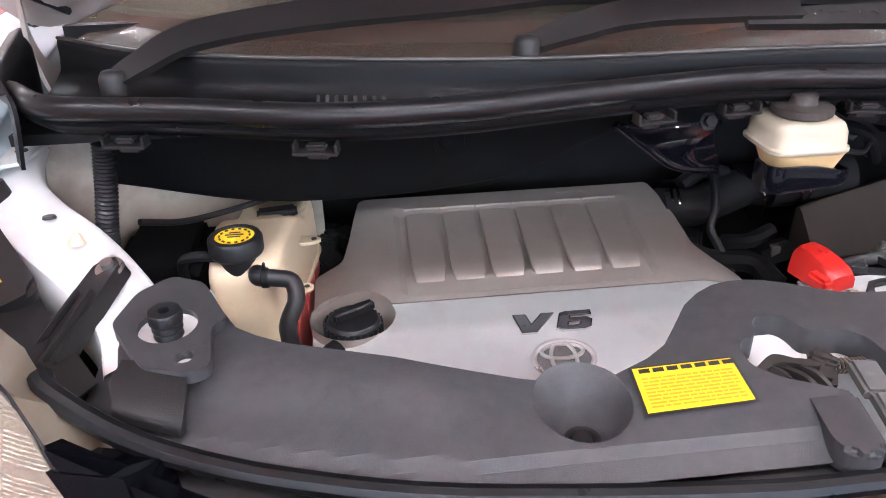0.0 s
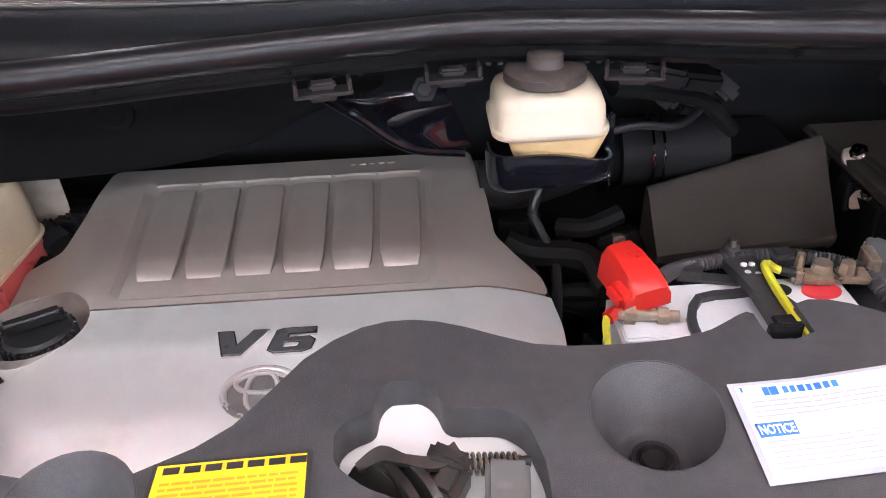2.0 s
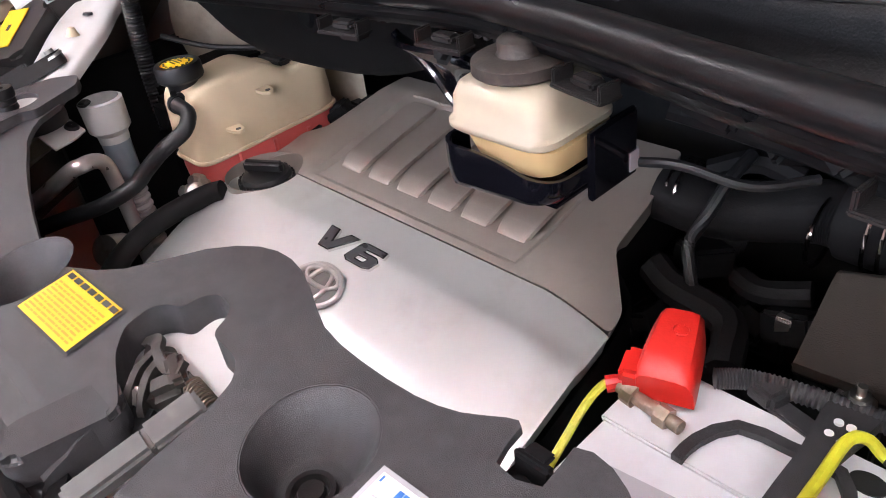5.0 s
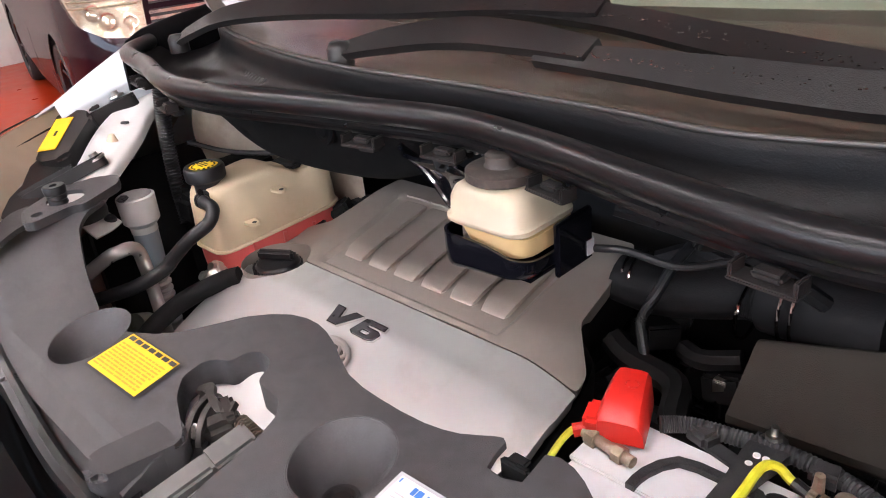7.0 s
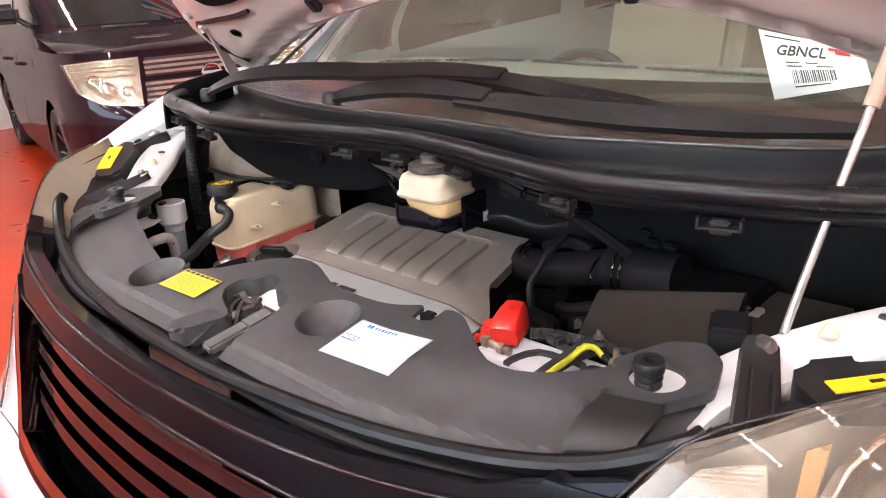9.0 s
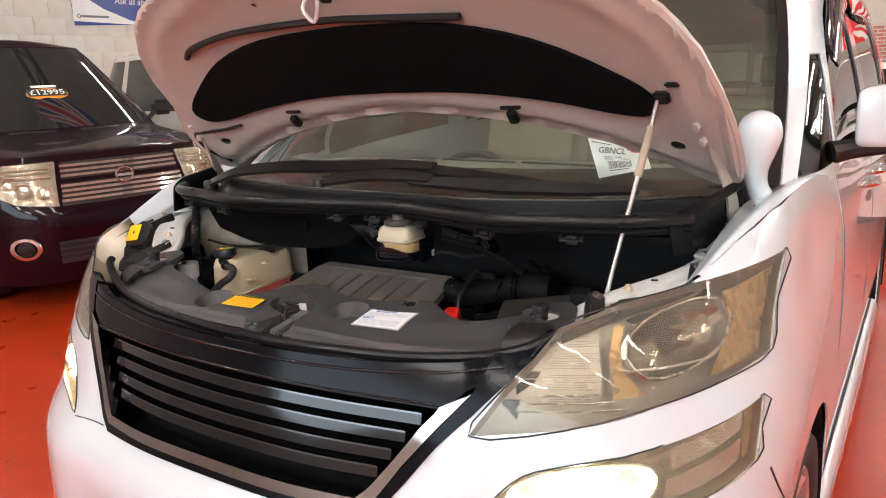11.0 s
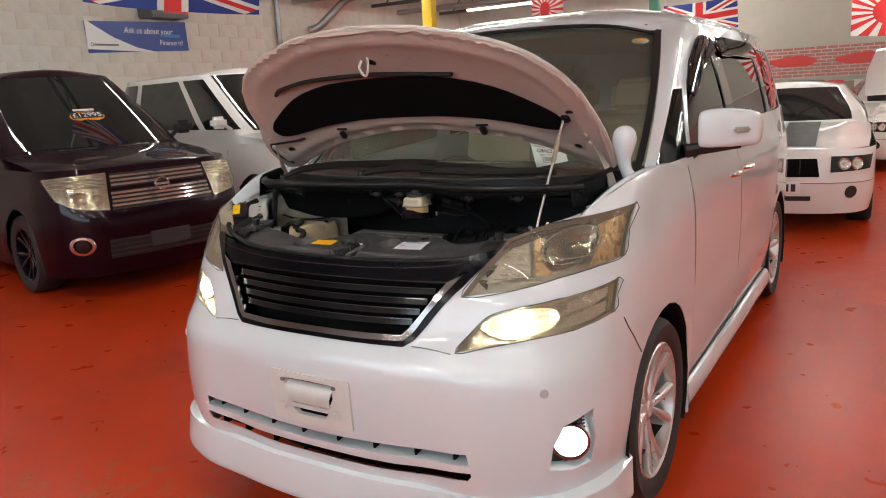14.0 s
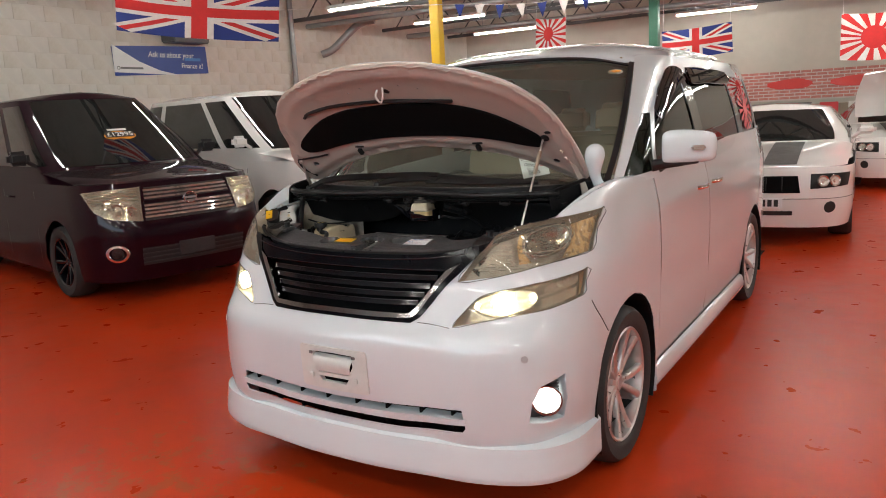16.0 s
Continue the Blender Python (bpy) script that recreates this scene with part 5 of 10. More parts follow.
# wipers
for pts, wide, blade in (([(-0.612, -0.262, 1.222), (-0.585, -0.250, 1.236), (-0.53, -0.215, 1.256), (-0.40, -0.178, 1.266), (-0.22, -0.145, 1.268), (-0.08, -0.12, 1.272), (0.06, -0.128, 1.272)], [0.024, 0.030, 0.040, 0.044, 0.040, 0.036, 0.026], [(-0.10, -0.122, 1.266), (0.06, -0.132, 1.264), (0.23, -0.198, 1.262), (0.35, -0.246, 1.262), (0.45, -0.266, 1.258)]), ([(-0.175, -0.288, 1.245), (-0.12, -0.268, 1.256), (-0.045, -0.238, 1.263), (0.05, -0.25, 1.266), (0.14, -0.265, 1.264)], [0.022, 0.034, 0.040, 0.034, 0.024], [(0.08, -0.262, 1.255), (0.16, -0.270, 1.257), (0.27, -0.284, 1.258), (0.37, -0.29, 1.258), (0.50, -0.268, 1.256), (0.60, -0.22, 1.25)])):
    bm = bmesh.new()
    ribbon(bm, pts, wide, 0.009, up=(0, -0.5, 0.85))
    lathe(bm, [(0.0005, 0.012), (0.011, 0.011), (0.015, 0.004), (0.015, -0.015)], pose(*pts[0]), 18)
    wiper = part("wiper", bm, "satin", van, "black wiper with water drops", angle=60)
    bm = bmesh.new()
    ribbon(bm, blade, [0.018, 0.028, 0.03, 0.028, 0.014] if len(blade) == 5 else [0.018, 0.026, 0.032, 0.032, 0.028, 0.014], 0.010, up=(0, -0.62, 0.78))
    part("wiper_blade", bm, "satin", wiper)
    bm = bmesh.new()
    r = rng(5 if pts[0][0] < -0.3 else 6)
    line = smooth_line(blade, 20)
    for k in range(150):
        p = line[r.randrange(8, len(line) - 8)]
        ball(bm, (p[0] + r.uniform(-0.01, 0.01), p[1] + r.uniform(-0.011, 0.011) - 0.003, p[2] + r.uniform(0.004, 0.0075)), r.uniform(0.0006, 0.0016), (1, 1, 0.5), 6)
    tagged(part("water_drops", bm, "smoke", wiper), kind="stuff")

# corners of the engine bay beside the radiator
for s in (-1, 1):
    bm = bmesh.new()
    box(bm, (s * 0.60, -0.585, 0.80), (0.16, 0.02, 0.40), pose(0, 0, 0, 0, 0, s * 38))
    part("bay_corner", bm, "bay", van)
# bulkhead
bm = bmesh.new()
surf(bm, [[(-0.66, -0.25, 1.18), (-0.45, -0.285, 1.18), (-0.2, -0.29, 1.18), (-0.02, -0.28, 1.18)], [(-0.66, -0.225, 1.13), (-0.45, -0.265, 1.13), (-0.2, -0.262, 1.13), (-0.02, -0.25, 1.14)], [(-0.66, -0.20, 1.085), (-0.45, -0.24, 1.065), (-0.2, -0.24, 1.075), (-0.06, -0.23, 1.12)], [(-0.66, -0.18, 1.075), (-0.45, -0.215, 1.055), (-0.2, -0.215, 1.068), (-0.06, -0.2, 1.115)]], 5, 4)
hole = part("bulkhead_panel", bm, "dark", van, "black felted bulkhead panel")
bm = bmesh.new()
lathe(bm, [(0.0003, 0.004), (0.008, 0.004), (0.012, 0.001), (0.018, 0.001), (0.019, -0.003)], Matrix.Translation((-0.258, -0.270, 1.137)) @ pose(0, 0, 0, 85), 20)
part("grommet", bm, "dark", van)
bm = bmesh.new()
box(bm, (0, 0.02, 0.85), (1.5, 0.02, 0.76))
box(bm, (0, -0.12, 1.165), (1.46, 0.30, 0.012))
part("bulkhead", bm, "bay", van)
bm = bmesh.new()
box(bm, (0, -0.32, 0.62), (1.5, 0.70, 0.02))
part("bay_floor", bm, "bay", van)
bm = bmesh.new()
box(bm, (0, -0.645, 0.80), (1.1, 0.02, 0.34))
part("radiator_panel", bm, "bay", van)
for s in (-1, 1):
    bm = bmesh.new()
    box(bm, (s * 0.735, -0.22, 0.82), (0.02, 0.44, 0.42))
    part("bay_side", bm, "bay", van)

# white inner wing rails, pressed with a raised inner edge
for s in (-1, 1):
    bm = bmesh.new()
    rows = []
    for (xi, yi), (xo, yo), z in (((0.545, -0.505), (0.585, -0.545), 1.050), ((0.550, -0.462), (0.600, -0.500), 1.066), ((0.585, -0.410), (0.640, -0.452), 1.084), ((0.632, -0.356), (0.685, -0.410), 1.100), ((0.680, -0.312), (0.725, -0.365), 1.114), ((0.715, -0.262), (0.765, -0.30), 1.128), ((0.73, -0.18), (0.785, -0.20), 1.145), ((0.735, -0.05), (0.80, -0.06), 1.165)):
        ax, ay = xo - xi, yo - yi
        rows.append([(s * (xi - 0.004), yi + 0.004, z - 0.014), (s * (xi - 0.002), yi + 0.002, z - 0.004), (s * (xi + 0.06 * ax), yi + 0.06 * ay, z), (s * (xi + 0.3 * ax), yi + 0.3 * ay, z + 0.001), (s * (xi + 0.55 * ax), yi + 0.55 * ay, z - 0.003), (s * (xi + 0.9 * ax), yi + 0.9 * ay, z - 0.002), (s * xo, yo, z - 0.008), (s * (xo + 0.003), yo - 0.002, z - 0.05)])
    surf(bm, rows, 3, 4)
    bmesh.ops.recalc_face_normals(bm, faces=bm.faces[:])
    rail = part("inner_wing_rail", bm, "rail", van, "bare white painted inner wing rail")
    for x, y, z in ((0.676, -0.352, 1.1115), (0.60, -0.450, 1.0795)):
        bm = bmesh.new()
        lathe(bm, [(0.0003, 0.001), (0.006, 0.001), (0.007, -0.002)], pose(s * x, y, z, -8), 14)
        part("rail_hole", bm, "ink", rail)
    bm = bmesh.new()
    lathe(bm, [(0.0003, 0.012), (0.004, 0.011), (0.007, 0.004), (0.009, 0.0)], pose(s * 0.640, -0.392, 1.098, -8), 14)
    part("rail_plug", bm, "tank", rail, "cream rubber plug")
    # ear of the rail, folded down to the radiator frame
    bm = bmesh.new()
    surf(bm, [[(s * 0.548, -0.475, 1.056), (s * 0.540, -0.490, 1.054), (s * 0.532, -0.515, 1.05)], [(s * 0.530, -0.462, 1.030), (s * 0.522, -0.480, 1.028), (s * 0.515, -0.505, 1.026)], [(s * 0.515, -0.456, 1.020), (s * 0.505, -0.474, 1.018), (s * 0.50, -0.50, 1.016)]], 4, 4, 0.003)
    part("rail_ear", bm, "rail", rail)
    bm = bmesh.new()
    lathe(bm, [(0.0003, 0.004), (0.007, 0.004), (0.009, 0.0)], pose(s * 0.522, -0.468, 1.0265, -12, s * -20), 14)
    part("ear_grommet", bm, "rubber", rail)
    # top of the wing, from its crown to the flange under the bonnet
    bm = bmesh.new()
    rows = []
    for (cx, cy, cz), (ix, iz) in zip(CROWN, ((0.795, 1.215), (0.775, 1.212), (0.762, 1.204), (0.757, 1.182), (0.752, 1.152), (0.748, 1.128))):
        u = front.find(cx, cy, cz)
        p = front.at(u, cz)
        d = p.x - ix
        rows.append([(s * p.x, p.y, cz), (s * (p.x - 0.25 * d), p.y, cz + 0.004 * d / 0.09), (s * (p.x - 0.7 * d), p.y, iz + (cz - iz) * 0.45), (s * ix, p.y, iz), (s * (ix - 0.001), p.y, iz - 0.012), (s * (ix - 0.004), p.y, iz - 0.038)])
    surf(bm, rows, 4, 4)
    bmesh.ops.recalc_face_normals(bm, faces=bm.faces[:])
    part("wing_top", bm, "pearl", van, angle=45)
    for a, b, z in (((0.745, -0.06), (0.705, -0.15), 1.165), ((0.752, -0.20), (0.722, -0.27), 1.142)):
        bm = bmesh.new()
        prism(bm, rounded([(s * a[0], a[1]), (s * (a[0] + 0.012), a[1] - 0.09), (s * b[0], b[1]), (s * (b[0] - 0.004), a[1] - 0.01)], 0.008), z - 0.004, z, None, 0.001)
        tab = part("wing_tab", bm, "rail", van, "white bolted wing tab")
        bm = bmesh.new()
        prism(bm, ring(s * (a[0] + b[0]) / 2, (a[1] + b[1]) / 2, 0.007), z, z + 0.0008)
        part("tab_hole", bm, "ink", tab)
    # rear lamp bracket
    bm = bmesh.new()
    mm = Matrix.Translation((s * 0.752, -0.335, 1.126)) @ pose(0, 0, 0, 14, s * 8, s * 16)
    prism(bm, rounded([(-0.018, 0.035), (0.014, 0.04), (0.018, -0.05), (-0.022, -0.055)], 0.010), -0.02, 0.004, mm, 0.004)
    for k in (-0.012, 0.0, 0.012):
        box(bm, mm @ Vector((k, -0.036, 0.0085)), (0.004, 0.034, 0.006), pose(0, 0, 0, 14, s * 8, s * 16), bevel=0.001)
    arm = part("rear_lamp_bracket", bm, "satin", van)
    bm = bmesh.new()
    lathe(bm, [(0.0003, 0.010), (0.006, 0.010), (0.0065, 0.004), (0.013, 0.003), (0.014, 0.0)], mm @ Matrix.Translation((0, 0.012, 0.008)), 16)
    part("bolt", bm, "steel", arm, "lightly rusted bolt")
    # dark top of the lamp housing, between lens and rail
    bm = bmesh.new()
    rows = []
    for (lx, ly, lz), (rx, ry, rz) in zip(((0.615, -0.622, 1.086), (0.668, -0.562, 1.106), (0.74, -0.45, 1.118), (0.79, -0.335, 1.125), (0.825, -0.20, 1.137)), ((0.585, -0.555, 1.05), (0.645, -0.475, 1.072), (0.695, -0.39, 1.082), (0.735, -0.31, 1.098), (0.765, -0.20, 1.12))):
        rows.append([(s * lx, ly, lz), (s * (lx * 0.9 + rx * 0.1), ly * 0.9 + ry * 0.1, lz - 0.012), (s * (lx + rx) / 2, (ly + ry) / 2, (lz + rz) / 2 - 0.012), (s * rx, ry, rz)])
    surf(bm, rows, 4, 4, 0.003)
    part("lamp_housing", bm, "satin", van, "black plastic lamp housing top")
    # lamp back cover with its warning label
    bm = bmesh.new()
    lean = 20 if s < 0 else 2
    at = (-0.712, -0.438, 1.103) if s < 0 else (0.690, -0.434, 1.084)
    m = Matrix.Translation(at) @ pose(0, 0, 0, 4, -s * lean, s * 48)
    prism(bm, rounded([(-0.062, -0.036), (0.045, -0.04), (0.062, -0.015), (0.058, 0.03), (-0.05, 0.036), (-0.066, 0.01)], 0.014), -0.05, 0.008, m, 0.006)
    cover = part("lamp_back_cover", bm, "satin", van)
    bm = bmesh.new()
    box(bm, m @ Vector((-0.004, -0.008, 0.0095)), (0.080, 0.030 if s < 0 else 0.018, 0.0016), pose(0, 0, 0, 4, -s * lean, s * 48), bevel=0.0005)
    sticker = part("warning_label", bm, "yellow", cover, "plain yellow warning label")
    bm = bmesh.new()
    box(bm, m @ Vector((-0.004, -0.008, 0.0106)), (0.012, 0.0040, 0.0006), pose(0, 0, 0, 4, -s * lean, s * 48))
    part("label_print", bm, "ink", sticker)
    # black lamp bracket with its bolt
    bm = bmesh.new()
    mm = Matrix.Translation((s * 0.612, -0.475, 1.075)) @ pose(0, 0, 0, 18, s * 12, s * 24)
    prism(bm, rounded([(-0.017, 0.055), (0.013, 0.055), (0.018, -0.075), (-0.022, -0.075)], 0.010), -0.010, 0.008, mm, 0.003)
    for k in (-0.009, 0.009):
        box(bm, mm @ Vector((k, -0.03, 0.011)), (0.004, 0.08, 0.006), pose(0, 0, 0, 18, s * 12, s * 24), bevel=0.001)
    arm = part("lamp_bracket", bm, "satin", van)
    bm = bmesh.new()
    lathe(bm, [(0.0003, 0.010), (0.006, 0.010), (0.0065, 0.004), (0.013, 0.003), (0.014, 0.0)], Matrix.Translation((s * 0.598, -0.437, 1.092)) @ pose(0, 0, 0, 15, s * 8, 0), 16)
    part("bolt", bm, "steel", arm)

# ---- radiator cover ----
REAR = [(-0.585, -0.47), (-0.565, -0.455), (-0.53, -0.458), (-0.495, -0.478), (-0.478, -0.508), (-0.44, -0.533), (-0.406, -0.546), (-0.32, -0.575), (-0.241, -0.597), (-0.186, -0.607), (-0.15, -0.596), (-0.11, -0.573), (-0.072, -0.522), (-0.035, -0.496), (0.0, -0.491), (0.035, -0.501), (0.08, -0.521), (0.123, -0.526), (0.17, -0.525), (0.20, -0.518), (0.222, -0.506), (0.232, -0.506), (0.236, -0.530), (0.264, -0.528), (0.262, -0.501), (0.285, -0.501), (0.31, -0.516), (0.34, -0.540), (0.376, -0.562), (0.41, -0.56), (0.445, -0.541), (0.478, -0.508), (0.495, -0.478), (0.53, -0.458), (0.565, -0.455), (0.585, -0.47)]


def front_y(x):
    return -0.694 + max(0.0, abs(x) - 0.22) ** 2 * 0.72


def bowl(x, y, cx, cy, r, depth):
    d = math.hypot(x - cx, (y - cy) * 0.95)
    return -depth * min(1.0, max(0.0, (r - d) / (r * 0.58)))


def cover_z(x, y):
    d = y - front_y(x)
    z = float(np.interp(d, (-0.02, 0.0, 0.012, 0.016, 0.022, 0.045, 0.09, 0.12, 0.20), (1.0, 1.022, 1.028, 1.0285, 1.0345, 1.0405, 1.048, 1.0525, 1.060)))
    # raised ridge towards both ends
    k = min(1.0, max(0.0, (abs(x) - 0.24) / 0.10))
    return z + 0.0085 * k * min(1.0, max(0.0, (d - 0.052) / 0.040))


LATCH = rounded([(0.018, -0.70), (0.020, -0.640), (-0.028, -0.620), (-0.047, -0.604), (-0.048, -0.582), (-0.038, -0.573), (-0.025, -0.569), (-0.023, -0.553), (-0.014, -0.545), (0.004, -0.546), (0.013, -0.554), (0.019, -0.570), (0.054, -0.572), (0.068, -0.584), (0.075, -0.61), (0.076, -0.70)], 0.007, 3)
fronts = [(x, front_y(x)) for x in np.linspace(0.60, -0.60, 41)]
plan = [tuple(p) for p in smooth_line(REAR, 2)][::-1]
plan = fronts[::-1] + plan
cov = Field(cover_z)
lobes = {s: rounded([(s * x, y) for x, y in ((0.484, -0.507), (0.496, -0.517), (0.489, -0.571), (0.505, -0.579), (0.545, -0.566), (0.584, -0.503), (0.572, -0.455), (0.545, -0.431), (0.513, -0.446))], 0.009) for s in (-1, 1)}
shroud = thing("radiator_cover", "grained black plastic radiator cover clipped along the front", "radiator cover")
BOWLS = ((-0.196, -0.625, 0.0395), (0.146, -0.582, 0.0395))
bm = cov.sheet(plan, [LATCH] + [ring(x, y, r, n=30) for x, y, r in BOWLS], -0.006, 0.0, du=0.0085, dv=0.0085)
part("cover_panel", bm, "plastic", shroud, angle=11)
bm = bmesh.new()
ledge = [(x, front_y(x)) for x in np.linspace(-0.58, 0.58, 30)]
ribbon(bm, [(x, y + 0.004, 1.008) for x, y in ledge], 0.036, 0.01, n=1)
part("front_flange", bm, "plastic", shroud)
bm = bmesh.new()
prism(bm, rounded([(-0.014, -0.628), (0.016, -0.634), (0.022, -0.645), (0.010, -0.704), (-0.002, -0.710), (-0.018, -0.704), (-0.024, -0.69)], 0.007), 1.018, 1.0415, None, 0.005, 3)
part("latch_shield", bm, "plastic", shroud)
for s in (-1, 1):
    bm = bmesh.new()
    out = lobes[s]
    circ = ring(s * 0.534, -0.511, 0.0255, 0.0255, 24)
    lob = Field(lambda x, y, s=s: 1.072 + (y + 0.52) * 0.05)
    b2 = lob.sheet(out, [circ, ring(s * 0.512, -0.557, 0.008, n=12)], -0.012, 0.0, du=0.02, dv=0.02)
    lobe = part("stop_plate", b2, "plastic", shroud)
    b2 = bmesh.new()
    prism(b2, ring(s * 0.534, -0.511, 0.030), 1.055, 1.0675)
    prism(b2, ring(s * 0.512, -0.557, 0.010), 1.055, 1.062)
    part("white_panel", b2, "rail", lobe, "white body panel showing through the opening")
    b2 = bmesh.new()
    lathe(b2, [(0.0003, 1.086), (0.0045, 1.086), (0.0052, 1.0945), (0.0135, 1.0945), (0.0148, 1.092), (0.0142, 1.084), (0.0125, 1.082), (0.0132, 1.077), (0.0118, 1.075), (0.0128, 1.070), (0.0105, 1.066), (0.0105, 1.058)], pose(s * 0.531, -0.522, 0, 0, 0, 0), 22)
    part("rubber_stop", b2, "rubber", lobe, "round rubber bonnet stop")
    b2 = bmesh.new()
    surf(b2, [[(s * 0.510, -0.563, 1.0665), (s * 0.563, -0.552, 1.069)], [(s * 0.506, -0.592, 1.061), (s * 0.566, -0.576, 1.065)], [(s * 0.506, -0.616, 1.050), (s * 0.562, -0.596, 1.056)], [(s * 0.508, -0.620, 1.040), (s * 0.564, -0.600, 1.046)]], 3, 4, 0.006)
    part("end_flap", b2, "satin", shroud)
for cx, cy, r in BOWLS:
    bm = bmesh.new()
    zb = cover_z(cx, cy) - 0.037
    rings = []
    for k, rr, z in ((0.0, r + 0.0012, None), (0.06, r - 0.0015, -0.002), (0.5, r * 0.80, -0.017), (0.94, r * 0.60, -0.034), (1.0, r * 0.54, -0.037), (1.0, 0.001, -0.037)):
        rings.append([bm.verts.new((x, y, (cover_z(x, y) + 0.0004) if z is None else (cover_z(x, y) * (1 - k) + cover_z(cx, cy) * k + z))) for x, y in ring(cx, cy - 0.008 * k, rr, n=30)])
    for p, q in zip(rings, rings[1:]):
        for i in range(30):
            bm.faces.new([p[i], p[(i + 1) % 30], q[(i + 1) % 30], q[i]])
    bmesh.ops.recalc_face_normals(bm, faces=bm.faces[:])
    part("clip_bowl", bm, "plastic", shroud, angle=60)
    cy -= 0.008
    bm = bmesh.new()
    lathe(bm, [(0.0003, 0.004), (0.0075, 0.0045), (0.0085, 0.001), (0.0095, 0.001), (0.0115, 0.0045), (0.0145, 0.0045), (0.0155, -0.002)], pose(cx, cy, zb, 0), 22)
    part("push_clip", bm, "satin", shroud)
bm = bmesh.new()
box(bm, (0.25, -0.518, 1.046), (0.024, 0.006, 0.026), bevel=0.002)
box(bm, (0.25, -0.514, 1.058), (0.015, 0.010, 0.004), bevel=0.0015)
lathe(bm, [(0.0003, 0.006), (0.006, 0.005), (0.007, 0.0)], pose(0.25, -0.53, 1.046), 12)
box(bm, (0.25, -0.524, 1.041), (0.030, 0.030, 0.006), bevel=0.002)
part("hook_clip", bm, "bay", shroud)


def warning_sheet(name, a, b, c, d, material, label, rows, header):
    """A flat label on the cover: four corners a, b, c, d and its rows of print."""
    a, b, c, d = (Vector(p) for p in (a, b, c, d))
    up = (b - a).cross(d - a).normalized()
    up = up if up.z > 0 else -up

    def quad(bm, u0, v0, u1, v1, h, n=1):
        g = []
        for i in range(n + 1):
            for j in range(n + 1):
                u, v = u0 + (u1 - u0) * i / n, v0 + (v1 - v0) * j / n
                p = a + (b - a) * u + (d - a) * v + (a - b + c - d) * u * v
                g.append(bm.verts.new((p.x, p.y, cover_z(p.x, p.y) + h)))
        for i in range(n):
            for j in range(n):
                k = i * (n + 1) + j
                bm.faces.new([g[k], g[k + 1], g[k + n + 2], g[k + n + 1]])

    bm = bmesh.new()
    quad(bm, -0.035, -0.05, 1.035, 1.05, 0.0016, 12)
    sheet = thing(name, label, "label")
    part("label_border", bm, "ink" if material == "yellow" else "ltgrey", sheet)
    bm = bmesh.new()
    quad(bm, 0, 0, 1, 1, 0.0024, 12)
    part("label_face", bm, material, sheet)
    bm = bmesh.new()
    for u0, u1, v0, v1 in header:
        quad(bm, u0, v0, u1, v1, 0.0034)
    tagged(part("label_header", bm, "ink" if material == "yellow" else "blue", sheet), kind="stuff")
    bm = bmesh.new()
    r = rng(len(name))
    for v0, h in rows:
        u = 0.05
        while u < 0.92:
            w = r.uniform(0.03, 0.16)
            quad(bm, u, v0, min(u + w, 0.95), v0 + h, 0.0033)
            u += w + 0.015
    tagged(part("label_print", bm, "ltgrey" if material != "yellow" else "orange", sheet), kind="stuff")
    return sheet


def on_cover(x, y):
    return (x, y, cover_z(x, y))


warning_sheet("caution_label", on_cover(-0.148, -0.600), on_cover(-0.062, -0.597), on_cover(-0.061, -0.642), on_cover(-0.150, -0.646), "yellow", "yellow caution label with black heading on the radiator cover", [(0.26 + 0.078 * k, 0.036) for k in range(9)], [(0.05 + 0.14 * k, 0.16 + 0.14 * k, 0.05, 0.15) for k in range(7)])
notice = warning_sheet("notice_label", on_cover(0.196, -0.570), on_cover(0.298, -0.566), on_cover(0.296, -0.626), on_cover(0.197, -0.632), "label", "white notice label with blue headings on the radiator cover", [(0.2 + 0.055 * k, 0.020) for k in range(4)] + [(0.64 + 0.055 * k, 0.018) for k in range(6)], [(0.02, 0.035, 0.03, 0.09), (0.15, 0.185, 0.05, 0.15), (0.19, 0.24, 0.05, 0.15), (0.27, 0.30, 0.06, 0.14), (0.315, 0.345, 0.06, 0.14), (0.36, 0.40, 0.06, 0.14), (0.415, 0.445, 0.06, 0.14), (0.46, 0.50, 0.06, 0.14), (0.515, 0.55, 0.06, 0.14), (0.565, 0.60, 0.06, 0.14), (0.02, 0.25, 0.45, 0.60)])
words("NOTICE", 0.0085, Matrix.Translation(Vector(on_cover(0.2100, -0.6050)) + Vector((0, 0, 0.0040))) @ pose(0, 0, 0, 7, 0, 2), "label", notice, "heading", 0.0002, 0.0, 0.0002, 0.021)

# latch in its opening
latch = thing("bonnet_latch", "greasy steel bonnet latch with a coil spring", "latch")
bm = bmesh.new()
surf(bm, [[(-0.09, -0.545, 1.030), (0.0, -0.545, 1.030), (0.10, -0.545, 1.030)], [(-0.09, -0.575, 1.020), (0.0, -0.575, 1.020), (0.10, -0.575, 1.020)], [(-0.09, -0.61, 1.008), (0.0, -0.61, 1.008), (0.10, -0.61, 1.008)], [(-0.09, -0.69, 0.996), (0.0, -0.69, 0.996), (0.10, -0.69, 0.996)], [(-0.09, -0.70, 0.96), (0.0, -0.70, 0.96), (0.10, -0.70, 0.96)]], 4, 3, 0.004)
part("white_crossmember", bm, "rail", latch, "white painted cross member")
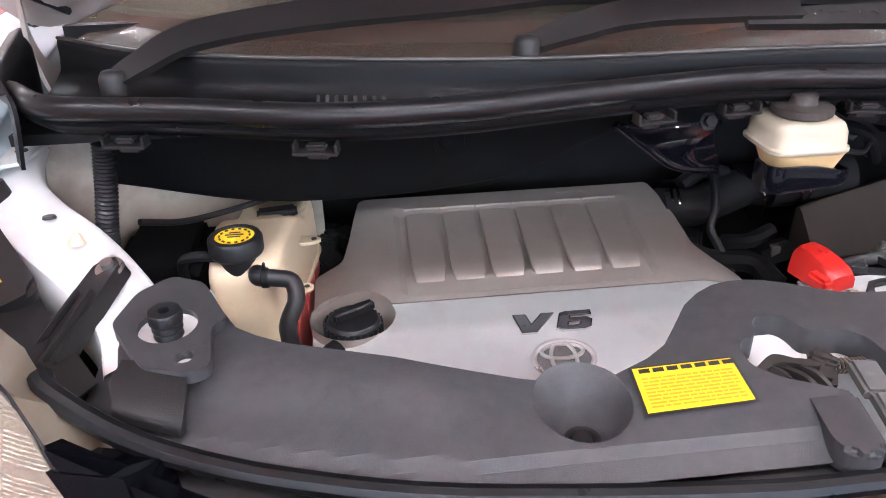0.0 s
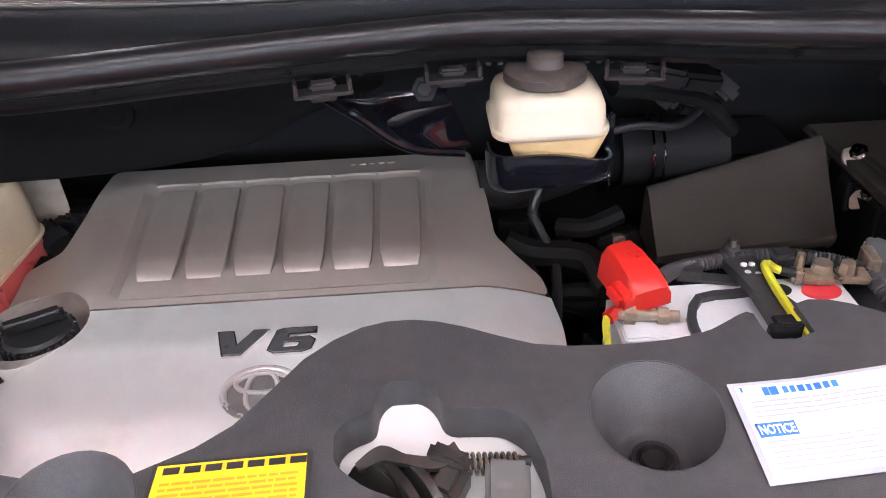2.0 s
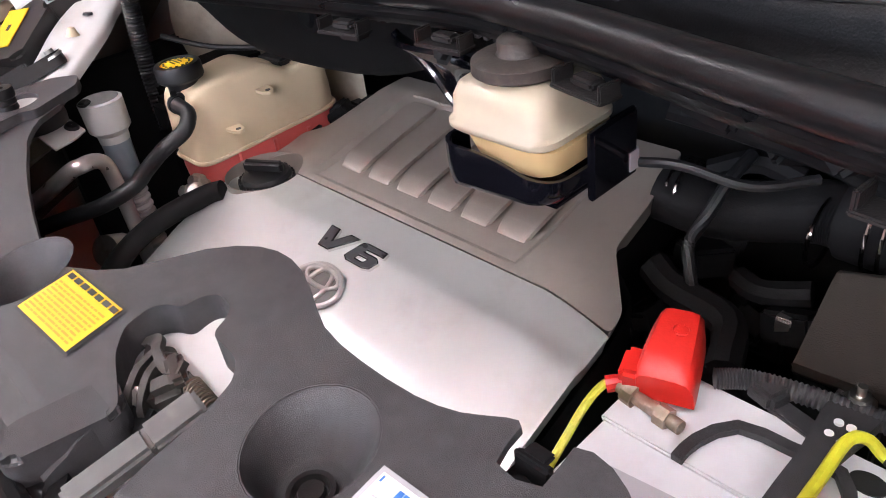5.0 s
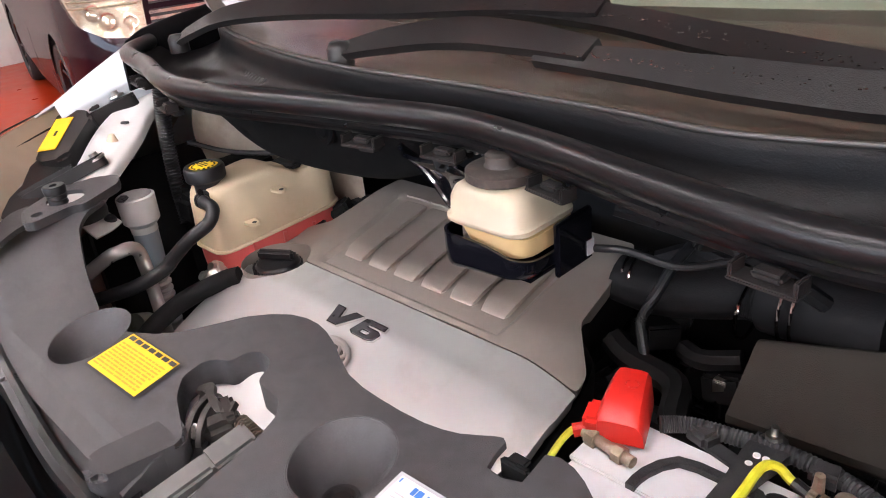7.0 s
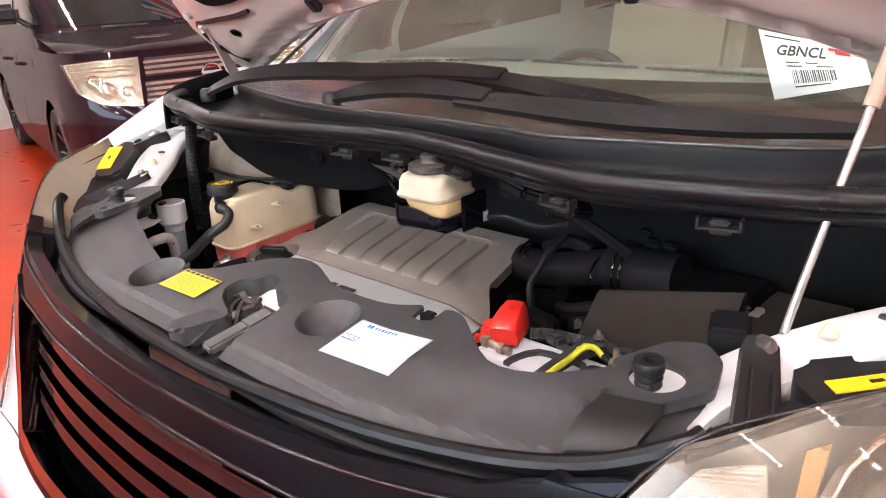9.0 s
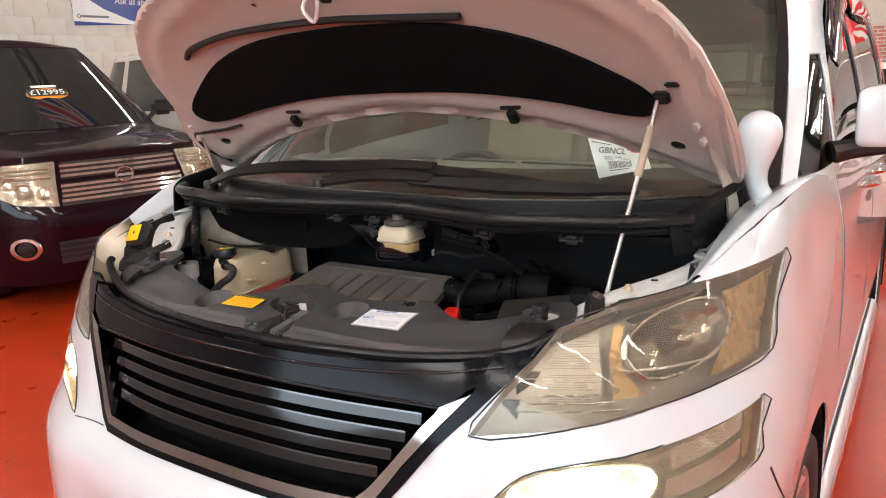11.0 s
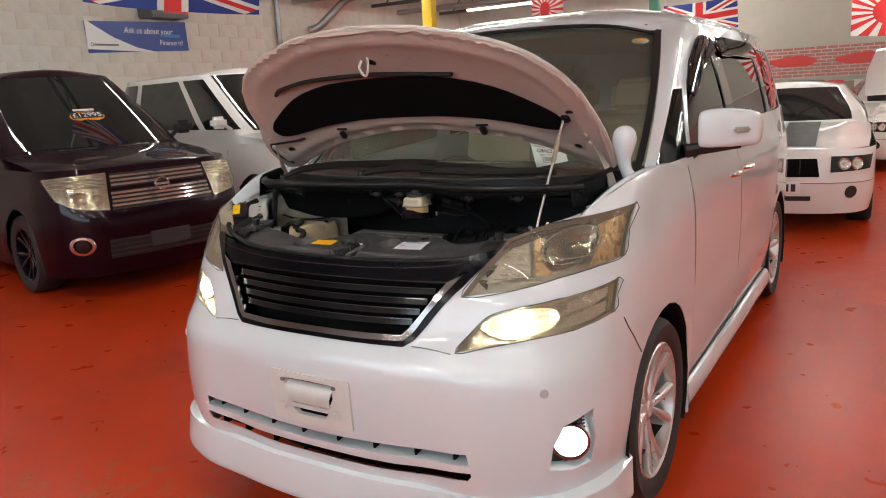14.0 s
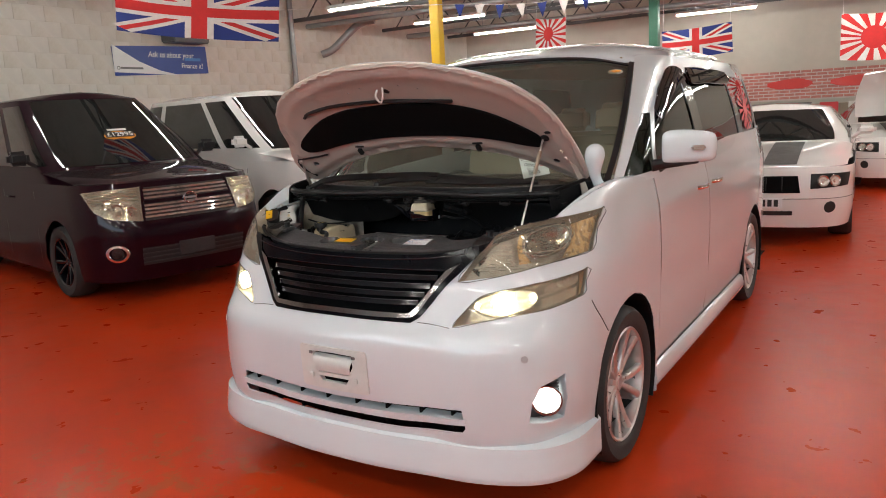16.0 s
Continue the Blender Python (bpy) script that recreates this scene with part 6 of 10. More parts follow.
for mm, w, d in ((pose(-0.008, -0.612, 1.026, 90, 0, -58), 0.062, 0.034), (pose(0.003, -0.610, 1.028, 88, 3, -56), 0.054, 0.032), (pose(-0.022, -0.606, 1.026, 70, 10, -40), 0.044, 0.030)):
    bm = bmesh.new()
    prism(bm, rounded([(-w / 2, -d / 2), (w / 2, -d * 0.42), (w * 0.42, d * 0.2), (w * 0.1, d / 2), (-w * 0.3, d * 0.42), (-w / 2, d * 0.1)], 0.006), -0.0026, 0.0026, mm, 0.0012)
    part("latch_plate", bm, "greasy", latch)
bm = bmesh.new()
box(bm, (0.018, -0.606, 1.026), (0.022, 0.030, 0.030), pose(0, 0, 0, 12, 8, -28), bevel=0.006)
box(bm, (0.020, -0.600, 1.043), (0.026, 0.012, 0.010), pose(0, 0, 0, 6, 14, -20), bevel=0.003)
part("latch_block", bm, "greasy", latch)
bm = bmesh.new()
ribbon(bm, [(-0.034, -0.598, 1.036), (-0.020, -0.594, 1.042), (-0.006, -0.600, 1.043), (0.012, -0.603, 1.042), (0.026, -0.597, 1.046)], [0.006, 0.010, 0.006, 0.008, 0.010], 0.005, up=(0, -0.3, 1))
part("latch_hook", bm, "greasy", latch)
bm = bmesh.new()
box(bm, (0.004, -0.634, 1.008), (0.050, 0.030, 0.030), pose(0, 0, 0, 20, 0, 28), bevel=0.006)
part("latch_case", bm, "bay", latch)
for k, (x, y, z, w, l) in enumerate(((0.052, -0.620, 1.034, 0.026, 0.038), (0.049, -0.664, 1.027, 0.022, 0.056))):
    bm = bmesh.new()
    box(bm, (x, y, z), (w, l, 0.012), pose(0, 0, 0, 10, 4, -5), bevel=0.003)
    part("latch_grip", bm, "grip", latch, "worn grey plastic release grip")
bm = bmesh.new()
ribbon(bm, [(0.046, -0.690, 1.018), (0.034, -0.696, 1.014), (0.020, -0.688, 1.014), (0.008, -0.676, 1.018), (-0.004, -0.664, 1.02)], [0.016, 0.012, 0.010, 0.008, 0.006], 0.006)
part("latch_lever", bm, "bay", latch)
bm = bmesh.new()
coil = [(0.030 + 0.032 * t / 108, -0.597 - 0.0002 * t * 0.1 + 0.0062 * math.cos(t * 0.5236), 1.033 + 0.0062 * math.sin(t * 0.5236)) for t in range(109)]
tube(bm, coil, 0.0011, 6, 1)
part("spring", bm, "spring", latch, "tan plated coil spring")
bm = bmesh.new()
rod(bm, (0.018, -0.597, 1.033), (0.068, -0.598, 1.033), 0.0035)
part("latch_pivot", bm, "greasy", latch)
bm = bmesh.new()
lathe(bm, [(0.0005, 0.003), (0.005, 0.003), (0.0055, 0.001), (0.007, 0.0)], pose(0.004, -0.626, 1.030, 60, 0, 30), 14)
part("latch_rivet", bm, "steel", latch)
bm = bmesh.new()
lips = LATCH + LATCH[:1]
surf(bm, [[(x, y, cover_z(x, y) - 0.001) for x, y in lips], [(x, y, cover_z(x, y) - 0.012) for x, y in lips], [(x, y, cover_z(x, y) - 0.026) for x, y in lips]], 1, 1)
part("opening_wall", bm, "plastic", shroud)

# ---- engine cover ----
CAP = (-0.383, -0.305)


def engine_z(x, y):
    z = float(np.interp(y, (-0.55, -0.42, -0.345, -0.288, -0.284, -0.235, -0.105, -0.06), (0.845, 0.906, 0.932, 0.9345, 0.9365, 0.9425, 0.9745, 0.979)))
    z -= 0.018 * max(0.0, (x - 0.06) / 0.07) ** 1.5 if y > -0.29 else 0.016 * max(0.0, (x - 0.05) / 0.08) ** 1.5
    z -= 0.012 * max(0.0, (-0.36 - x) / 0.06)
    if -0.318 + (y + 0.105) * -0.01 < x < 0.012 and -0.277 < y < -0.103:
        z -= 0.0055
    return z


efield = Field(engine_z)
engine = thing("engine_cover", "silver painted plastic engine cover with six moulded ribs", "engine cover")
SEAM = -0.2865
well = ring(CAP[0], CAP[1], 0.052, 0.05, 28)
rear_plan = rounded([(-0.37, -0.066), (0.066, -0.066), (0.08, -0.15), (0.084, -0.21), (0.128, -0.262), (0.132, SEAM), (-0.432, SEAM), (-0.432, -0.21), (-0.395, -0.192), (-0.385, -0.15)], 0.008, 4)
front_plan = rounded([(0.133, SEAM - 0.0016), (0.138, -0.33), (0.14, -0.53), (-0.43, -0.53), (-0.432, -0.34), (-0.432, SEAM - 0.0016)], 0.004, 3)
# rear slope in the darker tone, standing for what it reflects
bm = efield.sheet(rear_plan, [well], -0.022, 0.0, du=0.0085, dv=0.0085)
part("rear_panel", bm, "cover_in", engine, "rear panel with its darker reflections put into a warm grey colour", angle=30)
bm = efield.sheet(front_plan, [well], -0.022, 0.0, du=0.0085, dv=0.0085)
part("front_panel", bm, "cover", engine, "silver painted front panel", angle=30)
bm = bmesh.new()
for side_pts in ([(-0.37, -0.066), (0.066, -0.066)], [(0.066, -0.066), (0.084, -0.21), (0.134, -0.268), (0.14, -0.53)], [(-0.432, -0.53), (-0.432, -0.21), (-0.395, -0.192), (-0.37, -0.066)]):
    rows = [[(x * (1 - k) + (-0.15) * k, y - 0.0 * k, engine_z(x, y) - d) for x, y in side_pts] for k, d in ((0.006, 0.003), (0.0, 0.02), (0.006, 0.05), (0.01, 0.10))]
    surf(bm, rows, 4, 2)
part("cover_skirt", bm, "bay", engine)
bm = bmesh.new()
lathe(bm, [(0.052, 0.0), (0.051, -0.03), (0.046, -0.045), (0.0005, -0.046)], pose(CAP[0], CAP[1], engine_z(*CAP) + 0.004), 28)
part("filler_well", bm, "cover_in", engine)
x0, pitch = -0.308, 0.0525
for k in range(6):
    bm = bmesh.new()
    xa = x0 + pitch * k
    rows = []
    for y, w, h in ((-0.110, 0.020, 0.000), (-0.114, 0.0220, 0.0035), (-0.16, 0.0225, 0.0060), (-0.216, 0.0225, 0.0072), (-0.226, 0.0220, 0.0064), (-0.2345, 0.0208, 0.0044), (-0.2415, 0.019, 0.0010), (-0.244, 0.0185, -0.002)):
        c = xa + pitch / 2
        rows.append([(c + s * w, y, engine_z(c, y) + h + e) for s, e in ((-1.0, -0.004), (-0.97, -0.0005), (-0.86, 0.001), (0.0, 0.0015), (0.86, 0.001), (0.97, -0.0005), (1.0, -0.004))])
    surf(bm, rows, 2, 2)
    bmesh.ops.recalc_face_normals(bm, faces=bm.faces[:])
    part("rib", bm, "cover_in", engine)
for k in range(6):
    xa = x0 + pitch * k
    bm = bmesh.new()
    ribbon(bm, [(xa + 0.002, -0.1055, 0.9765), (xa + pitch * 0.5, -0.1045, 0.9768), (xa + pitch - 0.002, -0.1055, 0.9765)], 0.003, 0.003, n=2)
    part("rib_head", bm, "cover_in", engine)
bm = bmesh.new()
for k, w in enumerate((0.006, 0.008, 0.005, 0.007, 0.009)):
    box(bm, (-0.075 + 0.0115 * k, -0.0835, 0.9795), (w, 0.006, 0.0015), bevel=0.0004)
part("raised_marking", bm, "cover_in", engine)


def on_engine(x, y, lift):
    t = math.degrees(math.atan2(engine_z(x, y + 0.01) - engine_z(x, y - 0.01), 0.02))
    return pose(x, y, engine_z(x, y) + lift, t)


BV = ([(0.0, 1.0), (0.145, 1.0), (0.225, 0.36), (0.36, 1.0), (0.51, 1.0), (0.29, 0.0), (0.11, 0.0)],)
B6 = [(0.985, 1.0), (0.67, 1.0), (0.60, 0.93), (0.575, 0.5), (0.555, 0.13), (0.62, 0.0), (0.90, 0.0), (0.98, 0.10), (1.0, 0.46), (0.94, 0.60), (0.715, 0.60), (0.725, 0.79), (0.995, 0.79)]
B6H = [(0.70, 0.43), (0.84, 0.43), (0.865, 0.39), (0.85, 0.21), (0.82, 0.17), (0.70, 0.17), (0.685, 0.21)]
BW, BH2 = 0.094, 0.026


def letter(grow, z0, z1, six):
    """One wide slanted character of the badge as a plate."""
    place = on_engine(-0.147, -0.351, 0.0)

    def lay(p):
        return ((p[0] - 0.5) * BW + 0.004 * (p[1] - 0.5), (p[1] - 0.5) * BH2)

    def swell(poly, g):
        out = []
        k = len(poly)
        area = sum(poly[i][0] * poly[(i + 1) % k][1] - poly[(i + 1) % k][0] * poly[i][1] for i in range(k))
        sg = 1 if area > 0 else -1
        for i in range(k):
            a, b, c = (Vector(poly[j % k]) for j in (i - 1, i, i + 1))
            d1, d2 = (b - a).normalized(), (c - b).normalized()
            nrm = Vector((d1.y + d2.y, -d1.x - d2.x)) * sg
            nrm = nrm / max(0.5, nrm.length_squared / 2)
            out.append(tuple(b + nrm * g))
        return out

    bm = bmesh.new()
    outer = swell([lay(p) for p in (B6 if six else BV[0])], grow)
    flat = Field(lambda x, y: 0.0)
    holes = [swell([lay(p) for p in B6H], -grow)] if six else []
    bm.free()
    bm = flat.sheet(outer, holes, z0, z1, du=0.2, dv=0.2)
    bm.transform(place)
    return bm


for six in (False, True):
    edge = part("badge_letter", letter(0.0012, 0.0005, 0.0042, six), "chrome", engine, "chrome edged badge letter")
    part("badge_face", letter(-0.0003, 0.0042, 0.0052, six), "badge", edge, "charcoal face")
bm = bmesh.new()
m = on_engine(-0.145, -0.402, 0.004)
for rx, ry, cy in ((0.035, 0.0245, 0.0), (0.0145, 0.0225, 0.0), (0.0245, 0.010, 0.010)):
    pts = [m @ Vector((rx * math.cos(a), cy + ry * math.sin(a), 0)) for a in np.linspace(0, 2 * math.pi, 28, endpoint=False)]
    tube(bm, pts, 0.0032 if rx > 0.03 else 0.0025, 8, 1, closed=True)
emblem = part("emblem", bm, "alloy", engine, "chrome oval emblem")
# grey back plate paints the dark reflections between the rings
bm = bmesh.new()
prism(bm, ring(0, 0, 0.035, 0.0245, 28), -0.003, -0.0015, m)
part("emblem_back", bm, "grip", emblem)
cap = thing("oil_filler_cap", "black ribbed oil filler cap in the engine cover", "oil cap")
cz = engine_z(*CAP) - 0.030
bm = bmesh.new()
lathe(bm, [(0.0005, 0.034), (0.020, 0.0335), (0.030, 0.031), (0.033, 0.027), (0.034, 0.0), (0.034, -0.012)], pose(CAP[0], CAP[1], cz), 30)
part("cap_body", bm, "rubber", cap)
bm = bmesh.new()
box(bm, (CAP[0], CAP[1], cz + 0.040), (0.058, 0.013, 0.016), pose(0, 0, 0, 0, 0, 28), bevel=0.004, seg=3)
part("cap_grip", bm, "rubber", cap)
bm = bmesh.new()
for k in range(28):
    a = 2 * math.pi * k / 28
    box(bm, (CAP[0] + 0.0345 * math.cos(a), CAP[1] + 0.0345 * math.sin(a), cz + 0.012), (0.0035, 0.0035, 0.028), pose(0, 0, 0, 0, 0, math.degrees(a)), bevel=0.001, seg=1)
tagged(part("grip_ribs", bm, "rubber", cap), kind="stuff")

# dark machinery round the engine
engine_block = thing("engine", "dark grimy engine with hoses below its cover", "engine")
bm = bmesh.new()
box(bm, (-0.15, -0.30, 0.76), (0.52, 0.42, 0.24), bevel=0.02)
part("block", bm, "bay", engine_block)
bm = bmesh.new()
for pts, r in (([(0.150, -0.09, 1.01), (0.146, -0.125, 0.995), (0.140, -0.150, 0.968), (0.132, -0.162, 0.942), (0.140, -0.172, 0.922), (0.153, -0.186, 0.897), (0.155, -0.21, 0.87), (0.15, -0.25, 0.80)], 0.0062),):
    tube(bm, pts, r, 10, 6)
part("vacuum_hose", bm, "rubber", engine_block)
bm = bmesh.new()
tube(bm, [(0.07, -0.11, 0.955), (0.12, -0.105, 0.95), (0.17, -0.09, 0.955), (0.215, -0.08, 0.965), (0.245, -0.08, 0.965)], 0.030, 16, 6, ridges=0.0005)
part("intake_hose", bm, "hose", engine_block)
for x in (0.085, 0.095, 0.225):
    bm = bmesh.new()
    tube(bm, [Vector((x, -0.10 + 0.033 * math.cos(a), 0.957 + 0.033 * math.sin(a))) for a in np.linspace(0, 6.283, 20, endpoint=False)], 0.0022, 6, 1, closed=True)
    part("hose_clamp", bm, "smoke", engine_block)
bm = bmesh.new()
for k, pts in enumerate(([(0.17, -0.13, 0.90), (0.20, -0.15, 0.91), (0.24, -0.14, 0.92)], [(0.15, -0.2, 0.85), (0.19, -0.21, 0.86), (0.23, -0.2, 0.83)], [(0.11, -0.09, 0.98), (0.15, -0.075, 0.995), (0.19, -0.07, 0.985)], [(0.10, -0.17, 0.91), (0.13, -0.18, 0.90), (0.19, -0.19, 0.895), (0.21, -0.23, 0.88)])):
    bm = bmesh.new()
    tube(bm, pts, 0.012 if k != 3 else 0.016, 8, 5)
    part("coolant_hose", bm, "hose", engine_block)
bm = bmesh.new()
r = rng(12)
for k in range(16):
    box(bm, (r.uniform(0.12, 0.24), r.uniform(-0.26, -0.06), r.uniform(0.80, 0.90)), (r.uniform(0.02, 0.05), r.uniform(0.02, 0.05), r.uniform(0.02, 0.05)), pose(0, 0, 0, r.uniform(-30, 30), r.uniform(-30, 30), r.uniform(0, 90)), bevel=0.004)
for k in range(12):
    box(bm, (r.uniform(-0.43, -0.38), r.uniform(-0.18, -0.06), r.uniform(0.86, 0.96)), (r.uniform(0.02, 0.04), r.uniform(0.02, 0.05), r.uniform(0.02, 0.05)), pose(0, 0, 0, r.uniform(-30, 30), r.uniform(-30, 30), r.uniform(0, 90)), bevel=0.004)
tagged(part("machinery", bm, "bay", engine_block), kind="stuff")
bm = bmesh.new()
box(bm, (0.232, -0.173, 0.898), (0.014, 0.006, 0.022), bevel=0.001)
box(bm, (0.232, -0.169, 0.909), (0.014, 0.012, 0.003), bevel=0.001)
part("zinc_clip", bm, "steel", engine_block)

# ---- coolant tank ----
coolant = thing("coolant_tank", "milky coolant tank part filled with pink coolant", "coolant tank")
TP = rounded([(-0.537, -0.350), (-0.470, -0.350), (-0.456, -0.335), (-0.425, -0.165), (-0.436, -0.145), (-0.505, -0.140), (-0.545, -0.25)], 0.014, 4)
TC = Vector((-0.482, -0.245))


def tank_seam(y):
    return 0.936 + 0.022 * min(1.0, max(0.0, (y + 0.345) / 0.19))


def tank_top(y):
    saddle = max(0.0, 1.0 - abs(y + 0.205) / 0.022)
    return float(np.interp(y, (-0.35, -0.33, -0.24, -0.225, -0.185, -0.17, -0.14), (1.026, 1.034, 1.040, 1.036, 1.030, 1.034, 1.028))) - 0.010 * saddle


def tank_block(bm, levels):
    """A closed moulding through rings round the plan: each level a height rule and a size."""
    rings = []
    for rule, k in levels:
        rings.append([bm.verts.new((TC.x + (x - TC.x) * k, TC.y + (y - TC.y) * k, rule(TC.y + (y - TC.y) * k))) for x, y in PLAN])
    for a, b in zip(rings, rings[1:]):
        for i in range(len(a)):
            j = (i + 1) % len(a)
            bm.faces.new([a[i], a[j], b[j], b[i]])
    bm.faces.new(rings[-1])
    bm.faces.new(rings[0][::-1])
    bmesh.ops.recalc_face_normals(bm, faces=bm.faces[:])


PLAN = []
for (xa, ya), (xb, yb) in zip(TP, TP[1:] + TP[:1]):
    n = max(1, int(math.hypot(xb - xa, yb - ya) / 0.008))
    PLAN += [(xa + (xb - xa) * k / n, ya + (yb - ya) * k / n) for k in range(n)]
bm = bmesh.new()
tank_block(bm, [(lambda y: tank_seam(y) + 0.001, 1.0), (lambda y: tank_seam(y) + 0.03, 0.995), (lambda y: tank_top(y) - 0.018, 0.975), (lambda y: tank_top(y) - 0.009, 0.955), (lambda y: tank_top(y) - 0.003, 0.92), (lambda y: tank_top(y), 0.86), (lambda y: tank_top(y) + 0.001, 0.55), (lambda y: tank_top(y) + 0.001, 0.2)])
part("tank_body", bm, "tank", coolant, angle=50)
bm = bmesh.new()
tank_block(bm, [(lambda y: 0.80, 0.90), (lambda y: tank_seam(y) - 0.02, 0.985), (lambda y: tank_seam(y), 0.99)])
part("coolant_level", bm, "pink", coolant, "pink coolant showing through")
for (xa, ya) in ((-0.450, -0.30), (-0.441, -0.25), (-0.432, -0.20)):
    bm = bmesh.new()
    tube(bm, [(xa + 0.0015, ya, 0.94), (xa - 0.001, ya, 0.90), (xa - 0.004, ya, 0.85)], 0.003, 6, 3)
    part("mould_rib", bm, "pink", coolant)
bm = bmesh.new()
tube(bm, [((x - TC.x) * 1.012 + TC.x, (y - TC.y) * 1.012 + TC.y, tank_seam(y)) for x, y in PLAN], 0.003, 6, 1, closed=True)
part("weld_seam", bm, "tank", coolant)
bm = bmesh.new()
box(bm, (-0.470, -0.205, 1.032), (0.05, 0.022, 0.010), pose(0, 0, 0, 0, 0, 8), bevel=0.003)
part("saddle_pad", bm, "rubber", coolant)
for y, z in ((-0.25, 1.012), (-0.30, 0.975)):
    bm = bmesh.new()
    x = -0.430 if y > -0.28 else -0.440
    prism(bm, rounded([(x - 0.012, y - 0.010), (x + 0.008, y - 0.008), (x + 0.016, y), (x + 0.008, y + 0.008), (x - 0.012, y + 0.010)], 0.005), z - 0.002, z + 0.002)
    lug = part("tank_lug", bm, "tank", coolant)
    bm = bmesh.new()
    prism(bm, ring(x + 0.006, y, 0.0035, n=12), z + 0.002, z + 0.0026)
    part("lug_hole", bm, "ink", lug)
CX, CY = -0.503, -0.324
bm = bmesh.new()
lathe(bm, [(0.020, 1.02), (0.020, 1.040), (0.028, 1.041), (0.030, 1.044), (0.030, 1.059), (0.028, 1.0625), (0.022, 1.063), (0.0215, 1.0615)], pose(CX, CY, 0, 0), 32)
tcap = part("tank_cap", bm, "rubber", coolant)
bm = bmesh.new()
lathe(bm, [(0.0215, 1.0613), (0.0003, 1.063)], pose(CX, CY, 0, 0), 28)
part("cap_label", bm, "yellow", tcap, "yellow warning disc")
bm = bmesh.new()
for k in range(14):
    a = k * 0.449
    box(bm, (CX + 0.0165 * math.cos(a), CY + 0.0165 * math.sin(a), 1.0622), (0.0035, 0.0020, 0.0012), pose(0, 0, 0, 0, 0, math.degrees(a) + 90))
for dy, w in ((0.005, 0.012), (0.0, 0.020), (-0.005, 0.014)):
    box(bm, (CX, CY + dy, 1.0633), (w, 0.0016, 0.0008))
tagged(part("cap_print", bm, "ink", tcap), kind="stuff")
bm = bmesh.new()
tube(bm, [(-0.482, -0.340, 1.023), (-0.479, -0.352, 1.023), (-0.462, -0.354, 1.022), (-0.444, -0.354, 1.016), (-0.440, -0.368, 1.000), (-0.449, -0.396, 0.985), (-0.440, -0.430, 0.972), (-0.434, -0.450, 0.964), (-0.450, -0.488, 0.950), (-0.492, -0.529, 0.935), (-0.53, -0.56, 0.92)], 0.0098, 12, 6)
part("overflow_hose", bm, "rubber", coolant)
bm = bmesh.new()
lathe(bm, [(0.0105, -0.004), (0.0115, -0.003), (0.0115, 0.003), (0.0105, 0.004)], Matrix.Translation((-0.472, -0.353, 1.0225)) @ pose(0, 0, 0, 0, 90, 0), 16)
box(bm, (-0.472, -0.353, 1.037), (0.003, 0.008, 0.008), bevel=0.001)
part("hose_clip", bm, "bay", coolant)
bm = bmesh.new()
tube(bm, [(-0.525, -0.33, 1.04), (-0.548, -0.326, 1.04), (-0.565, -0.32, 1.03), (-0.568, -0.31, 0.99)], 0.006, 8, 5)
part("vent_hose", bm, "hose", coolant)
bm = bmesh.new()
tube(bm, [(-0.400, -0.36, 0.925), (-0.417, -0.379, 0.920), (-0.430, -0.435, 0.91), (-0.418, -0.49, 0.90), (-0.42, -0.53, 0.87)], 0.0135, 12, 6)
part("radiator_hose", bm, "hose", coolant)

# washer bottle neck, pipes and wing side
washer = thing("washer_bottle", "translucent washer bottle neck with a black cap", "washer bottle")
WX, WY = -0.540, -0.420
bm = bmesh.new()
lathe(bm, [(0.019, 0.985), (0.0195, 0.995), (0.0265, 1.003), (0.0275, 1.040), (0.024, 1.042)], pose(WX, WY, 0), 24)
part("bottle_neck", bm, "neck", washer)
bm = bmesh.new()
lathe(bm, [(0.016, 0.915), (0.0175, 0.95), (0.0185, 0.9848)], pose(WX, WY, 0), 22)
part("neck_pipe", bm, "fluidblue", washer, "clear pipe with blue washer fluid")
bm = bmesh.new()
prof = [(0.014, 0.80)]
for k in range(9):
    z = 0.815 + 0.011 * k
    prof += [(0.0145, z), (0.0185, z + 0.003), (0.0185, z + 0.006), (0.0145, z + 0.009)]
lathe(bm, prof + [(0.016, 0.9148)], pose(WX - 0.002, WY - 0.002, 0), 20)
part("bellows", bm, "neck", washer, "ribbed bellows of the filler pipe")
bm = bmesh.new()
lathe(bm, [(0.0005, 1.054), (0.012, 1.0535), (0.014, 1.056), (0.025, 1.0555), (0.030, 1.052), (0.031, 1.045), (0.0295, 1.036)], pose(WX, WY, 0, 4), 26)
box(bm, (WX + 0.018, WY - 0.024, 1.048), (0.016, 0.012, 0.006), pose(0, 0, 0, 0, 0, -50), bevel=0.002)
part("bottle_cap", bm, "rubber", washer)
pipe = thing("air_conditioning_pipe", "bent bare alloy pipe with a service cap", "pipe")
bm = bmesh.new()
tube(bm, [(-0.545, -0.56, 0.945), (-0.515, -0.535, 0.962), (-0.485, -0.513, 0.985), (-0.470, -0.500, 0.997), (-0.464, -0.490, 1.000), (-0.468, -0.474, 0.998), (-0.478, -0.460, 0.985), (-0.483, -0.455, 0.955), (-0.485, -0.453, 0.90), (-0.487, -0.452, 0.82)], 0.0095, 14, 6)
part("pipe_run", bm, "alloy", pipe)
bm = bmesh.new()
lathe(bm, [(0.0098, 0.930), (0.0125, 0.931), (0.0125, 0.938), (0.0098, 0.939)], pose(-0.4835, -0.4545, 0), 16)
part("pipe_collar", bm, "steel", pipe)
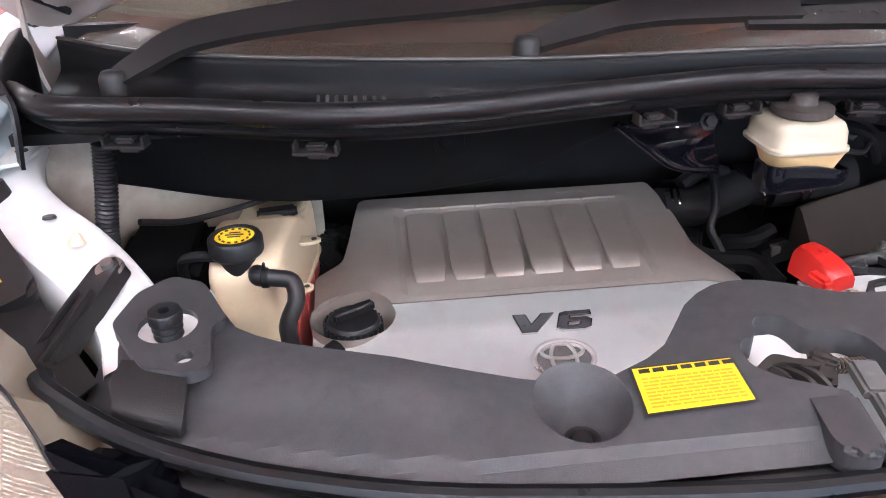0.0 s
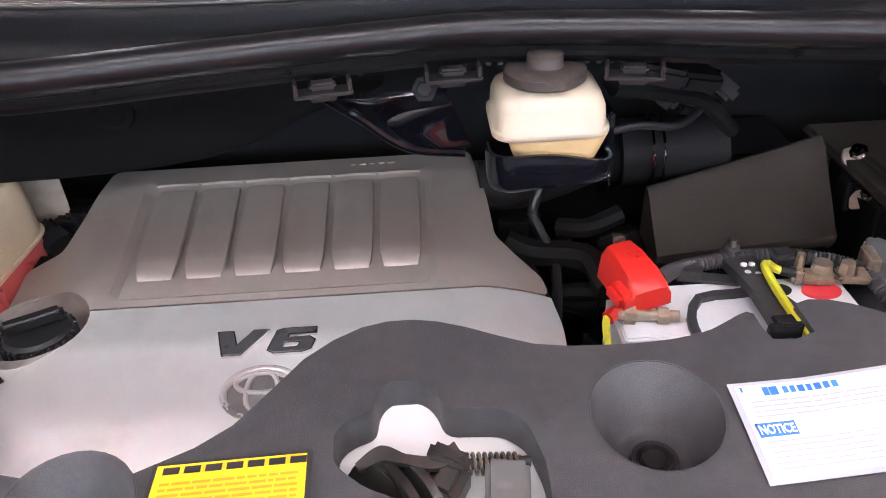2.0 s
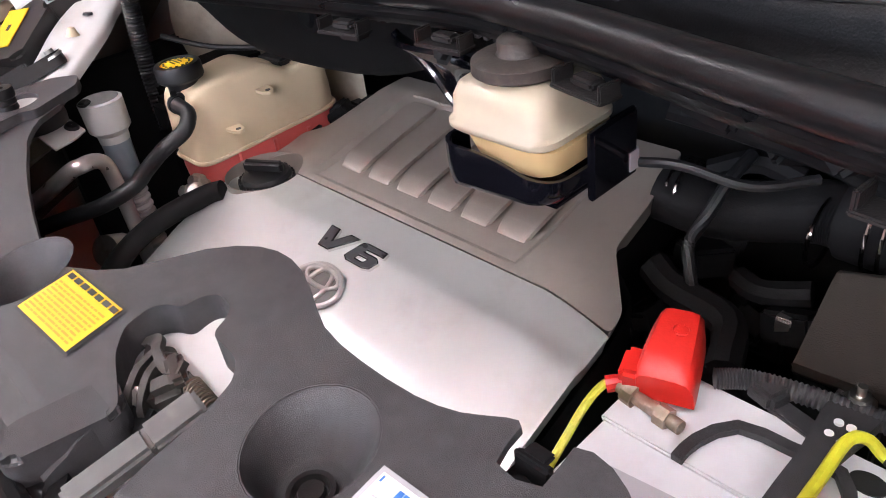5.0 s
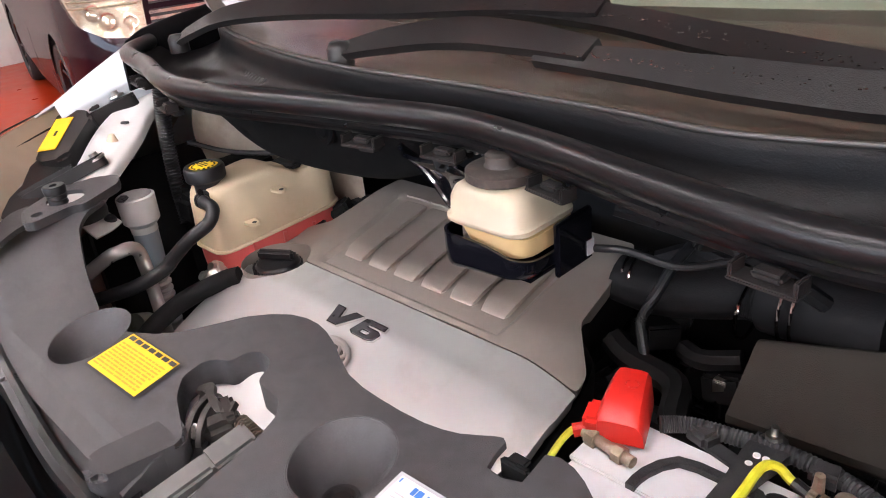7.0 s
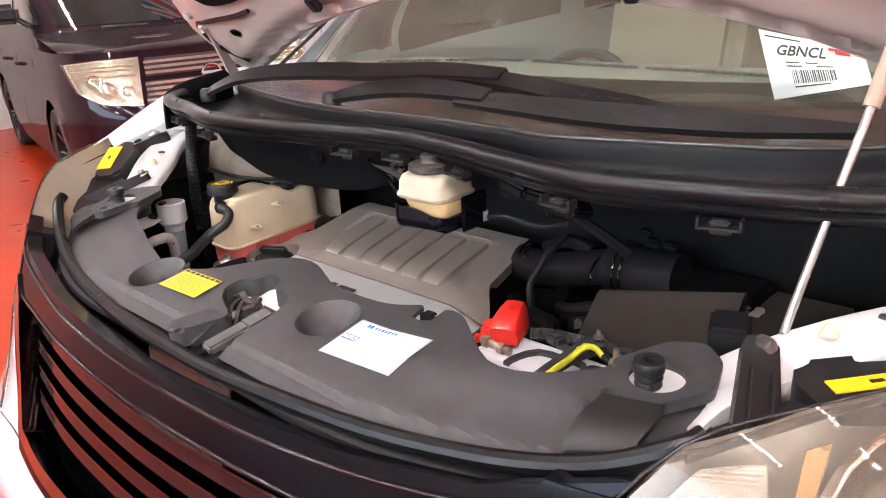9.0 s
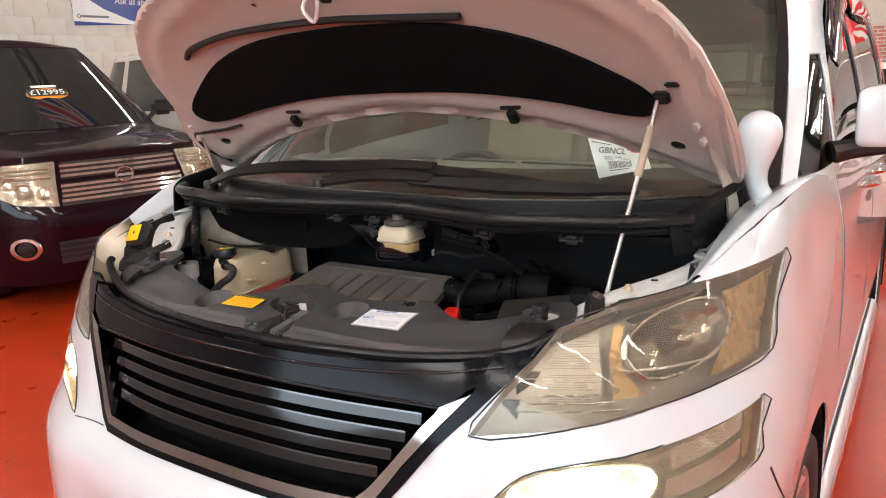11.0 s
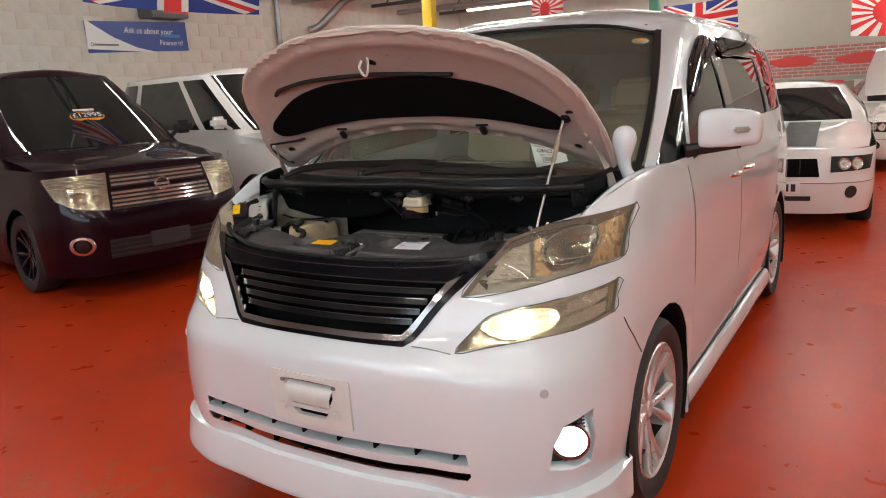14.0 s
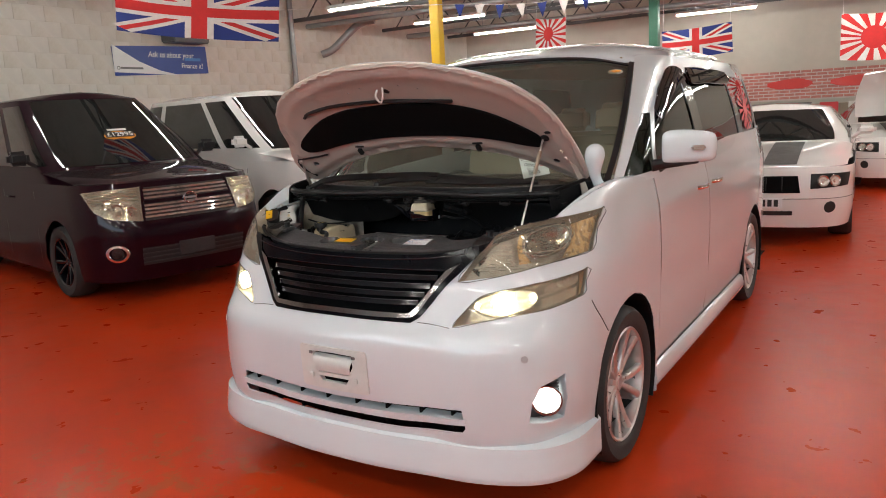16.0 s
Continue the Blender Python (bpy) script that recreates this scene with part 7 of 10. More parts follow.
bm = bmesh.new()
lathe(bm, [(0.0065, 0.99), (0.0065, 1.010), (0.0095, 1.0105), (0.0100, 1.012), (0.0100, 1.025), (0.0085, 1.027), (0.0005, 1.0275)], pose(-0.459, -0.502, 0, 6, 6), 12)
part("service_cap", bm, "steel", pipe)
joint = thing("hose_joint", "small alloy pipe joints below the coolant tank", "pipe joint")
for (x, y, z), q in (((-0.452, -0.368, 0.925), 0.011), ((-0.438, -0.378, 0.918), 0.013), ((-0.462, -0.380, 0.910), 0.012), ((-0.446, -0.392, 0.905), 0.010)):
    bm = bmesh.new()
    lathe(bm, [(0.0005, q), (q * 0.6, q), (q * 0.7, q * 0.5), (q, q * 0.4), (q, -q * 0.6), (q * 0.6, -q), (q * 0.5, -q * 1.6)], Matrix.Translation((x, y, z)) @ pose(0, 0, 0, 40 + 900 * (y + 0.38), 20, 2000 * (x + 0.45)), 12)
    part("joint_nut", bm, "steel", joint)
bm = bmesh.new()
lathe(bm, [(0.0005, 0.03), (0.02, 0.03), (0.021, 0.0), (0.016, -0.005)], Matrix.Translation((-0.462, -0.485, 0.88)) @ pose(0, 0, 0, 60, 0, 30), 16)
part("joint_sleeve", bm, "steel", joint)
loom = thing("wiring_conduit", "corrugated black wiring conduit beside the wing", "conduit")
bm = bmesh.new()
tube(bm, [(-0.624, -0.303, 1.168), (-0.630, -0.308, 1.12), (-0.640, -0.31, 1.06), (-0.635, -0.315, 1.0), (-0.62, -0.32, 0.94)], 0.0125, 12, 8, ridges=0.0025)
part("conduit_run", bm, "rubber", loom)
bm = bmesh.new()
tube(bm, [(-0.61, -0.29, 1.07), (-0.57, -0.24, 1.045), (-0.50, -0.19, 1.04), (-0.43, -0.16, 1.05)], 0.004, 8, 6)
tube(bm, [(-0.63, -0.28, 1.165), (-0.60, -0.27, 1.172), (-0.55, -0.275, 1.165)], 0.006, 8, 6)
part("cable", bm, "rubber", loom)
bm = bmesh.new()
surf(bm, [[(-0.73, -0.20, 1.13), (-0.66, -0.15, 1.14), (-0.55, -0.12, 1.10), (-0.42, -0.10, 1.06)], [(-0.73, -0.22, 1.04), (-0.66, -0.19, 1.05), (-0.55, -0.13, 1.02), (-0.42, -0.10, 1.0)], [(-0.73, -0.20, 0.94), (-0.66, -0.17, 0.95), (-0.55, -0.12, 0.94), (-0.42, -0.10, 0.94)], [(-0.73, -0.20, 0.80), (-0.66, -0.17, 0.80), (-0.55, -0.12, 0.80), (-0.42, -0.10, 0.80)]], 6, 5)
part("strut_tower", bm, "tower", van, "stained cream strut tower, darkened in colour for the shade there")
bm = bmesh.new()
box(bm, (-0.608, -0.235, 0.92), (0.105, 0.16, 0.19), bevel=0.014)
box(bm, (-0.575, -0.325, 0.975), (0.055, 0.03, 0.05), bevel=0.010)
solid("relay_box", bm, "dark", "matt black relay box beside the coolant tank", "relay box")

# ---- brake fluid reservoir ----
fluid = thing("brake_fluid_reservoir", "cream brake fluid reservoir with a round grey cap", "reservoir")
FC = (0.112, -0.350)


def rounded_block(bm, cx, cy, levels, r=0.018, turn=0.0):
    rings = []
    for z, w, d in levels:
        row = []
        for x, y in rounded([(-w / 2, -d / 2), (w / 2, -d / 2), (w / 2, d / 2), (-w / 2, d / 2)], min(r, w * 0.3), 5):
            a = radians(turn)
            row.append(bm.verts.new((cx + x * math.cos(a) - y * math.sin(a), cy + x * math.sin(a) + y * math.cos(a), z)))
        rings.append(row)
    for a, b in zip(rings, rings[1:]):
        for i in range(len(a)):
            j = (i + 1) % len(a)
            bm.faces.new([a[i], a[j], b[j], b[i]])
    bm.faces.new(rings[-1])
    bm.faces.new(rings[0][::-1])
    bmesh.ops.recalc_face_normals(bm, faces=bm.faces[:])


bm = bmesh.new()
rounded_block(bm, FC[0], FC[1], [(1.1395, 0.084, 0.076), (1.142, 0.090, 0.081), (1.146, 0.090, 0.081), (1.148, 0.085, 0.077), (1.162, 0.083, 0.075), (1.170, 0.077, 0.069), (1.1745, 0.064, 0.058), (1.1755, 0.05, 0.045)])
part("reservoir_top", bm, "brake", fluid, angle=50)
bm = bmesh.new()
rounded_block(bm, FC[0] + 0.006, FC[1], [(1.112, 0.045, 0.045), (1.118, 0.066, 0.06), (1.1393, 0.080, 0.072)])
part("reservoir_base", bm, "brake_low", fluid)
bm = bmesh.new()
lathe(bm, [(0.024, 1.174), (0.0295, 1.1762), (0.0318, 1.178), (0.0314, 1.185), (0.028, 1.1868), (0.0152, 1.1875), (0.0140, 1.189), (0.0138, 1.1965), (0.0115, 1.1985), (0.0005, 1.199)], pose(FC[0] - 0.002, FC[1] - 0.004, 0), 30)
part("reservoir_cap", bm, "cap", fluid, "weathered round grey cap", angle=40)
bm = bmesh.new()
rows = []
for a in np.linspace(-2.9, 0.2, 14):
    x, y = FC[0] + 0.049 * max(-1, min(1, 1.25 * math.cos(a))), FC[1] + 0.044 * max(-1, min(1, 1.25 * math.sin(a)))
    low = 1.101 + 0.004 * math.cos(a)
    rows.append([(x, y, 1.131 - 0.012 * max(0, math.cos(a))), (x, y, 1.113), (x * 0.97 + FC[0] * 0.03, y * 0.97 + FC[1] * 0.03, low + 0.002), (FC[0] + (x - FC[0]) * 0.85, FC[1] + (y - FC[1]) * 0.85, low)])
surf(bm, rows, 3, 2, 0.003)
box(bm, (FC[0], FC[1] + 0.01, 1.099), (0.085, 0.075, 0.004), bevel=0.001)
box(bm, (FC[0] + 0.052, FC[1] + 0.02, 1.12), (0.006, 0.05, 0.05), bevel=0.002)
part("reservoir_bracket", bm, "black", fluid, "gloss black steel cradle")
bm = bmesh.new()
box(bm, (0.163, -0.31, 1.107), (0.010, 0.014, 0.018), bevel=0.002)
part("level_plug", bm, "ltgrey", fluid)
bm = bmesh.new()
tube(bm, [(0.172, -0.31, 1.107), (0.20, -0.305, 1.11), (0.24, -0.29, 1.10), (0.27, -0.26, 1.10)], 0.0036, 8, 6)
part("reservoir_hose", bm, "rubber", fluid)
brace = thing("cowl_brace", "black pressed steel cowl brace", "brace")
bm = bmesh.new()
surf(bm, [[(-0.075, -0.30, 1.158), (-0.03, -0.335, 1.165), (0.035, -0.33, 1.165)], [(-0.045, -0.29, 1.135), (0.0, -0.305, 1.135), (0.04, -0.30, 1.14)], [(0.0, -0.30, 1.103), (0.025, -0.305, 1.10), (0.055, -0.30, 1.098)]], 6, 5, 0.004)
tube(bm, [(-0.075, -0.305, 1.158), (-0.04, -0.30, 1.13), (0.0, -0.305, 1.102), (0.05, -0.31, 1.096)], 0.004, 8, 6)
part("brace_plate", bm, "black", brace)
bm = bmesh.new()
lathe(bm, [(0.0003, 0.006), (0.006, 0.006), (0.0065, 0.0), (0.0105, 0.0)], Matrix.Translation((0.018, -0.335, 1.166)) @ pose(0, 0, 0, 70), 6)
part("brace_bolt", bm, "bay", brace)
bm = bmesh.new()
for k, (x, y, z) in enumerate(((0.215, -0.30, 1.155), (0.25, -0.29, 1.145), (0.20, -0.26, 1.13), (0.245, -0.24, 1.11), (0.285, -0.26, 1.125))):
    box(bm, (x, y, z), (0.045, 0.03, 0.016), pose(0, 0, 0, 10 * k, 15, 20 * k), bevel=0.004)
tube(bm, [(0.18, -0.29, 1.14), (0.23, -0.27, 1.125), (0.28, -0.24, 1.10), (0.33, -0.2, 1.05)], 0.008, 8, 5)
tagged(solid("wiper_linkage", bm, "bay", "black brackets and wiring under the cowl", "bracket"), kind="stuff")

# ---- battery ----
battery = thing("battery", "white car battery with a red terminal cover", "battery")
bm = bmesh.new()
box(bm, (0.303, -0.43, 0.845), (0.232, 0.252, 0.19), bevel=0.006)
part("battery_case", bm, "bat", battery)
bm = bmesh.new()
box(bm, (0.303, -0.345, 0.9425), (0.230, 0.078, 0.005), bevel=0.0015)
part("battery_lid", bm, "bat", battery)
bm = bmesh.new()
HND = [(0.252, -0.400, 0.947), (0.254, -0.378, 0.948), (0.270, -0.350, 0.949), (0.305, -0.346, 0.949), (0.338, -0.346, 0.949), (0.354, -0.372, 0.948), (0.360, -0.398, 0.947)]
ribbon(bm, [(x, y + 0.014, z) for x, y, z in HND], 0.0085, 0.006, n=2)
part("carry_strap", bm, "plastic", battery)
bm = bmesh.new()
prism(bm, rounded([(0.333, -0.53), (0.413, -0.53), (0.413, -0.400), (0.333, -0.392)], 0.004), 0.9405, 0.9412)
blab = part("battery_label", bm, "ink", battery, "black label with round warning marks")
for mt, spots in (("blue", ((0.350, -0.408), (0.350, -0.424))), ("redink", ((0.366, -0.411), (0.338, -0.405))), ("green", ((0.396, -0.412),)), ("orange", ((0.366, -0.427),)), ("label", ((0.396, -0.431), (0.396, -0.448)))):
    bm = bmesh.new()
    for x, y in spots:
        if mt == "orange":
            prism(bm, [(x - 0.007, y - 0.006), (x + 0.007, y - 0.006), (x, y + 0.007)], 0.941, 0.9417)
        else:
            prism(bm, ring(x, y, 0.0068, n=18), 0.941, 0.9417)
    part("label_mark", bm, mt, blab)
bm = bmesh.new()
for x, y in ((0.350, -0.408), (0.366, -0.411), (0.350, -0.424)):
    prism(bm, ring(x, y, 0.0042, n=14), 0.9412, 0.9421)
box(bm, (0.383, -0.455, 0.9416), (0.004, 0.10, 0.0008))
for k in range(5):
    box(bm, (0.353, -0.444 - 0.006 * k, 0.9416), (0.03 - 0.003 * (k % 2), 0.002, 0.0008))
tagged(part("label_print", bm, "label", blab), kind="stuff")
bm = bmesh.new()
prism(bm, rounded([(0.215, -0.50), (0.30, -0.50), (0.30, -0.405), (0.215, -0.415)], 0.004), 0.9405, 0.941)
part("side_label", bm, "ltgrey", battery, "pale grey maker's label")
bm = bmesh.new()
RM = Matrix.Translation((0.198, -0.290, 0.014)) @ pose(0, 0, 0, 0, 0, 18)
lev = []
for d, top, wt, wb in ((-0.002, 0.9700, 0.016, 0.021), (0.004, 0.9780, 0.017, 0.022), (0.022, 0.9775, 0.019, 0.024), (0.044, 0.9720, 0.021, 0.026), (0.058, 0.9660, 0.0215, 0.027), (0.064, 0.9600, 0.0215, 0.027)):
    wt, wb = wt * 0.87, wb * 0.87
    lev.append([bm.verts.new(RM @ Vector((x, -d, z))) for x, z in ((-wb, 0.938), (-wb + 0.001, 0.950), (-wt - 0.0015, top - 0.006), (-wt + 0.002, top - 0.0012), (-wt * 0.5, top), (wt * 0.5, top), (wt - 0.002, top - 0.0012), (wt + 0.0015, top - 0.006), (wb - 0.001, 0.950), (wb, 0.938))])
for a, b in zip(lev, lev[1:]):
    for i in range(9):
        bm.faces.new([a[i], a[i + 1], b[i + 1], b[i]])
bm.faces.new(lev[0])
bm.faces.new(lev[-1][::-1])
bmesh.ops.recalc_face_normals(bm, faces=bm.faces[:])
cover_red = part("terminal_cover", bm, "red", battery, "red plastic terminal cover", angle=40)
bm = bmesh.new()
box(bm, RM @ Vector((-0.024, -0.050, 0.952)), (0.018, 0.030, 0.018), pose(0, 0, 0, 6, 0, 18), bevel=0.004)
part("cover_step", bm, "red", cover_red)
bm = bmesh.new()
for k in range(3):
    tube(bm, [RM @ Vector((0.004 + 0.006 * math.cos(a), -0.026 + 0.006 * math.sin(a), 0.9775)) for a in np.linspace(k * 2.1, k * 2.1 + 1.5, 6)], 0.0007, 5, 1)
part("cover_mark", bm, "red", cover_red)
bm = bmesh.new()
rod(bm, (0.186, -0.356, 0.952), (0.242, -0.364, 0.952), 0.0055)
rod(bm, (0.192, -0.3565, 0.952), (0.202, -0.358, 0.952), 0.0095, seg=8)
rod(bm, (0.222, -0.3613, 0.952), (0.232, -0.3625, 0.952), 0.0085, seg=6)
box(bm, (0.205, -0.352, 0.948), (0.03, 0.018, 0.008), bevel=0.002)
part("clamp_bolt", bm, "rust", battery, "corroded clamp bolt")
bm = bmesh.new()
tube(bm, [(0.196, -0.352, 0.952), (0.178, -0.355, 0.952), (0.172, -0.375, 0.945), (0.172, -0.41, 0.925), (0.175, -0.46, 0.90)], 0.0036, 8, 6)
part("yellow_cable", bm, "wire", battery)
bm = bmesh.new()
tube(bm, [(0.195, -0.352, 0.9525), (0.184, -0.3535, 0.9525), (0.176, -0.36, 0.951)], 0.0068, 10, 4)
part("cable_sleeve", bm, "red", battery)
bm = bmesh.new()
box(bm, (0.392, -0.318, 0.953), (0.036, 0.02, 0.012), pose(0, 0, 0, 0, 0, -12), bevel=0.004)
lathe(bm, [(0.0005, 0.968), (0.0085, 0.968), (0.0095, 0.965), (0.011, 0.945)], pose(0.397, -0.315, 0), 18)
box(bm, (0.374, -0.315, 0.955), (0.012, 0.016, 0.018), pose(0, 0, 0, 0, 0, -12), bevel=0.003)
box(bm, (0.425, -0.322, 0.955), (0.030, 0.022, 0.01), pose(0, 0, 0, 0, 0, -10), bevel=0.003)
lathe(bm, [(0.0005, 0.012), (0.007, 0.011), (0.008, 0.0), (0.011, 0.0)], pose(0.418, -0.322, 0.96), 6)
lathe(bm, [(0.0005, 0.016), (0.004, 0.015), (0.005, 0.0)], pose(0.375, -0.312, 0.963), 8)
part("negative_clamp", bm, "rust", battery, "corroded negative clamp")
bm = bmesh.new()
prism(bm, ring(0.392, -0.332, 0.019, 0.013), 0.9445, 0.947)
part("terminal_washer", bm, "redink", battery)
bm = bmesh.new()
prism(bm, ring(0.353, -0.326, 0.012, 0.009), 0.9445, 0.9465)
part("vent_plug", bm, "rubber", battery)
bm = bmesh.new()
ribbon(bm, [(0.326, -0.268, 0.951), (0.325, -0.30, 0.957), (0.324, -0.345, 0.961), (0.323, -0.40, 0.961), (0.326, -0.45, 0.957), (0.334, -0.49, 0.94)], [0.036, 0.032, 0.020, 0.018, 0.02, 0.024], 0.010)
strap = part("hold_down_strap", bm, "plastic", battery)
bm = bmesh.new()
for x, y in ((0.323, -0.305), (0.331, -0.305), (0.322, -0.318), (0.331, -0.322)):
    prism(bm, ring(x, y, 0.0032, n=10), 0.9615, 0.9645)
tagged(part("strap_hole", bm, "label", strap), kind="stuff")
bm = bmesh.new()
rod(bm, (0.324, -0.272, 0.95), (0.324, -0.272, 0.9725), 0.0032)
lathe(bm, [(0.0033, 0.968), (0.0075, 0.968), (0.008, 0.961), (0.0125, 0.961), (0.013, 0.958)], pose(0.324, -0.272, -0.004), 8)
part("strap_bolt", bm, "steel", strap, "zinc bolt and nut")
bm = bmesh.new()
tube(bm, [(0.238, -0.312, 0.958), (0.26, -0.296, 0.957), (0.30, -0.283, 0.954), (0.35, -0.276, 0.953), (0.40, -0.285, 0.953), (0.44, -0.312, 0.952), (0.455, -0.36, 0.94)], 0.0085, 10, 8, ridges=0.0015)
part("cable_conduit", bm, "conduit", battery)
for x, y, a in ((0.272, -0.297, -20), (0.372, -0.283, 8)):
    bm = bmesh.new()
    box(bm, (x, y, 0.954), (0.026, 0.022, 0.016), pose(0, 0, 0, 0, 0, a), bevel=0.004)
    part("conduit_clip", bm, "plastic", battery)
bm = bmesh.new()
box(bm, (0.29, -0.302, 0.9475), (0.06, 0.016, 0.004), pose(0, 0, 0, 0, 0, -15), bevel=0.001)
part("conduit_clip", bm, "plastic", battery)
bm = bmesh.new()
tube(bm, [(0.376, -0.318, 0.957), (0.355, -0.312, 0.960), (0.343, -0.312, 0.968), (0.335, -0.325, 0.972), (0.334, -0.36, 0.969), (0.334, -0.41, 0.968), (0.337, -0.46, 0.963), (0.345, -0.50, 0.945)], 0.0042, 8, 6)
part("earth_wire", bm, "wire", battery, "yellow and green earth wire")
bm = bmesh.new()
tube(bm, [(0.378, -0.317, 0.957), (0.368, -0.315, 0.958), (0.357, -0.312, 0.960)], 0.0052, 8, 4)
part("wire_sleeve", bm, "rubber", battery)
bm = bmesh.new()
prism(bm, rounded([(0.452, -0.335), (0.474, -0.338), (0.480, -0.290), (0.468, -0.275), (0.454, -0.280)], 0.004), 0.885, 0.968, None, 0.003)
part("fuse_holder", bm, "grey", battery, "grey plastic fuse holder beside the clamp")
bm = bmesh.new()
box(bm, (0.449, -0.306, 0.957), (0.012, 0.03, 0.026), pose(0, 0, 0, 0, 0, -10), bevel=0.002)
part("clamp_plate", bm, "rust", battery)
bm = bmesh.new()
for (x0, x1), y in (((0.232, 0.262), -0.438), ((0.228, 0.275), -0.456)):
    for k in range(4):
        w = (x1 - x0) / 4
        box(bm, (x0 + w * (k + 0.5), y, 0.9415), (w * 0.7, 0.010, 0.0008))
tagged(part("label_bars", bm, "label", battery), kind="stuff")
for x, y in ((0.290, -0.432), (0.304, -0.430), (0.290, -0.448)):
    bm = bmesh.new()
    box(bm, (x, y, 0.9415), (0.009, 0.007, 0.0008))
    part("label_symbol", bm, "label", battery)
battery.location = (0.0, 0.006, -0.014)

# ---- air filter box and the dark corner behind ----
airbox = thing("air_filter_box", "matt black air filter box with an intake pipe", "air filter box")
mat_x = Matrix(((0, 0, 1, 0), (1, 0, 0, 0), (0, 1, 0, 0), (0, 0, 0, 1)))
bm = bmesh.new()
lid_rows = []
for k in range(8):
    f = k / 7
    x = 0.262 + 0.206 * f
    lid_rows.append([(x, -0.216 + 0.014 * f, 0.895), (x, -0.223 + 0.014 * f, 0.904 + 0.004 * f), (x, -0.223 + 0.014 * f, 0.913 + 0.004 * f), (x, -0.216 + 0.014 * f, 0.9185 + 0.004 * f), (x, -0.170 + 0.030 * f, 0.962 + 0.034 * f), (x, -0.162 + 0.032 * f, 0.966 + 0.036 * f), (x, -0.155 + 0.032 * f, 0.964 + 0.036 * f), (x, -0.152 + 0.032 * f, 0.90)])
grid = [[bm.verts.new(p) for p in row] for row in lid_rows]
for a, b in zip(grid, grid[1:]):
    for i in range(7):
        bm.faces.new([a[i], b[i], b[i + 1], a[i + 1]])
bm.faces.new(grid[0][::-1])
bm.faces.new(grid[-1])
bmesh.ops.recalc_face_normals(bm, faces=bm.faces[:])
part("filter_lid", bm, "lid", airbox, angle=30)
bm = bmesh.new()
box(bm, (0.363, -0.206, 0.80), (0.20, 0.02, 0.20), bevel=0.004)
box(bm, (0.400, -0.06, 0.84), (0.13, 0.12, 0.27), bevel=0.010)
part("filter_base", bm, "bay", airbox)
bm = bmesh.new()
box(bm, (0.300, -0.2215, 0.870), (0.003, 0.014, 0.068), bevel=0.001, seg=1)
rib_one = part("base_rib", bm, "bay", airbox)
for k in range(1, 6):
    ob = new("base_rib", rib_one.data)
    ob.parent = airbox
    ob.location = (0.032 * k, 0.0, 0.0)
bm = bmesh.new()
tube(bm, [(0.245, -0.092, 0.978), (0.29, -0.096, 0.980), (0.33, -0.10, 0.982), (0.362, -0.10, 0.984)], 0.040, 20, 5)
part("intake_pipe", bm, "hose", airbox)
bm = bmesh.new()
for x in (0.272, 0.284):
    tube(bm, [Vector((x, -0.104 + 0.0425 * math.cos(a), 0.985 + 0.0425 * math.sin(a))) for a in np.linspace(0, 6.283, 22, endpoint=False)], 0.0018, 6, 1, closed=True)
part("pipe_clamp", bm, "smoke", airbox)
bm = bmesh.new()
for x, y, z in ((0.315, -0.10, 1.034), (0.345, -0.105, 1.036), (0.295, -0.085, 1.04)):
    box(bm, (x, y, z), (0.02, 0.016, 0.014), pose(0, 0, 0, 10, 20, 15), bevel=0.003)
part("air_sensor", bm, "bay", airbox)
fuse = thing("fuse_box", "black fuse box beside the battery", "fuse box")
bm = bmesh.new()
box(bm, (0.535, -0.20, 0.84), (0.10, 0.28, 0.26), bevel=0.012)
part("fuse_case", bm, "bay", fuse)
bm = bmesh.new()
box(bm, (0.535, -0.20, 0.978), (0.108, 0.288, 0.012), bevel=0.005)
box(bm, (0.535, -0.22, 0.988), (0.07, 0.18, 0.012), bevel=0.005)
part("fuse_lid", bm, "lid", fuse)
for y in (-0.30, -0.24, -0.18, -0.12):
    bm = bmesh.new()
    box(bm, (0.481, y, 0.955), (0.010, 0.024, 0.04), bevel=0.003)
    part("lid_clip", bm, "bay", fuse)
bm = bmesh.new()
box(bm, (0.52, -0.40, 0.86), (0.06, 0.13, 0.20), bevel=0.01)
part("fuse_extension", bm, "bay", fuse)
bm = bmesh.new()
tube(bm, [(0.470, -0.37, 0.94), (0.478, -0.40, 0.93), (0.480, -0.44, 0.90), (0.476, -0.48, 0.86)], 0.010, 10, 8, ridges=0.002)
part("loom_conduit", bm, "rubber", fuse)
for x, y, z, a in ((0.492, -0.155, 0.985, 30), (0.487, -0.20, 0.955, -20)):
    bm = bmesh.new()
    prism(bm, rounded([(-0.012, -0.006), (0.006, -0.012), (0.014, 0.004), (0.002, 0.012), (-0.008, 0.006)], 0.003), -0.002, 0.002, pose(x, y, z, 40, -30, a))
    part("cream_tab", bm, "tower", fuse, "cream painted bracket tab")
for y, z in ((-0.17, 1.0), (-0.21, 0.97)):
    bm = bmesh.new()
    lathe(bm, [(0.0005, 0.008), (0.006, 0.008), (0.007, 0.002), (0.010, 0.0)], pose(0.490, y, z, 20, -40), 8)
    part("lid_bolt", bm, "smoke", fuse)
bm = bmesh.new()
box(bm, (0.515, -0.43, 1.005), (0.07, 0.08, 0.008), pose(0, 0, 0, 10, 0, 20), bevel=0.002)
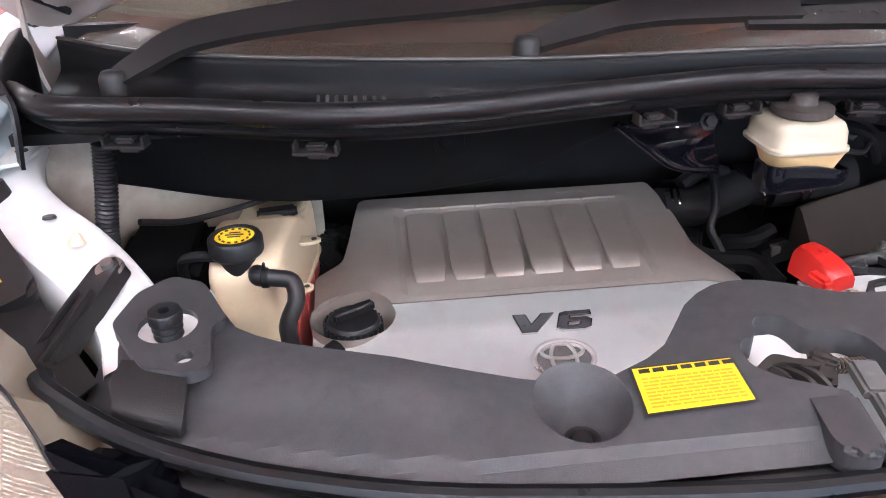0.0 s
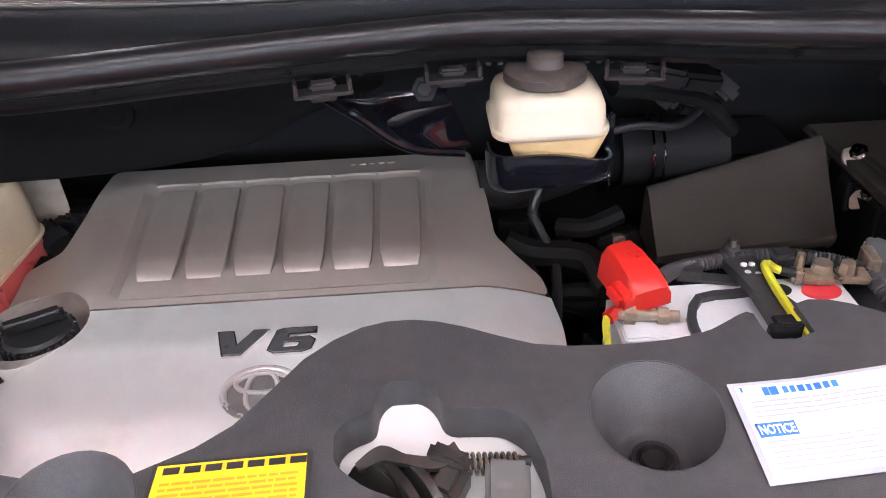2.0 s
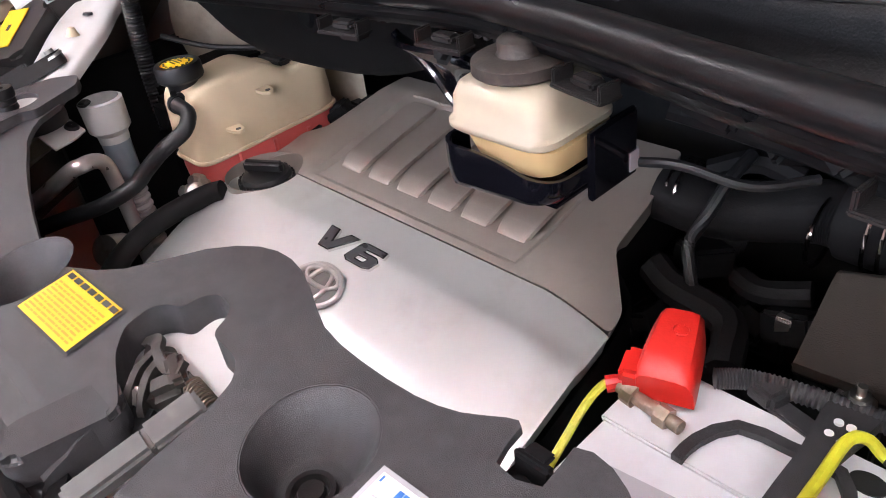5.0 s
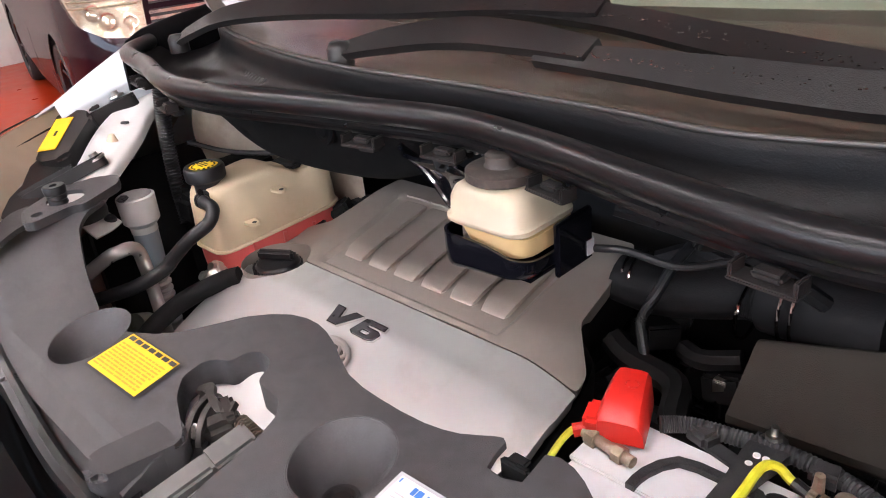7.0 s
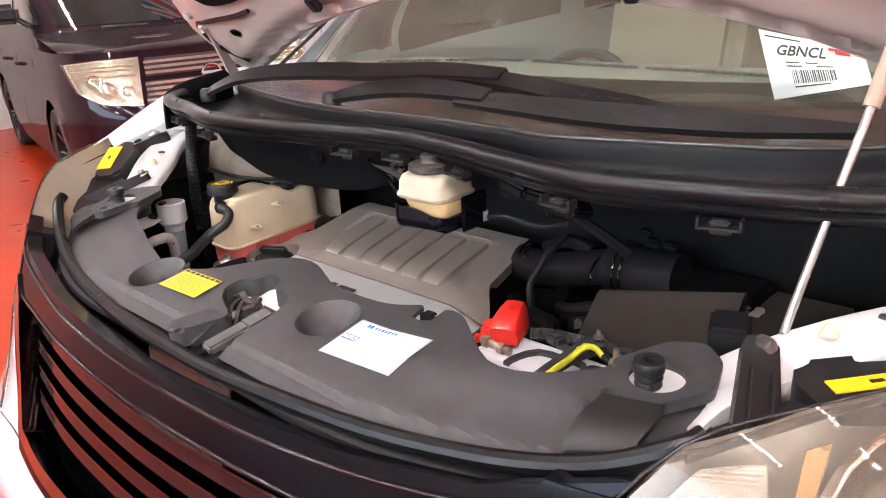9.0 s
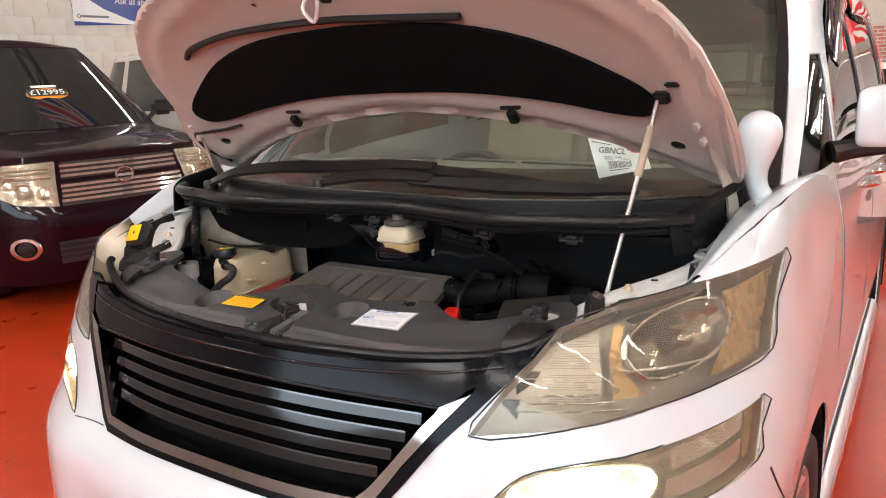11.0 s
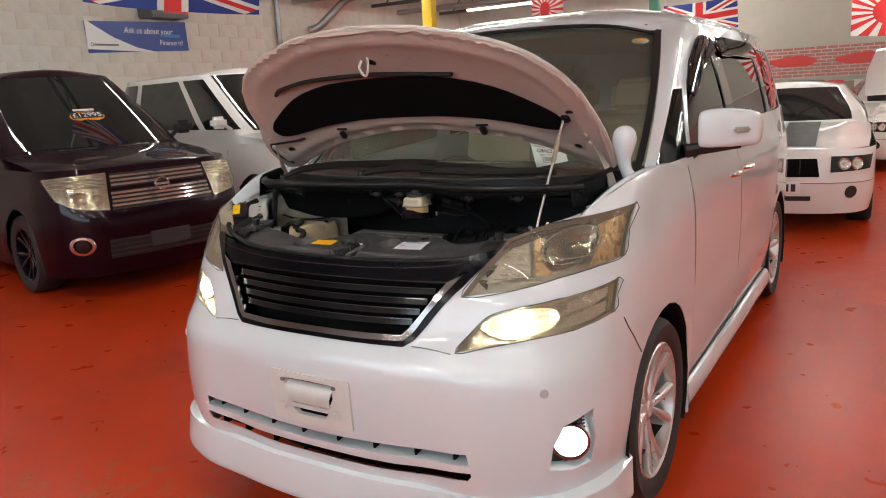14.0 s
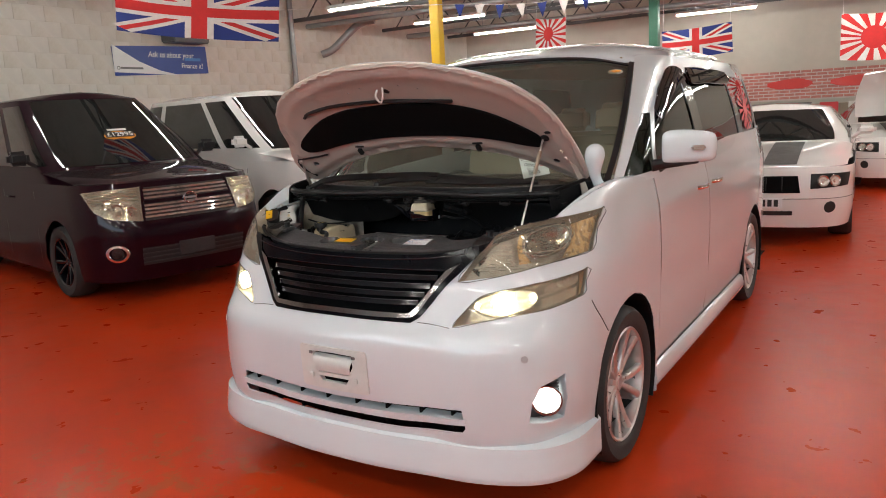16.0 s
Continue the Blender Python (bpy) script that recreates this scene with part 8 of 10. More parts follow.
box(bm, (0.515, -0.395, 1.02), (0.07, 0.008, 0.04), pose(0, 0, 0, 10, 0, 20), bevel=0.002)
box(bm, (0.548, -0.385, 1.055), (0.04, 0.05, 0.06), pose(0, 0, 0, 0, 0, 20), bevel=0.004)
stay = solid("wing_bracket", bm, "bay", "black steel bracket bolted beside the battery", "bracket")
bm = bmesh.new()
lathe(bm, [(0.0005, 0.012), (0.008, 0.012), (0.009, 0.004), (0.014, 0.004), (0.0145, 0.0)], pose(0.53, -0.43, 1.011, 10), 6)
part("bracket_bolt", bm, "steel", stay)

# ---- bonnet ----
HM = Matrix(((1, 0, 0, 0.0), (0, -0.724, -0.690, -0.13), (0, 0.690, -0.724, 1.40), (0, 0, 0, 1)))
HALF = [(0.0, 0.012), (0.277, -0.022), (0.50, -0.075), (0.64, -0.130), (0.710, -0.155), (0.748, -0.145), (0.765, -0.10), (0.768, 0.0), (0.755, 0.12), (0.715, 0.27), (0.62, 0.385), (0.50, 0.452), (0.255, 0.53), (0.0, 0.556)]
hood_line = [tuple(p) for p in smooth_line(HALF, 3)]
hood_line = hood_line + [(-x * (1 - 0.048 * min(1.0, max(0.0, v / 0.12))), v) for x, v in hood_line[-2:0:-1]]
_hp = np.array(hood_line)
_hq = np.roll(_hp, -1, axis=0)


def rim_gap(x, v):
    d = _hq - _hp
    t = np.clip(((np.array((x, v)) - _hp) * d).sum(1) / np.maximum((d * d).sum(1), 1e-12), 0, 1)
    return float(np.sqrt((((_hp + d * t[:, None]) - (x, v)) ** 2).sum(1).min()))


def hood_n(x, v):
    n = 0.070 * (abs(x) / 0.74) ** 2.6 + 0.045 * max(0.0, v / 0.55) ** 3
    g = rim_gap(x, v)
    n += float(np.interp(g, (0.0, 0.004, 0.012, 0.022, 0.036, 0.055, 0.085), (0.0, 0.006, 0.006, -0.006, 0.009, 0.017, 0.010)))
    for cx, cv, r, h in ((0.30, 0.42, 0.03, 0.004), (-0.30, 0.42, 0.03, 0.004), (0.47, 0.36, 0.022, 0.004), (-0.47, 0.36, 0.022, 0.004), (0.56, 0.27, 0.02, 0.005), (-0.58, 0.27, 0.02, 0.005), (0.15, 0.44, 0.025, 0.003), (-0.15, 0.44, 0.025, 0.003), (0.38, 0.40, 0.03, 0.007), (-0.38, 0.40, 0.03, 0.007), (0.62, 0.19, 0.024, 0.006), (-0.64, 0.19, 0.024, 0.006), (0.69, 0.02, 0.022, 0.006), (-0.69, 0.06, 0.022, 0.006), (0.22, 0.47, 0.02, 0.005), (-0.22, 0.47, 0.02, 0.005)):
        n += h * max(0.0, 1 - math.hypot(x - cx, v - cv) / r)
    return n


hf = Field(hood_n)
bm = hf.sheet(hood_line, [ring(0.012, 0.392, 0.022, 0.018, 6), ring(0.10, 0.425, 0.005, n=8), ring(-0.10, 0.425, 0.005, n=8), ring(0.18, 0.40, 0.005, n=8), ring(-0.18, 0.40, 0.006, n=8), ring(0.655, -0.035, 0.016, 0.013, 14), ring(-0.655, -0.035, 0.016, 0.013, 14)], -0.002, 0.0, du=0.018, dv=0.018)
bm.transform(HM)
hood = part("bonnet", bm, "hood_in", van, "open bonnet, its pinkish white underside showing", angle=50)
bm = Field(lambda x, v: 0.070 * (abs(x) / 0.74) ** 2.6 + 0.045 * max(0.0, v / 0.55) ** 3 - 0.022).sheet(hood_line, (), -0.002, 0.0, du=0.05, dv=0.05)
bm.transform(HM)
part("bonnet_skin", bm, "pearl", hood)
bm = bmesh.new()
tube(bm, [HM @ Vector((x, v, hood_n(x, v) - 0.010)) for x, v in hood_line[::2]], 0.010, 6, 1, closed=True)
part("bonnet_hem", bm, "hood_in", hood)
PADH = [(0.0, 0.312), (0.25, 0.298), (0.43, 0.25), (0.57, 0.17), (0.635, 0.115), (0.625, 0.062), (0.55, 0.052), (0.40, 0.075), (0.2, 0.095), (0.0, 0.10)]
pad = [tuple(p) for p in smooth_line(PADH, 3)]
pad = pad + [(-x * 1.02, v) for x, v in pad[-2:0:-1]]
bm = hf.sheet(pad, (), 0.002, 0.010, du=0.04, dv=0.04)
bm.transform(HM)
part("insulation_pad", bm, "dark", hood, "black felt sound insulation pad")
bm = bmesh.new()
tube(bm, [HM @ Vector((x, v, hood_n(x, v) + 0.008)) for x, v in ((-0.505, 0.285), (-0.46, 0.31), (-0.3, 0.334), (-0.05, 0.338), (0.1, 0.330), (0.305, 0.318))], 0.008, 8, 5)
part("weather_strip", bm, "rubber", hood)
bm = bmesh.new()
hn = hood_n(0.0, 0.39)
tube(bm, [HM @ Vector(p) for p in ((-0.022, 0.405, hn), (-0.024, 0.395, hn + 0.03), (-0.005, 0.372, hn + 0.042), (0.014, 0.395, hn + 0.03), (0.012, 0.42, hn))], 0.0045, 8, 6)
part("latch_striker", bm, "batten", hood, "white wire latch striker")
bm = bmesh.new()
prism(bm, ring(0.012, 0.392, 0.03, 0.025, 14), hn - 0.016, hn - 0.012, HM)
part("hole_backing", bm, "ink", hood)
for x in (-0.655, 0.655):
    bm = bmesh.new()
    n0 = hood_n(x, -0.035)
    prism(bm, ring(x, -0.035, 0.022, 0.02, 14), n0 - 0.014, n0 - 0.010, HM)
    part("hole_backing", bm, "ink", hood)
for x in (-0.345, 0.30):
    bm = bmesh.new()
    box(bm, HM @ Vector((x, 0.022, hood_n(x, 0.022) + 0.010)), (0.022, 0.035, 0.018), pose(0, 0, 0, -45), bevel=0.004)
    box(bm, HM @ Vector((x, 0.045, hood_n(x, 0.045) + 0.004)), (0.05, 0.008, 0.008), pose(0, 0, 0, -45), bevel=0.002)
    part("bonnet_clip", bm, "rubber", hood)
bm = bmesh.new()
box(bm, HM @ Vector((0.655, 0.115, hood_n(0.655, 0.115) + 0.006)), (0.03, 0.03, 0.016), pose(0, 0, 0, -45), bevel=0.005)
box(bm, HM @ Vector((0.685, 0.16, hood_n(0.685, 0.16) + 0.004)), (0.03, 0.012, 0.01), pose(0, 0, 0, -45, 0, 30), bevel=0.004)
part("stay_socket", bm, "rubber", hood)
bm = bmesh.new()
tube(bm, [HM @ Vector((x, v, hood_n(x, v) + 0.006)) for x, v in ((-0.55, 0.02), (-0.60, 0.015), (-0.68, 0.02), (-0.735, 0.01), (-0.735, -0.05), (-0.70, -0.12))], 0.005, 6, 5)
part("washer_hose", bm, "rubber", hood)
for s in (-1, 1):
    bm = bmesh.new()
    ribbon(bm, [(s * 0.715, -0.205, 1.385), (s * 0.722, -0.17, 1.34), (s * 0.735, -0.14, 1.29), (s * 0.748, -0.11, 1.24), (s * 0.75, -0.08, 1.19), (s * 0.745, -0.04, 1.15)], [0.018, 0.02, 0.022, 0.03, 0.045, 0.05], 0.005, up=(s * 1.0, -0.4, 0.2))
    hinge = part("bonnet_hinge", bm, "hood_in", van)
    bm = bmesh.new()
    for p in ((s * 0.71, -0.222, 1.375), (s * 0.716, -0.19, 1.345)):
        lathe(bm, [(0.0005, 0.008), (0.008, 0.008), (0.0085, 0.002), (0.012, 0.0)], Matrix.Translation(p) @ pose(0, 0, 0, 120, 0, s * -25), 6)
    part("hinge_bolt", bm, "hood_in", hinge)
stay_rod = thing("bonnet_stay", "bare metal bonnet stay with a tan foam grip", "stay rod")
top, foot = Vector((0.655, -0.245, 1.472)), Vector((0.602, -0.393, 1.09))
bm = bmesh.new()
tube(bm, [top + Vector((0.012, 0.012, 0.014)), top, top.lerp(foot, 0.5), foot, foot + Vector((0.0, 0.004, -0.03))], 0.0042, 10, 4)
part("stay_shaft", bm, "steel", stay_rod)
bm = bmesh.new()
rod(bm, top.lerp(foot, 0.24), top.lerp(foot, 0.47), 0.0075)
part("stay_grip", bm, "trim", stay_rod, "tan grip sleeve")
bm = bmesh.new()
rod(bm, top.lerp(foot, -0.02), top.lerp(foot, 0.06), 0.009)
part("stay_tip", bm, "rubber", stay_rod)

# ---- wheels ----
def wheel(parent, m, rim_r=0.252, tyre_r=0.345, paint="alloy", spokes=5, width=0.22):
    """A wheel that turns about its local x axis, its face towards +x."""
    turn = m @ pose(0, 0, 0, 0, 90, 0)
    w = width / 2
    bm = bmesh.new()
    t = tyre_r
    lathe(bm, [(rim_r - 0.004, -w + 0.02), (rim_r + 0.02, -w), (t - 0.025, -w - 0.004), (t - 0.006, -w + 0.02), (t, -w + 0.05), (t, w - 0.05), (t - 0.006, w - 0.02), (t - 0.025, w + 0.004), (rim_r + 0.03, w + 0.002), (rim_r + 0.012, w - 0.004), (rim_r - 0.004, w - 0.014)], turn, 48)
    tyre = part("wheel", bm, "tyre", parent, angle=40)
    bm = bmesh.new()
    lathe(bm, [(rim_r, w - 0.012), (rim_r - 0.006, w - 0.006), (rim_r - 0.014, w - 0.012), (rim_r - 0.02, w - 0.05), (rim_r - 0.03, -w + 0.02)], turn, 48)
    rim = part("rim", bm, paint, tyre)
    bm = bmesh.new()
    lathe(bm, [(0.0005, w - 0.04), (0.03, w - 0.036), (0.034, w - 0.042), (0.062, w - 0.05), (0.07, w - 0.08)], turn, 28)
    part("hub", bm, paint, rim)
    for k in range(spokes):
        for s in (-1, 1):
            bm = bmesh.new()
            a0 = 2 * math.pi * k / spokes + s * 0.16
            a1 = 2 * math.pi * k / spokes + s * 0.27 + 0.04
            rows = []
            for q in np.linspace(0, 1, 6):
                a = a0 + (a1 - a0) * q
                r = 0.045 + (rim_r - 0.012 - 0.045) * q
                h = w - 0.045 + 0.03 * q ** 1.5
                wd = 0.013 + 0.007 * q
                d = Vector((math.cos(a), math.sin(a), 0))
                n = Vector((-math.sin(a), math.cos(a), 0))
                rows.append([turn @ (d * r + n * e * wd + Vector((0, 0, h + z))) for e, z in ((-1, -0.022), (-0.9, -0.003), (0.2 * s, 0.004), (0.9, -0.003), (1, -0.022))])
            surf(bm, rows, 2, 3)
            bmesh.ops.recalc_face_normals(bm, faces=bm.faces[:])
            part("spoke", bm, paint, rim)
    bm = bmesh.new()
    lathe(bm, [(0.155, -0.01), (0.155, 0.012), (0.05, 0.012)], turn, 36)
    part("brake_disc", bm, "smoke", tyre)
    bm = bmesh.new()
    lathe(bm, [(rim_r - 0.03, -w + 0.04), (0.02, -w + 0.045)], turn, 30)
    part("wheel_back", bm, "ink", tyre)
    return tyre


for x, y in ((0.79, 0.0), (0.785, 2.95)):
    for s in (1, -1):
        wheel(van, pose(s * x, y, 0.345, 0, 0, 0 if s > 0 else 180))
for y in (0.0, 2.95):
    for s in (-1, 1):
        bm = bmesh.new()
        rows = []
        for a in np.linspace(-0.5, math.pi + 0.5, 16):
            rows.append([(s * xx, y - rr * math.cos(a), 0.355 + rr * math.sin(a)) for xx, rr in ((0.905, 0.396), (0.885, 0.388), (0.70, 0.392), (0.56, 0.392))])
        surf(bm, rows, 2, 1)
        rows = [[(s * 0.56, y - rr * math.cos(a), 0.355 + rr * math.sin(a)) for rr in (0.05, 0.392)] for a in np.linspace(-0.5, math.pi + 0.5, 16)]
        surf(bm, rows, 1, 1)
        part("wheel_arch_liner", bm, "bay", van)

# ---- mirrors, handles, door lines, visors ----
for s in (1, -1):
    bm = bmesh.new()
    rows = []
    for k, (dx, w, h, c) in enumerate(((0.0, 0.035, 0.050, 0.0), (0.008, 0.052, 0.072, 0.0), (0.05, 0.064, 0.079, 0.002), (0.12, 0.063, 0.077, 0.0), (0.19, 0.052, 0.066, -0.004), (0.211, 0.034, 0.048, -0.006), (0.217, 0.005, 0.008, -0.006))):
        rows.append([(s * (0.915 + dx), 0.50 + 0.10 * dx / 0.2 + w * math.copysign(abs(math.cos(a)) ** 0.65, math.cos(a)) * (1.0 if math.cos(a) < 0 else 0.35), 1.337 + c + 1.0 * h * math.copysign(abs(math.sin(a)) ** 0.5, math.sin(a))) for a in np.linspace(0, 2 * math.pi, 25)])
    surf(bm, rows, 2, 3)
    bmesh.ops.recalc_face_normals(bm, faces=bm.faces[:])
    wing = part("door_mirror", bm, "pearl", van, "white door mirror", angle=60)
    bm = bmesh.new()
    tube(bm, [(s * 0.865, 0.46, 1.255), (s * 0.91, 0.485, 1.262), (s * 0.98, 0.51, 1.268), (s * 1.06, 0.545, 1.272)], 0.022, 10, 5, radii=(0.030, 0.026, 0.022, 0.014))
    part("mirror_foot", bm, "rubber", wing)
    bm = bmesh.new()
    box(bm, (s * 1.068, 0.512, 1.333), (0.065, 0.04, 0.022), pose(0, 0, 0, 0, 0, s * 30), bevel=0.008)
    part("mirror_indicator", bm, "reflector", wing, "clear indicator lens")
bm = bmesh.new()
rows = []
for z, x, y, rx, ry in ((1.175, 0.825, 0.02, 0.05, 0.07), (1.205, 0.80, -0.01, 0.03, 0.045), (1.24, 0.785, -0.035, 0.022, 0.03), (1.275, 0.782, -0.055, 0.026, 0.03), (1.31, 0.786, -0.065, 0.036, 0.030), (1.345, 0.790, -0.068, 0.043, 0.033), (1.375, 0.790, -0.066, 0.036, 0.028), (1.39, 0.790, -0.064, 0.018, 0.015), (1.394, 0.790, -0.064, 0.002, 0.002)):
    rows.append([(x + rx * math.cos(a), y + ry * math.sin(a), z) for a in np.linspace(0, 2 * math.pi, 17)])
surf(bm, rows, 2, 3)
bmesh.ops.recalc_face_normals(bm, faces=bm.faces[:])
part("wing_mirror", bm, "pearl", van, "small white parking mirror on the wing", angle=70)
for y in (1.28, 1.62):
    for s in (1, -1):
        bm = bmesh.new()
        x = side_x(1.07)
        tube(bm, [(s * (x - 0.004), y - 0.085, 1.068), (s * (x + 0.022), y - 0.06, 1.07), (s * (x + 0.03), y, 1.071), (s * (x + 0.022), y + 0.06, 1.07), (s * (x - 0.004), y + 0.085, 1.068)], 0.011, 8, 4)
        part("door_handle", bm, "chrome", van)
for y in (0.445, 1.45, 2.66):
    bm = bmesh.new()
    pts = [(side_x(z) + 0.0005, y + 0.02 * (z - 0.7), z) for z in np.linspace(0.32, 1.2, 8)]
    ribbon(bm, pts, 0.005, 0.002, up=(1, 0, 0), n=2)
    twin("door_gap", bm, "grey", van)
bm = bmesh.new()
tube(bm, [(side_x(0.30) + 0.002, 0.42, 0.300), (side_x(0.30) + 0.004, 1.4, 0.302), (side_x(0.30) + 0.004, 2.5, 0.302)], 0.004, 6, 4)
twin("sill_gap", bm, "ink", van)
gap = [front.at(front.find(x, y, z), z) + front.normal(front.find(x, y, z), z) * 0.0005 for x, y, z in ((0.873, -0.40, 0.822), (0.88, -0.375, 0.78), (0.89, -0.345, 0.745), (0.905, -0.30, 0.70), (0.91, -0.27, 0.665))]
bm = bmesh.new()
tube(bm, gap, 0.0022, 6, 4)
twin("bumper_gap", bm, "ink", van)
gap = [front.at(front.find(x, y, z), z) + front.normal(front.find(x, y, z), z) * 0.0003 for x, y, z in ((0.36, -0.79, 0.79), (0.42, -0.765, 0.787), (0.485, -0.74, 0.778))]
bm = bmesh.new()
tube(bm, gap, 0.0016, 6, 4)
twin("bumper_seam", bm, "ink", van)


def visor(poly_pts, name):
    poly = house.outline(poly_pts)
    for right in (False, True):
        bm = house.sheet(poly, (), 0.014, 0.017)
        if right:
            mirrored(bm, False)
        v = clear(part(name, bm, "visor", van, "smoked wind deflector"))
        b2 = bmesh.new()
        tube(b2, [house.at(*p) + house.normal(*p) * 0.013 for p in poly], 0.004, 6, 2, closed=True)
        if right:
            mirrored(b2, False)
        part("visor_edge", b2, "black", v)


visor([(0.79, 0.70, 1.515), (0.76, 0.90, 1.625), (0.735, 1.08, 1.705), (0.735, 1.22, 1.728), (0.75, 1.36, 1.715), (0.76, 1.38, 1.66), (0.77, 1.2, 1.63), (0.79, 1.0, 1.58), (0.80, 0.80, 1.49), (0.80, 0.72, 1.46)], "front_visor")
visor([(0.75, 1.50, 1.725), (0.745, 2.0, 1.728), (0.745, 2.55, 1.715), (0.76, 2.57, 1.64), (0.765, 1.9, 1.645), (0.765, 1.5, 1.64)], "rear_visor")
for pts, w in (([(0.805, 0.055, 1.215), (0.785, 0.225, 1.325), (0.757, 0.405, 1.455), (0.72, 0.59, 1.585), (0.675, 0.78, 1.70), (0.655, 0.87, 1.742)], 0.03),):
    bm = bmesh.new()
    ribbon(bm, [(x - 0.005, y - 0.012, z + 0.012) for x, y, z in pts], 0.026, 0.008, up=(0.35, -0.6, 0.7))
    twin("screen_edge", bm, "rubber", van)
bm = bmesh.new()
ribbon(bm, [(-0.64, 0.825, 1.742), (-0.5, 0.70, 1.776), (-0.3, 0.64, 1.791), (0.0, 0.625, 1.796), (0.3, 0.64, 1.791), (0.5, 0.70, 1.776), (0.64, 0.825, 1.742)], 0.022, 0.006, up=(0, -0.6, 0.8))
part("screen_header", bm, "rubber", van)
for y0, y1, z0, z1 in ((1.39, 1.56, 1.25, 1.70), (2.60, 2.73, 1.28, 1.70)):
    poly = house.outline([(0.86, y0, z0), (0.86, y1, z0 + 0.01), (0.75, y1 - 0.06, z1), (0.75, y0 - 0.04, z1)])
    bm = house.sheet(poly, (), 0.0005, 0.002)
    twin("pillar_trim", bm, "black", van)
# rising sun sticker on the rear side window
sun = (3.02, 1.46)
bm = bmesh.new()
for k in range(16):
    a0, a1 = 2 * math.pi * k / 16, 2 * math.pi * (k + 0.5) / 16
    pts = []
    for a, r in ((a0, 0.05), (a0, 0.17), (a1, 0.17), (a1, 0.05)):
        y, z = sun[0] + r * 1.5 * math.cos(a), sun[1] + r * math.sin(a)
        z = min(max(z, 1.31), 1.66)
        pts.append((y, z))
    bm.faces.new([bm.verts.new(house.at(house.find(0.8, y, z), z) + Vector((0.003, 0, 0))) for y, z in pts])
bm.faces.new([bm.verts.new(house.at(house.find(0.8, sun[0] + 0.05 * 1.5 * math.cos(a), sun[1] + 0.05 * math.sin(a)), sun[1] + 0.05 * math.sin(a)) + Vector((0.004, 0, 0))) for a in np.linspace(0, 2 * math.pi, 18, endpoint=False)])
part("sun_sticker", bm, "redink", van, "red sun-ray sticker")
bm = bmesh.new()
prism(bm, ring(0, 0, 0.038, 0.02, 20), 0, 0.001, Matrix.Translation((0.605, 0.735, 1.708)) @ pose(0, 0, 0, 42, 0, 35))
part("screen_sticker", bm, "ltgrey", van, "oval sticker in the windscreen")
bm = bmesh.new()
prism(bm, ring(0, 0, 0.03, 0.008, 16), 0.001, 0.002, Matrix.Translation((0.605, 0.732, 1.711)) @ pose(0, 0, 0, 42, 0, 35))
part("screen_sticker_print", bm, "orange", van)

# ---- cabin ----
cabin = thing("cabin_interior", "beige and dark cabin seen through the windscreen", "car interior")
bm = bmesh.new()
surf(bm, [[(-0.74, 0.12, 1.215), (-0.3, -0.06, 1.225), (0.3, -0.06, 1.225), (0.74, 0.12, 1.215)], [(-0.76, 0.35, 1.215), (-0.3, 0.2, 1.235), (0.3, 0.2, 1.235), (0.76, 0.35, 1.215)], [(-0.78, 0.60, 1.19), (-0.3, 0.52, 1.20), (0.3, 0.52, 1.20), (0.78, 0.60, 1.19)], [(-0.78, 0.66, 1.10), (-0.3, 0.60, 1.05), (0.3, 0.60, 1.05), (0.78, 0.66, 1.10)], [(-0.78, 0.66, 0.6), (-0.3, 0.6, 0.6), (0.3, 0.6, 0.6), (0.78, 0.66, 0.6)]], 6, 5)
part("dashboard", bm, "paleboard", cabin)
bm = bmesh.new()
box(bm, (0, 2.3, 0.55), (1.66, 3.2, 0.04))
part("cabin_floor", bm, "dash", cabin)
for x in (-0.38, 0.38):
    bm = bmesh.new()
    box(bm, (x, 1.32, 1.02), (0.48, 0.14, 0.66), pose(0, 0, 0, -14), bevel=0.05, seg=3)
    box(bm, (x, 1.03, 0.74), (0.48, 0.52, 0.16), bevel=0.05, seg=3)
    seat = part("front_seat", bm, "trim", cabin)
    bm = bmesh.new()
    box(bm, (x, 1.42, 1.46), (0.27, 0.10, 0.19), pose(0, 0, 0, -12), bevel=0.04, seg=3)
    part("headrest", bm, "trim", seat)
bm = bmesh.new()
box(bm, (0, 2.55, 1.0), (1.3, 0.16, 0.7), pose(0, 0, 0, -14), bevel=0.05, seg=3)
for x in (-0.4, 0.4):
    box(bm, (x, 2.65, 1.44), (0.27, 0.10, 0.18), bevel=0.04, seg=3)
part("rear_seat", bm, "trim", cabin)
bm = bmesh.new()
tube(bm, [Vector((-0.38, 0.74, 1.03)) + Vector((0.185 * math.cos(a), 0.08 * math.sin(a), 0.165 * math.sin(a))) for a in np.linspace(0, 6.283, 24, endpoint=False)], 0.015, 8, 1, closed=True)
box(bm, (-0.38, 0.73, 1.02), (0.14, 0.06, 0.10), bevel=0.02)
box(bm, (-0.38, 0.74, 1.03), (0.34, 0.02, 0.035), bevel=0.008)
part("steering_wheel", bm, "dash", cabin)
bm = bmesh.new()
box(bm, (0, 2.2, 1.775), (1.2, 2.7, 0.02))
part("headlining", bm, "trim", cabin)
bm = bmesh.new()
box(bm, (0.0, 0.58, 1.665), (0.24, 0.03, 0.075), pose(0, 0, 0, 20), bevel=0.015)
part("rear_view_mirror", bm, "rubber", cabin)
bm = bmesh.new()
